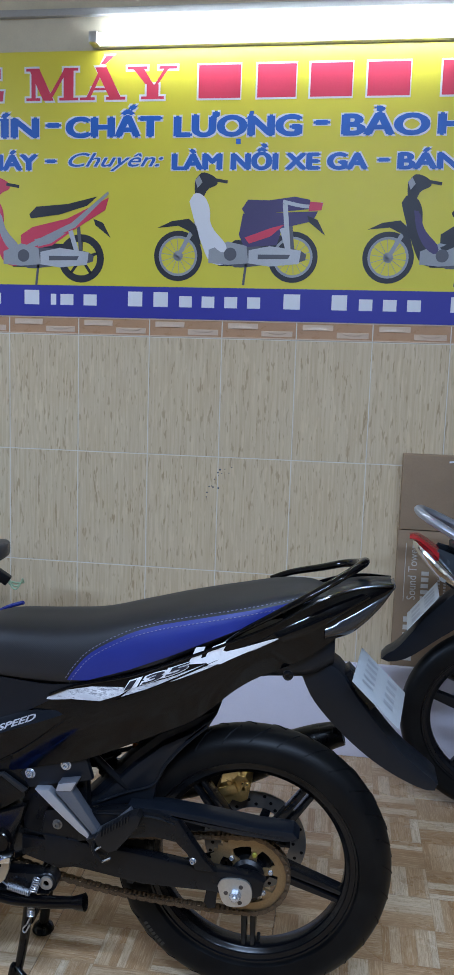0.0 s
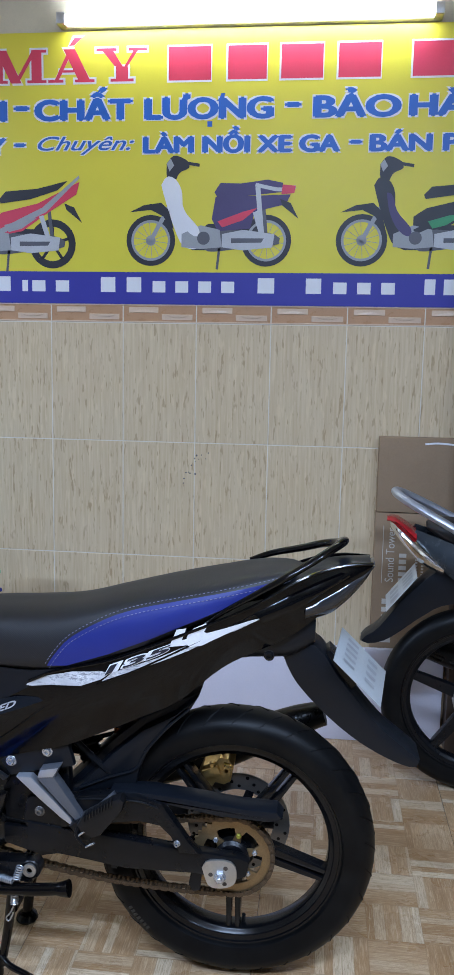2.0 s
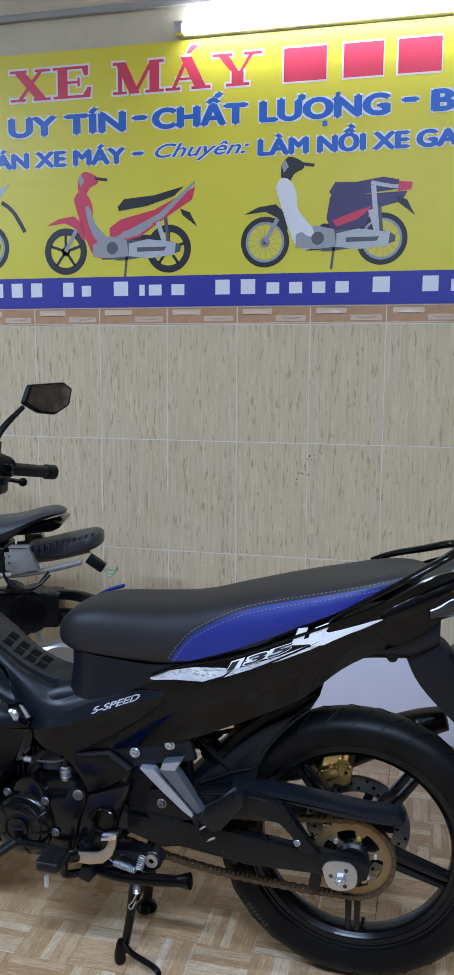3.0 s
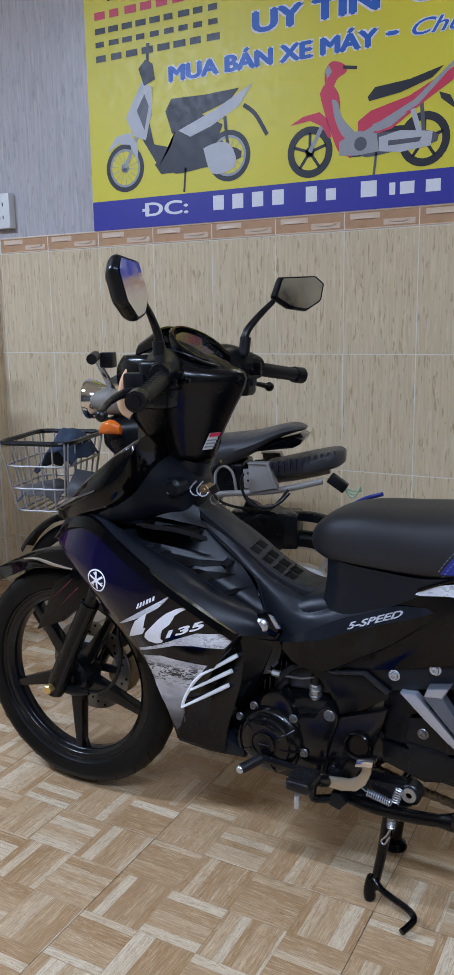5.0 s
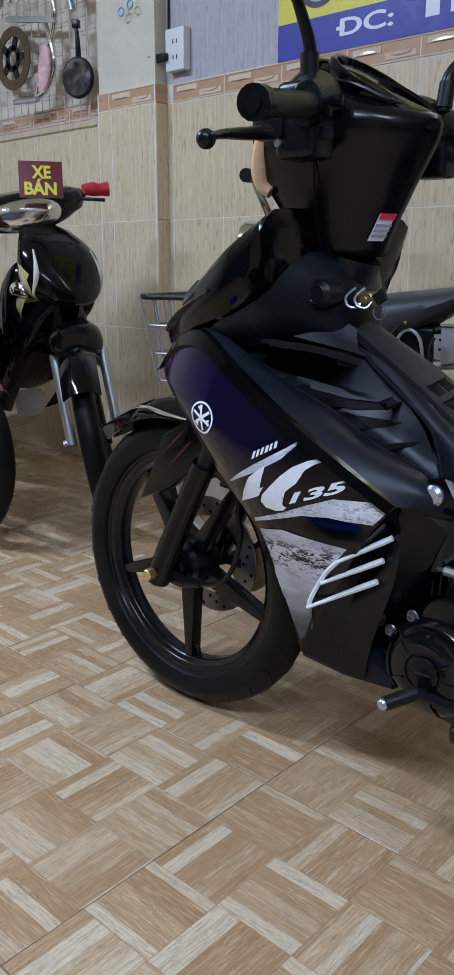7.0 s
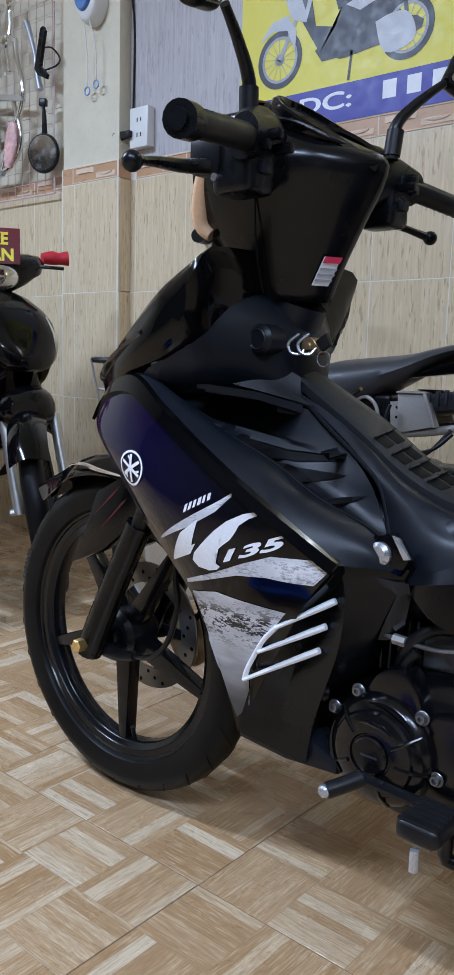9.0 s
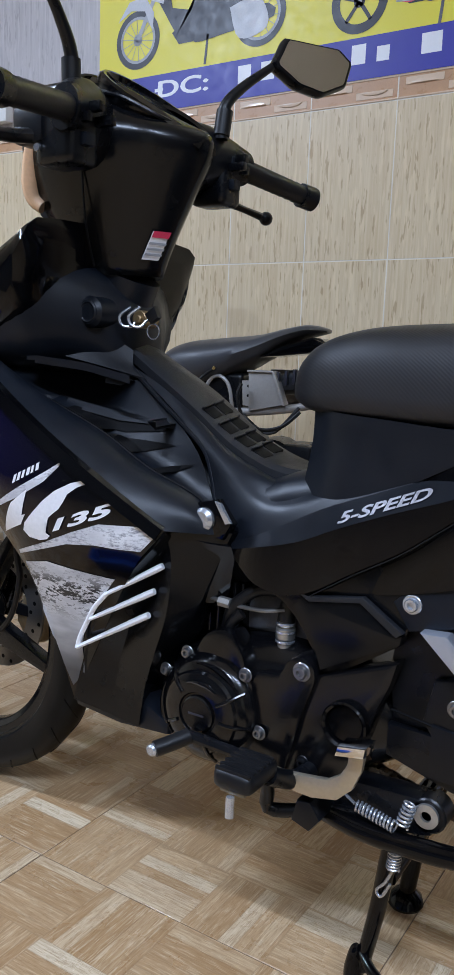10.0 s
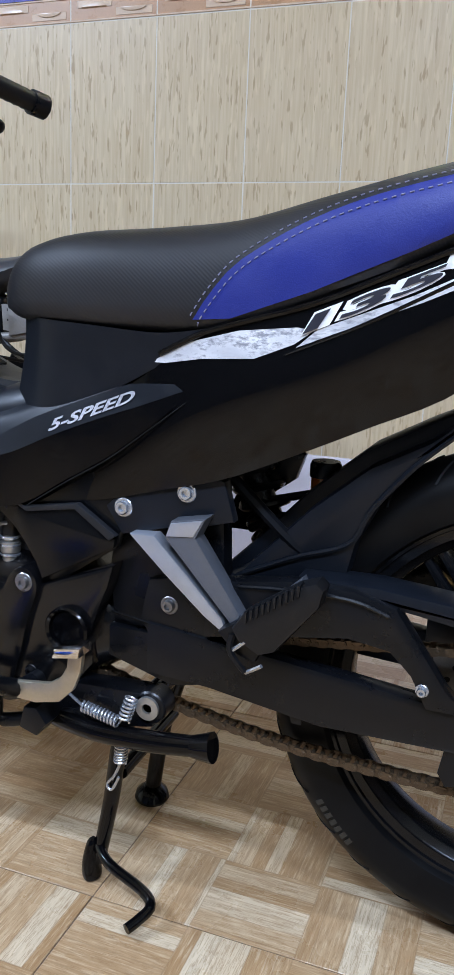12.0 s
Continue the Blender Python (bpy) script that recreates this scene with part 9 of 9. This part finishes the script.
def tray_ring(hx, hy, z, r=0.05):
    pts = []
    for cx, cy, a0 in ((hx - r, hy - r, 0), (-hx + r, hy - r, 90), (-hx + r, -hy + r, 180), (hx - r, -hy + r, 270)):
        for k in range(4):
            a = radians(a0 + 30 * k)
            pts.append((cx + r * math.cos(a), cy + r * math.sin(a), z))
    return pts


rows = [[Vector(p) for p in tray_ring(*q)] for q in ((0.0501, 0.0501, 0.012), (0.10, 0.073, 0.012), (0.115, 0.088, 0.02), (0.128, 0.101, 0.096), (0.132, 0.105, 0.100), (0.150, 0.123, 0.100), (0.153, 0.126, 0.094), (0.150, 0.123, 0.088), (0.138, 0.111, 0.086), (0.122, 0.095, 0.012), (0.110, 0.083, 0.0), (0.0502, 0.0502, 0.0))]
tb = grid_bm(rows, close_v=True)
tb.verts.ensure_lookup_table()
tb.faces.new([tb.verts[k] for k in range(16)])
tb.faces.new([tb.verts[16 * 11 + k] for k in range(16)])
bmesh.ops.recalc_face_normals(tb, faces=tb.faces)
part("tray_shell", tb, BLUE_PLASTIC, tray, "blue plastic shell with a rolled rim")

# ---- wire rack on the wall with spare parts ----
rack = thing("wire_rack", pose(-3.16, 2.962, 1.385), "pale pink wire grid hung on the wall for spare parts", "rack")
for k in range(19):
    part("grid_wire", tube([(-0.43 + 0.05 * k, 0.006, 0), (-0.43 + 0.05 * k, 0.006, 0.95)], 0.0014, 5), PINK_WIRE, rack)
for k in range(20):
    part("grid_wire", tube([(-0.43, 0.002, 0.05 * k), (0.48, 0.002, 0.05 * k)], 0.0014, 5), PINK_WIRE, rack)
for a, b in (((-0.432, 0.0), (-0.432, 0.95)), ((0.482, 0.0), (0.482, 0.95)), ((-0.432, 0.0), (0.482, 0.0)), ((-0.432, 0.95), (0.482, 0.95))):
    part("grid_edge", tube([(a[0], 0.004, a[1]), (b[0], 0.004, b[1])], 0.0032, 6), PINK_WIRE, rack)


def spare_shock(x, z):
    t = thing("shock_absorber", pose(x, 2.925, z), "chrome shock absorber with a black spring hung on the rack", "spare part", "spare shock absorbers")
    part("sleeve", tube([(0, 0, 0.13), (0, 0, 0.30)], 0.024, 14), CHROME, t, "chrome sleeve")
    part("rod", tube([(0, 0, -0.03), (0, 0, 0.14)], 0.012, 10), STEEL, t)
    part("spring", spring((0, 0, -0.005), (0, 0, 0.135), 0.022, 8, 0.0052), SATIN, t, "black coil spring")
    for dz in (0.315, -0.065):
        part("eye", lathe([(0.017, -0.014), (0.017, 0.014), (0.008, 0.014), (0.008, -0.014)], (0, 0, dz), 18), STEEL, t)
    part("fork_end", tube([(0, 0, -0.03), (0, 0, -0.055)], 0.015, 10), ALUMINIUM, t)
    return t


s0 = spare_shock(-3.42, 1.66)
copy_thing(s0, pose(-3.485, 2.925, 1.655))
copy_thing(s0, pose(-3.36, 2.925, 1.665))
rotor = thing("brake_rotor", pose(-3.131, 2.935, 1.661), "worn brown drilled brake disc hung on the wire rack", "spare part")
part("rotor_ring", lathe([(0.12, -0.003), (0.12, 0.003), (0.082, 0.003), (0.082, -0.003)], (0, 0, 0), 48), CHAIN, rotor, "worn brown disc")
part("rotor_centre", join(*[prism([(rr * math.cos(a + da), rr * math.sin(a + da)) for rr, da in ((0.035, -0.5), (0.085, -0.16), (0.085, 0.16), (0.035, 0.5))], -0.004, 0.002, 0.001) for a in [2 * math.pi * k / 5 for k in range(5)]], lathe([(0.05, -0.004), (0.05, 0.002), (0.028, 0.002), (0.028, -0.004)], (0, 0, 0), 30)), SATIN, rotor, "dark centre")
for k in range(16):
    part("rotor_hole", disc(0.005, -0.0036, 0.0034, (0.101 * math.cos(k * math.pi / 8), 0, 0.101 * math.sin(k * math.pi / 8)), 8), DARK_INK, rotor)


def spare_lever(x, z, tilt):
    t = thing("kick_lever", pose(x, 2.925, z, 0, tilt, 0), "bright chrome kick lever hung on the wire rack", "spare part", "spare chrome levers")
    part("lever_arm", tube([(0, 0, -0.062), (0.004, 0, -0.02), (-0.003, 0, 0.02), (0.006, 0, 0.048)], [0.010, 0.0085, 0.010, 0.012], 10), CHROME, t)
    part("lever_boss", disc(0.017, -0.014, 0.012, (0.008, 0, 0.054), 16, edge=0.003), CHROME, t)
    part("lever_pad", tube([(0.0, 0.006, -0.062), (0.003, -0.024, -0.078)], 0.0065, 8), CHROME, t)
    return t


k0 = spare_lever(-3.17, 1.925, 6)
for k in range(1, 5):
    copy_thing(k0, pose(-3.17 + 0.062 * k, 2.925, 1.922 + 0.005 * (k % 3), 0, 6 - 4 * k, 0))
for k in range(5):
    copy_thing(k0, pose(-3.21 + 0.075 * k, 2.93, 2.045 + 0.006 * k, 0, 14 - 3 * k, 0))
hanger_part = thing("footrest_frame", pose(-2.96, 2.925, 1.66), "bright chrome footrest frame hung on the wire rack", "spare part")
part("cross_arm", prism([(-0.186, 0.138), (-0.178, 0.156), (0.0, 0.128), (0.142, 0.098), (0.148, 0.078), (0.0, 0.104)], -0.012, 0.006, 0.003), ALUMINIUM, hanger_part, "pale alloy cross arm")
part("long_arm", tube([(0.093, 0, 0.317), (0.105, 0, 0.25), (0.138, 0, 0.145), (0.120, 0, 0.05), (0.049, 0, -0.044), (0.020, 0, -0.12), (-0.002, 0, -0.173)], [0.013, 0.011, 0.013, 0.011, 0.012, 0.011, 0.013], 12, 40), CHROME, hanger_part, "bent chrome arm")
part("long_arm", tube([(0.060, 0, 0.11), (0.105, 0, 0.03), (0.120, 0, -0.055), (0.085, 0, -0.13), (0.0, 0, -0.168), (-0.11, 0, -0.164)], [0.012, 0.011, 0.012, 0.011, 0.012, 0.013], 12, 40), CHROME, hanger_part, "bent chrome arm")
part("peg_rod", tube([(-0.13, -0.02, -0.175), (0.03, -0.02, -0.182)], 0.011, 10), STEEL, hanger_part)
stay = thing("side_stand", pose(-2.70, 2.925, 1.89), "black bracket with a wire stay hung on the wire rack", "spare part")
part("plate", prism([(-0.034, -0.05), (-0.014, -0.075), (0.036, -0.098), (0.044, -0.082), (0.0, -0.045), (0.030, 0.075), (0.020, 0.092), (0.004, 0.088)], -0.012, 0.004, 0.003), SATIN, stay)
part("stay_wire", tube([(0.005, 0, 0.02), (0.06, 0, 0.01), (0.108, 0, -0.035), (0.09, 0, -0.058), (0.02, 0, -0.062)], 0.0035, 8), SATIN, stay)
white_lever = thing("gear_pedal", pose(-2.76, 2.93, 1.90), "grey-white pedal arm hung on the wire rack", "spare part")
part("pedal_arm", tube([(-0.042, 0, 0.128), (-0.020, 0, 0.08), (0.010, 0, 0.0), (0.026, 0, -0.08), (0.043, 0, -0.134)], [0.012, 0.010, 0.008, 0.008, 0.013], 10), SILVER, white_lever)
spare_mirror = thing("spare_mirror", pose(-2.70, 2.93, 1.53, 0, 0, 25), "black rear-view mirror hung on the wire rack", "mirror")
ms = loft([[(x, y, z) for x, z in ellipse(0, 0, 0.066 * k, 0.074 * k, 18)] for y, k in ((-0.008, 0.95), (-0.004, 1.0), (0.008, 1.0), (0.028, 0.75), (0.034, 0.3))], 12)
part("shell", ms, SATIN, spare_mirror, "black plastic shell")
gl = bmesh.new()
gl.faces.new([gl.verts.new((x, -0.0095, z)) for x, z in ellipse(0, 0, 0.058, 0.066, 28)])
part("glass", gl, MIRROR, spare_mirror, "mirror glass")
part("stem", tube([(0.0, 0.01, 0.062), (0.004, 0.0, 0.13), (0.0, 0, 0.175)], [0.012, 0.008, 0.007], 10), SATIN, spare_mirror)
part("clamp", block(-0.014, 0.014, -0.012, 0.012, 0.172, 0.200, 0.004), SATIN, spare_mirror)
rows = []
for i in range(9):
    rows.append([Vector((0.035 * math.cos(a) * (0.25 + 0.9 * math.sin(math.pi * (0.08 + 0.84 * i / 8))), 0.014 * math.sin(a), 0.09 - 0.17 * i / 8 + 0.008 * noise.noise(Vector((i, a, 2))))) for a in [k * math.pi / 6 for k in range(12)]])
solid("plastic_bag", grid_bm(rows, close_v=True), finish("pink_plastic_bag", (0.70, 0.42, 0.40), 0.25, var=0.35, fine=60), "small crumpled pink plastic bag hung on the rack", "bag", m=pose(-2.88, 2.905, 1.575, 0, 12, 0), sharp=70)
carrier = thing("wire_carrier", pose(-3.46, 2.90, 1.30), "black bent wire luggage carrier leaning under the rack", "carrier")
part("carrier_frame", tube([(-0.12, 0, 0.20), (0.0, 0, 0.24), (0.16, -0.01, 0.29)], 0.007, 8), SATIN, carrier)
part("carrier_leg", tube([(0.0, 0, 0.24), (0.02, 0.0, 0.10), (0.09, 0.02, -0.15), (0.12, 0.03, -0.35)], 0.007, 8), SATIN, carrier)
part("carrier_leg", tube([(-0.05, 0, 0.10), (-0.02, 0, 0.14), (0.02, 0.01, 0.05), (0.05, 0.02, -0.30)], 0.006, 8), SATIN, carrier)


# small dark chips on the wall tiles
rng = random.Random(12)
for k in range(14):
    x, z = -0.035 + 0.075 * k / 13 + rng.uniform(-0.012, 0.012), 0.865 + 0.10 * k / 13 + rng.uniform(-0.018, 0.018)
    r = rng.uniform(0.0015, 0.0042)
    part("glaze_chip", disc(r, -0.0004, 0.002, (x, WALL_Y - 0.0002, z), 7), DARK_GREY_INK, wall_north)
# ---- tiles: pieces last ----
def tile_mesh(w, h, d, bevel=0.0012):
    bm = block(-w / 2, w / 2, 0, d, -h / 2, h / 2, bevel, 1)
    return mesh_of("tile", bm, TILE)


def put_tile(parent, me, x, y, z, name="tile", m=None):
    ob = new(name, me)
    ob.parent = parent
    ob.matrix_basis = m if m is not None else pose(x, y, z)
    return ob


solid("tile_backing", join(block(COL_X1, X1, WALL_Y + 0.0007, WALL_Y + 0.0079, 0, BORDER_Z + BORDER_H, 0), block(X0, COL_X0, WALL_Y + 0.0007, WALL_Y + 0.0079, 0, BORDER_Z + BORDER_H, 0),
                                         block(COL_X0, COL_X1 + 0.006, COL_Y + 0.0007, COL_Y + 0.0079, 0, BORDER_Z + BORDER_H, 0)), GROUT, "pale grout behind the wall tiles", "grout", "structure")
full, foot = tile_mesh(0.248, 0.398, 0.008), tile_mesh(0.248, 0.193, 0.008)


def border_piece():
    bm = join(block(-0.124, 0.124, 0.001, 0.009, -0.0305, 0.0305, 0.001, 1))
    return mesh_of("border_tile", bm, BORDER)


def border_relief():
    bms = []
    for sx, sz in ((-1, 1), (1, -1)):
        x0, x1 = (-0.105, -0.004) if sx < 0 else (0.008, 0.112)
        bms.append(block(x0, x1, -0.0005, 0.003, 0.002 if sz > 0 else -0.021, 0.021 if sz > 0 else -0.002, 0.001, 1))
        xc = (x0 + x1) / 2
        pts = [(xc + 0.036 * math.cos(a), sz * 0.003 + sz * 0.010 * math.sin(a)) for a in [math.pi * k / 10 for k in range(11)]]
        bms.append(prism(pts if sz > 0 else pts[::-1], -0.004, 0.0, 0.0015))
    bms += [block(-0.124, 0.124, -0.0012, 0.003, z - 0.0022, z + 0.0022, 0.0008, 1) for z in (-0.0275, 0.0275)]
    return mesh_of("relief", join(*bms), BORDER_LIGHT)


b_me, r_me = border_piece(), border_relief()
n = 0
for j in range(-9, 7):
    x = 0.25 * j + 0.125
    if x - 0.125 < COL_X1 - 0.01:
        continue
    for k, z in enumerate((1.195, 0.795, 0.395)):
        put_tile(wall_north, full, x, WALL_Y, z)
    put_tile(wall_north, foot, x, WALL_Y, 0.0975)
    b = put_tile(wall_north, b_me, x, WALL_Y - 0.0005, BORDER_Z + BORDER_H / 2, "border_tile")
    put_tile(b, r_me, 0, 0, 0, "relief")
for j in range(8):
    x = COL_X0 - 0.13 - 0.25 * j
    for z in (1.195, 0.795, 0.395):
        put_tile(wall_north, full, x, WALL_Y, z)
    put_tile(wall_north, foot, x, WALL_Y, 0.0975)
    b = put_tile(wall_north, b_me, x, WALL_Y - 0.0005, BORDER_Z + BORDER_H / 2, "border_tile")
    put_tile(b, r_me, 0, 0, 0, "relief")
gap = COL_X1 + 0.0105, -2.2505
ga, gb = tile_mesh(gap[1] - gap[0], 0.398, 0.008), tile_mesh(gap[1] - gap[0], 0.193, 0.008)
for z, me in ((1.195, ga), (0.795, ga), (0.395, ga), (0.0975, gb)):
    put_tile(wall_north, me, (gap[0] + gap[1]) / 2, WALL_Y, z)
cf, cfoot = tile_mesh(0.236, 0.398, 0.008), tile_mesh(0.236, 0.193, 0.008)
nf, nfoot = tile_mesh(0.070, 0.398, 0.008), tile_mesh(0.070, 0.193, 0.008)
rf, rfoot = tile_mesh(0.058, 0.398, 0.008), tile_mesh(0.058, 0.193, 0.008)
for z, a, c, d in ((1.195, cf, nf, rf), (0.795, cf, nf, rf), (0.395, cf, nf, rf), (0.0975, cfoot, nfoot, rfoot)):
    put_tile(column, a, COL_X1 - 0.119, COL_Y, z)
    put_tile(column, c, COL_X1 - 0.275, COL_Y, z)
    put_tile(column, d, 0, 0, 0, m=pose(COL_X1 + 0.009, COL_Y + 0.031, z, 0, 0, 90))
b = put_tile(column, b_me, COL_X1 - 0.124, COL_Y - 0.0005, BORDER_Z + BORDER_H / 2, "border_tile")
put_tile(b, r_me, 0, 0, 0, "relief")
side_b = mesh_of("border_tile", block(-0.03, 0.03, 0.001, 0.009, -0.0305, 0.0305, 0.001, 1), BORDER)
put_tile(column, side_b, 0, 0, 0, "border_tile", pose(COL_X1 + 0.0085, COL_Y + 0.031, BORDER_Z + BORDER_H / 2, 0, 0, 90))
put_tile(column, side_b, COL_X1 - 0.28, COL_Y - 0.0005, BORDER_Z + BORDER_H / 2, "border_tile")

fl = mesh_of("floor_tile", block(-0.2494, 0.2494, -0.2494, 0.2494, -0.008, 0, 0.0008, 1), PARQUET)
for i in range(-9, 6):
    for j in range(-9, 3):
        x, y = FLOOR_X + 0.5 * i + 0.25, FLOOR_Y + 0.5 * j + 0.25
        if X0 < x < X1 and Y0 < y < WALL_Y + 0.2:
            put_tile(floor, fl, x, y, 0, "floor_tile")
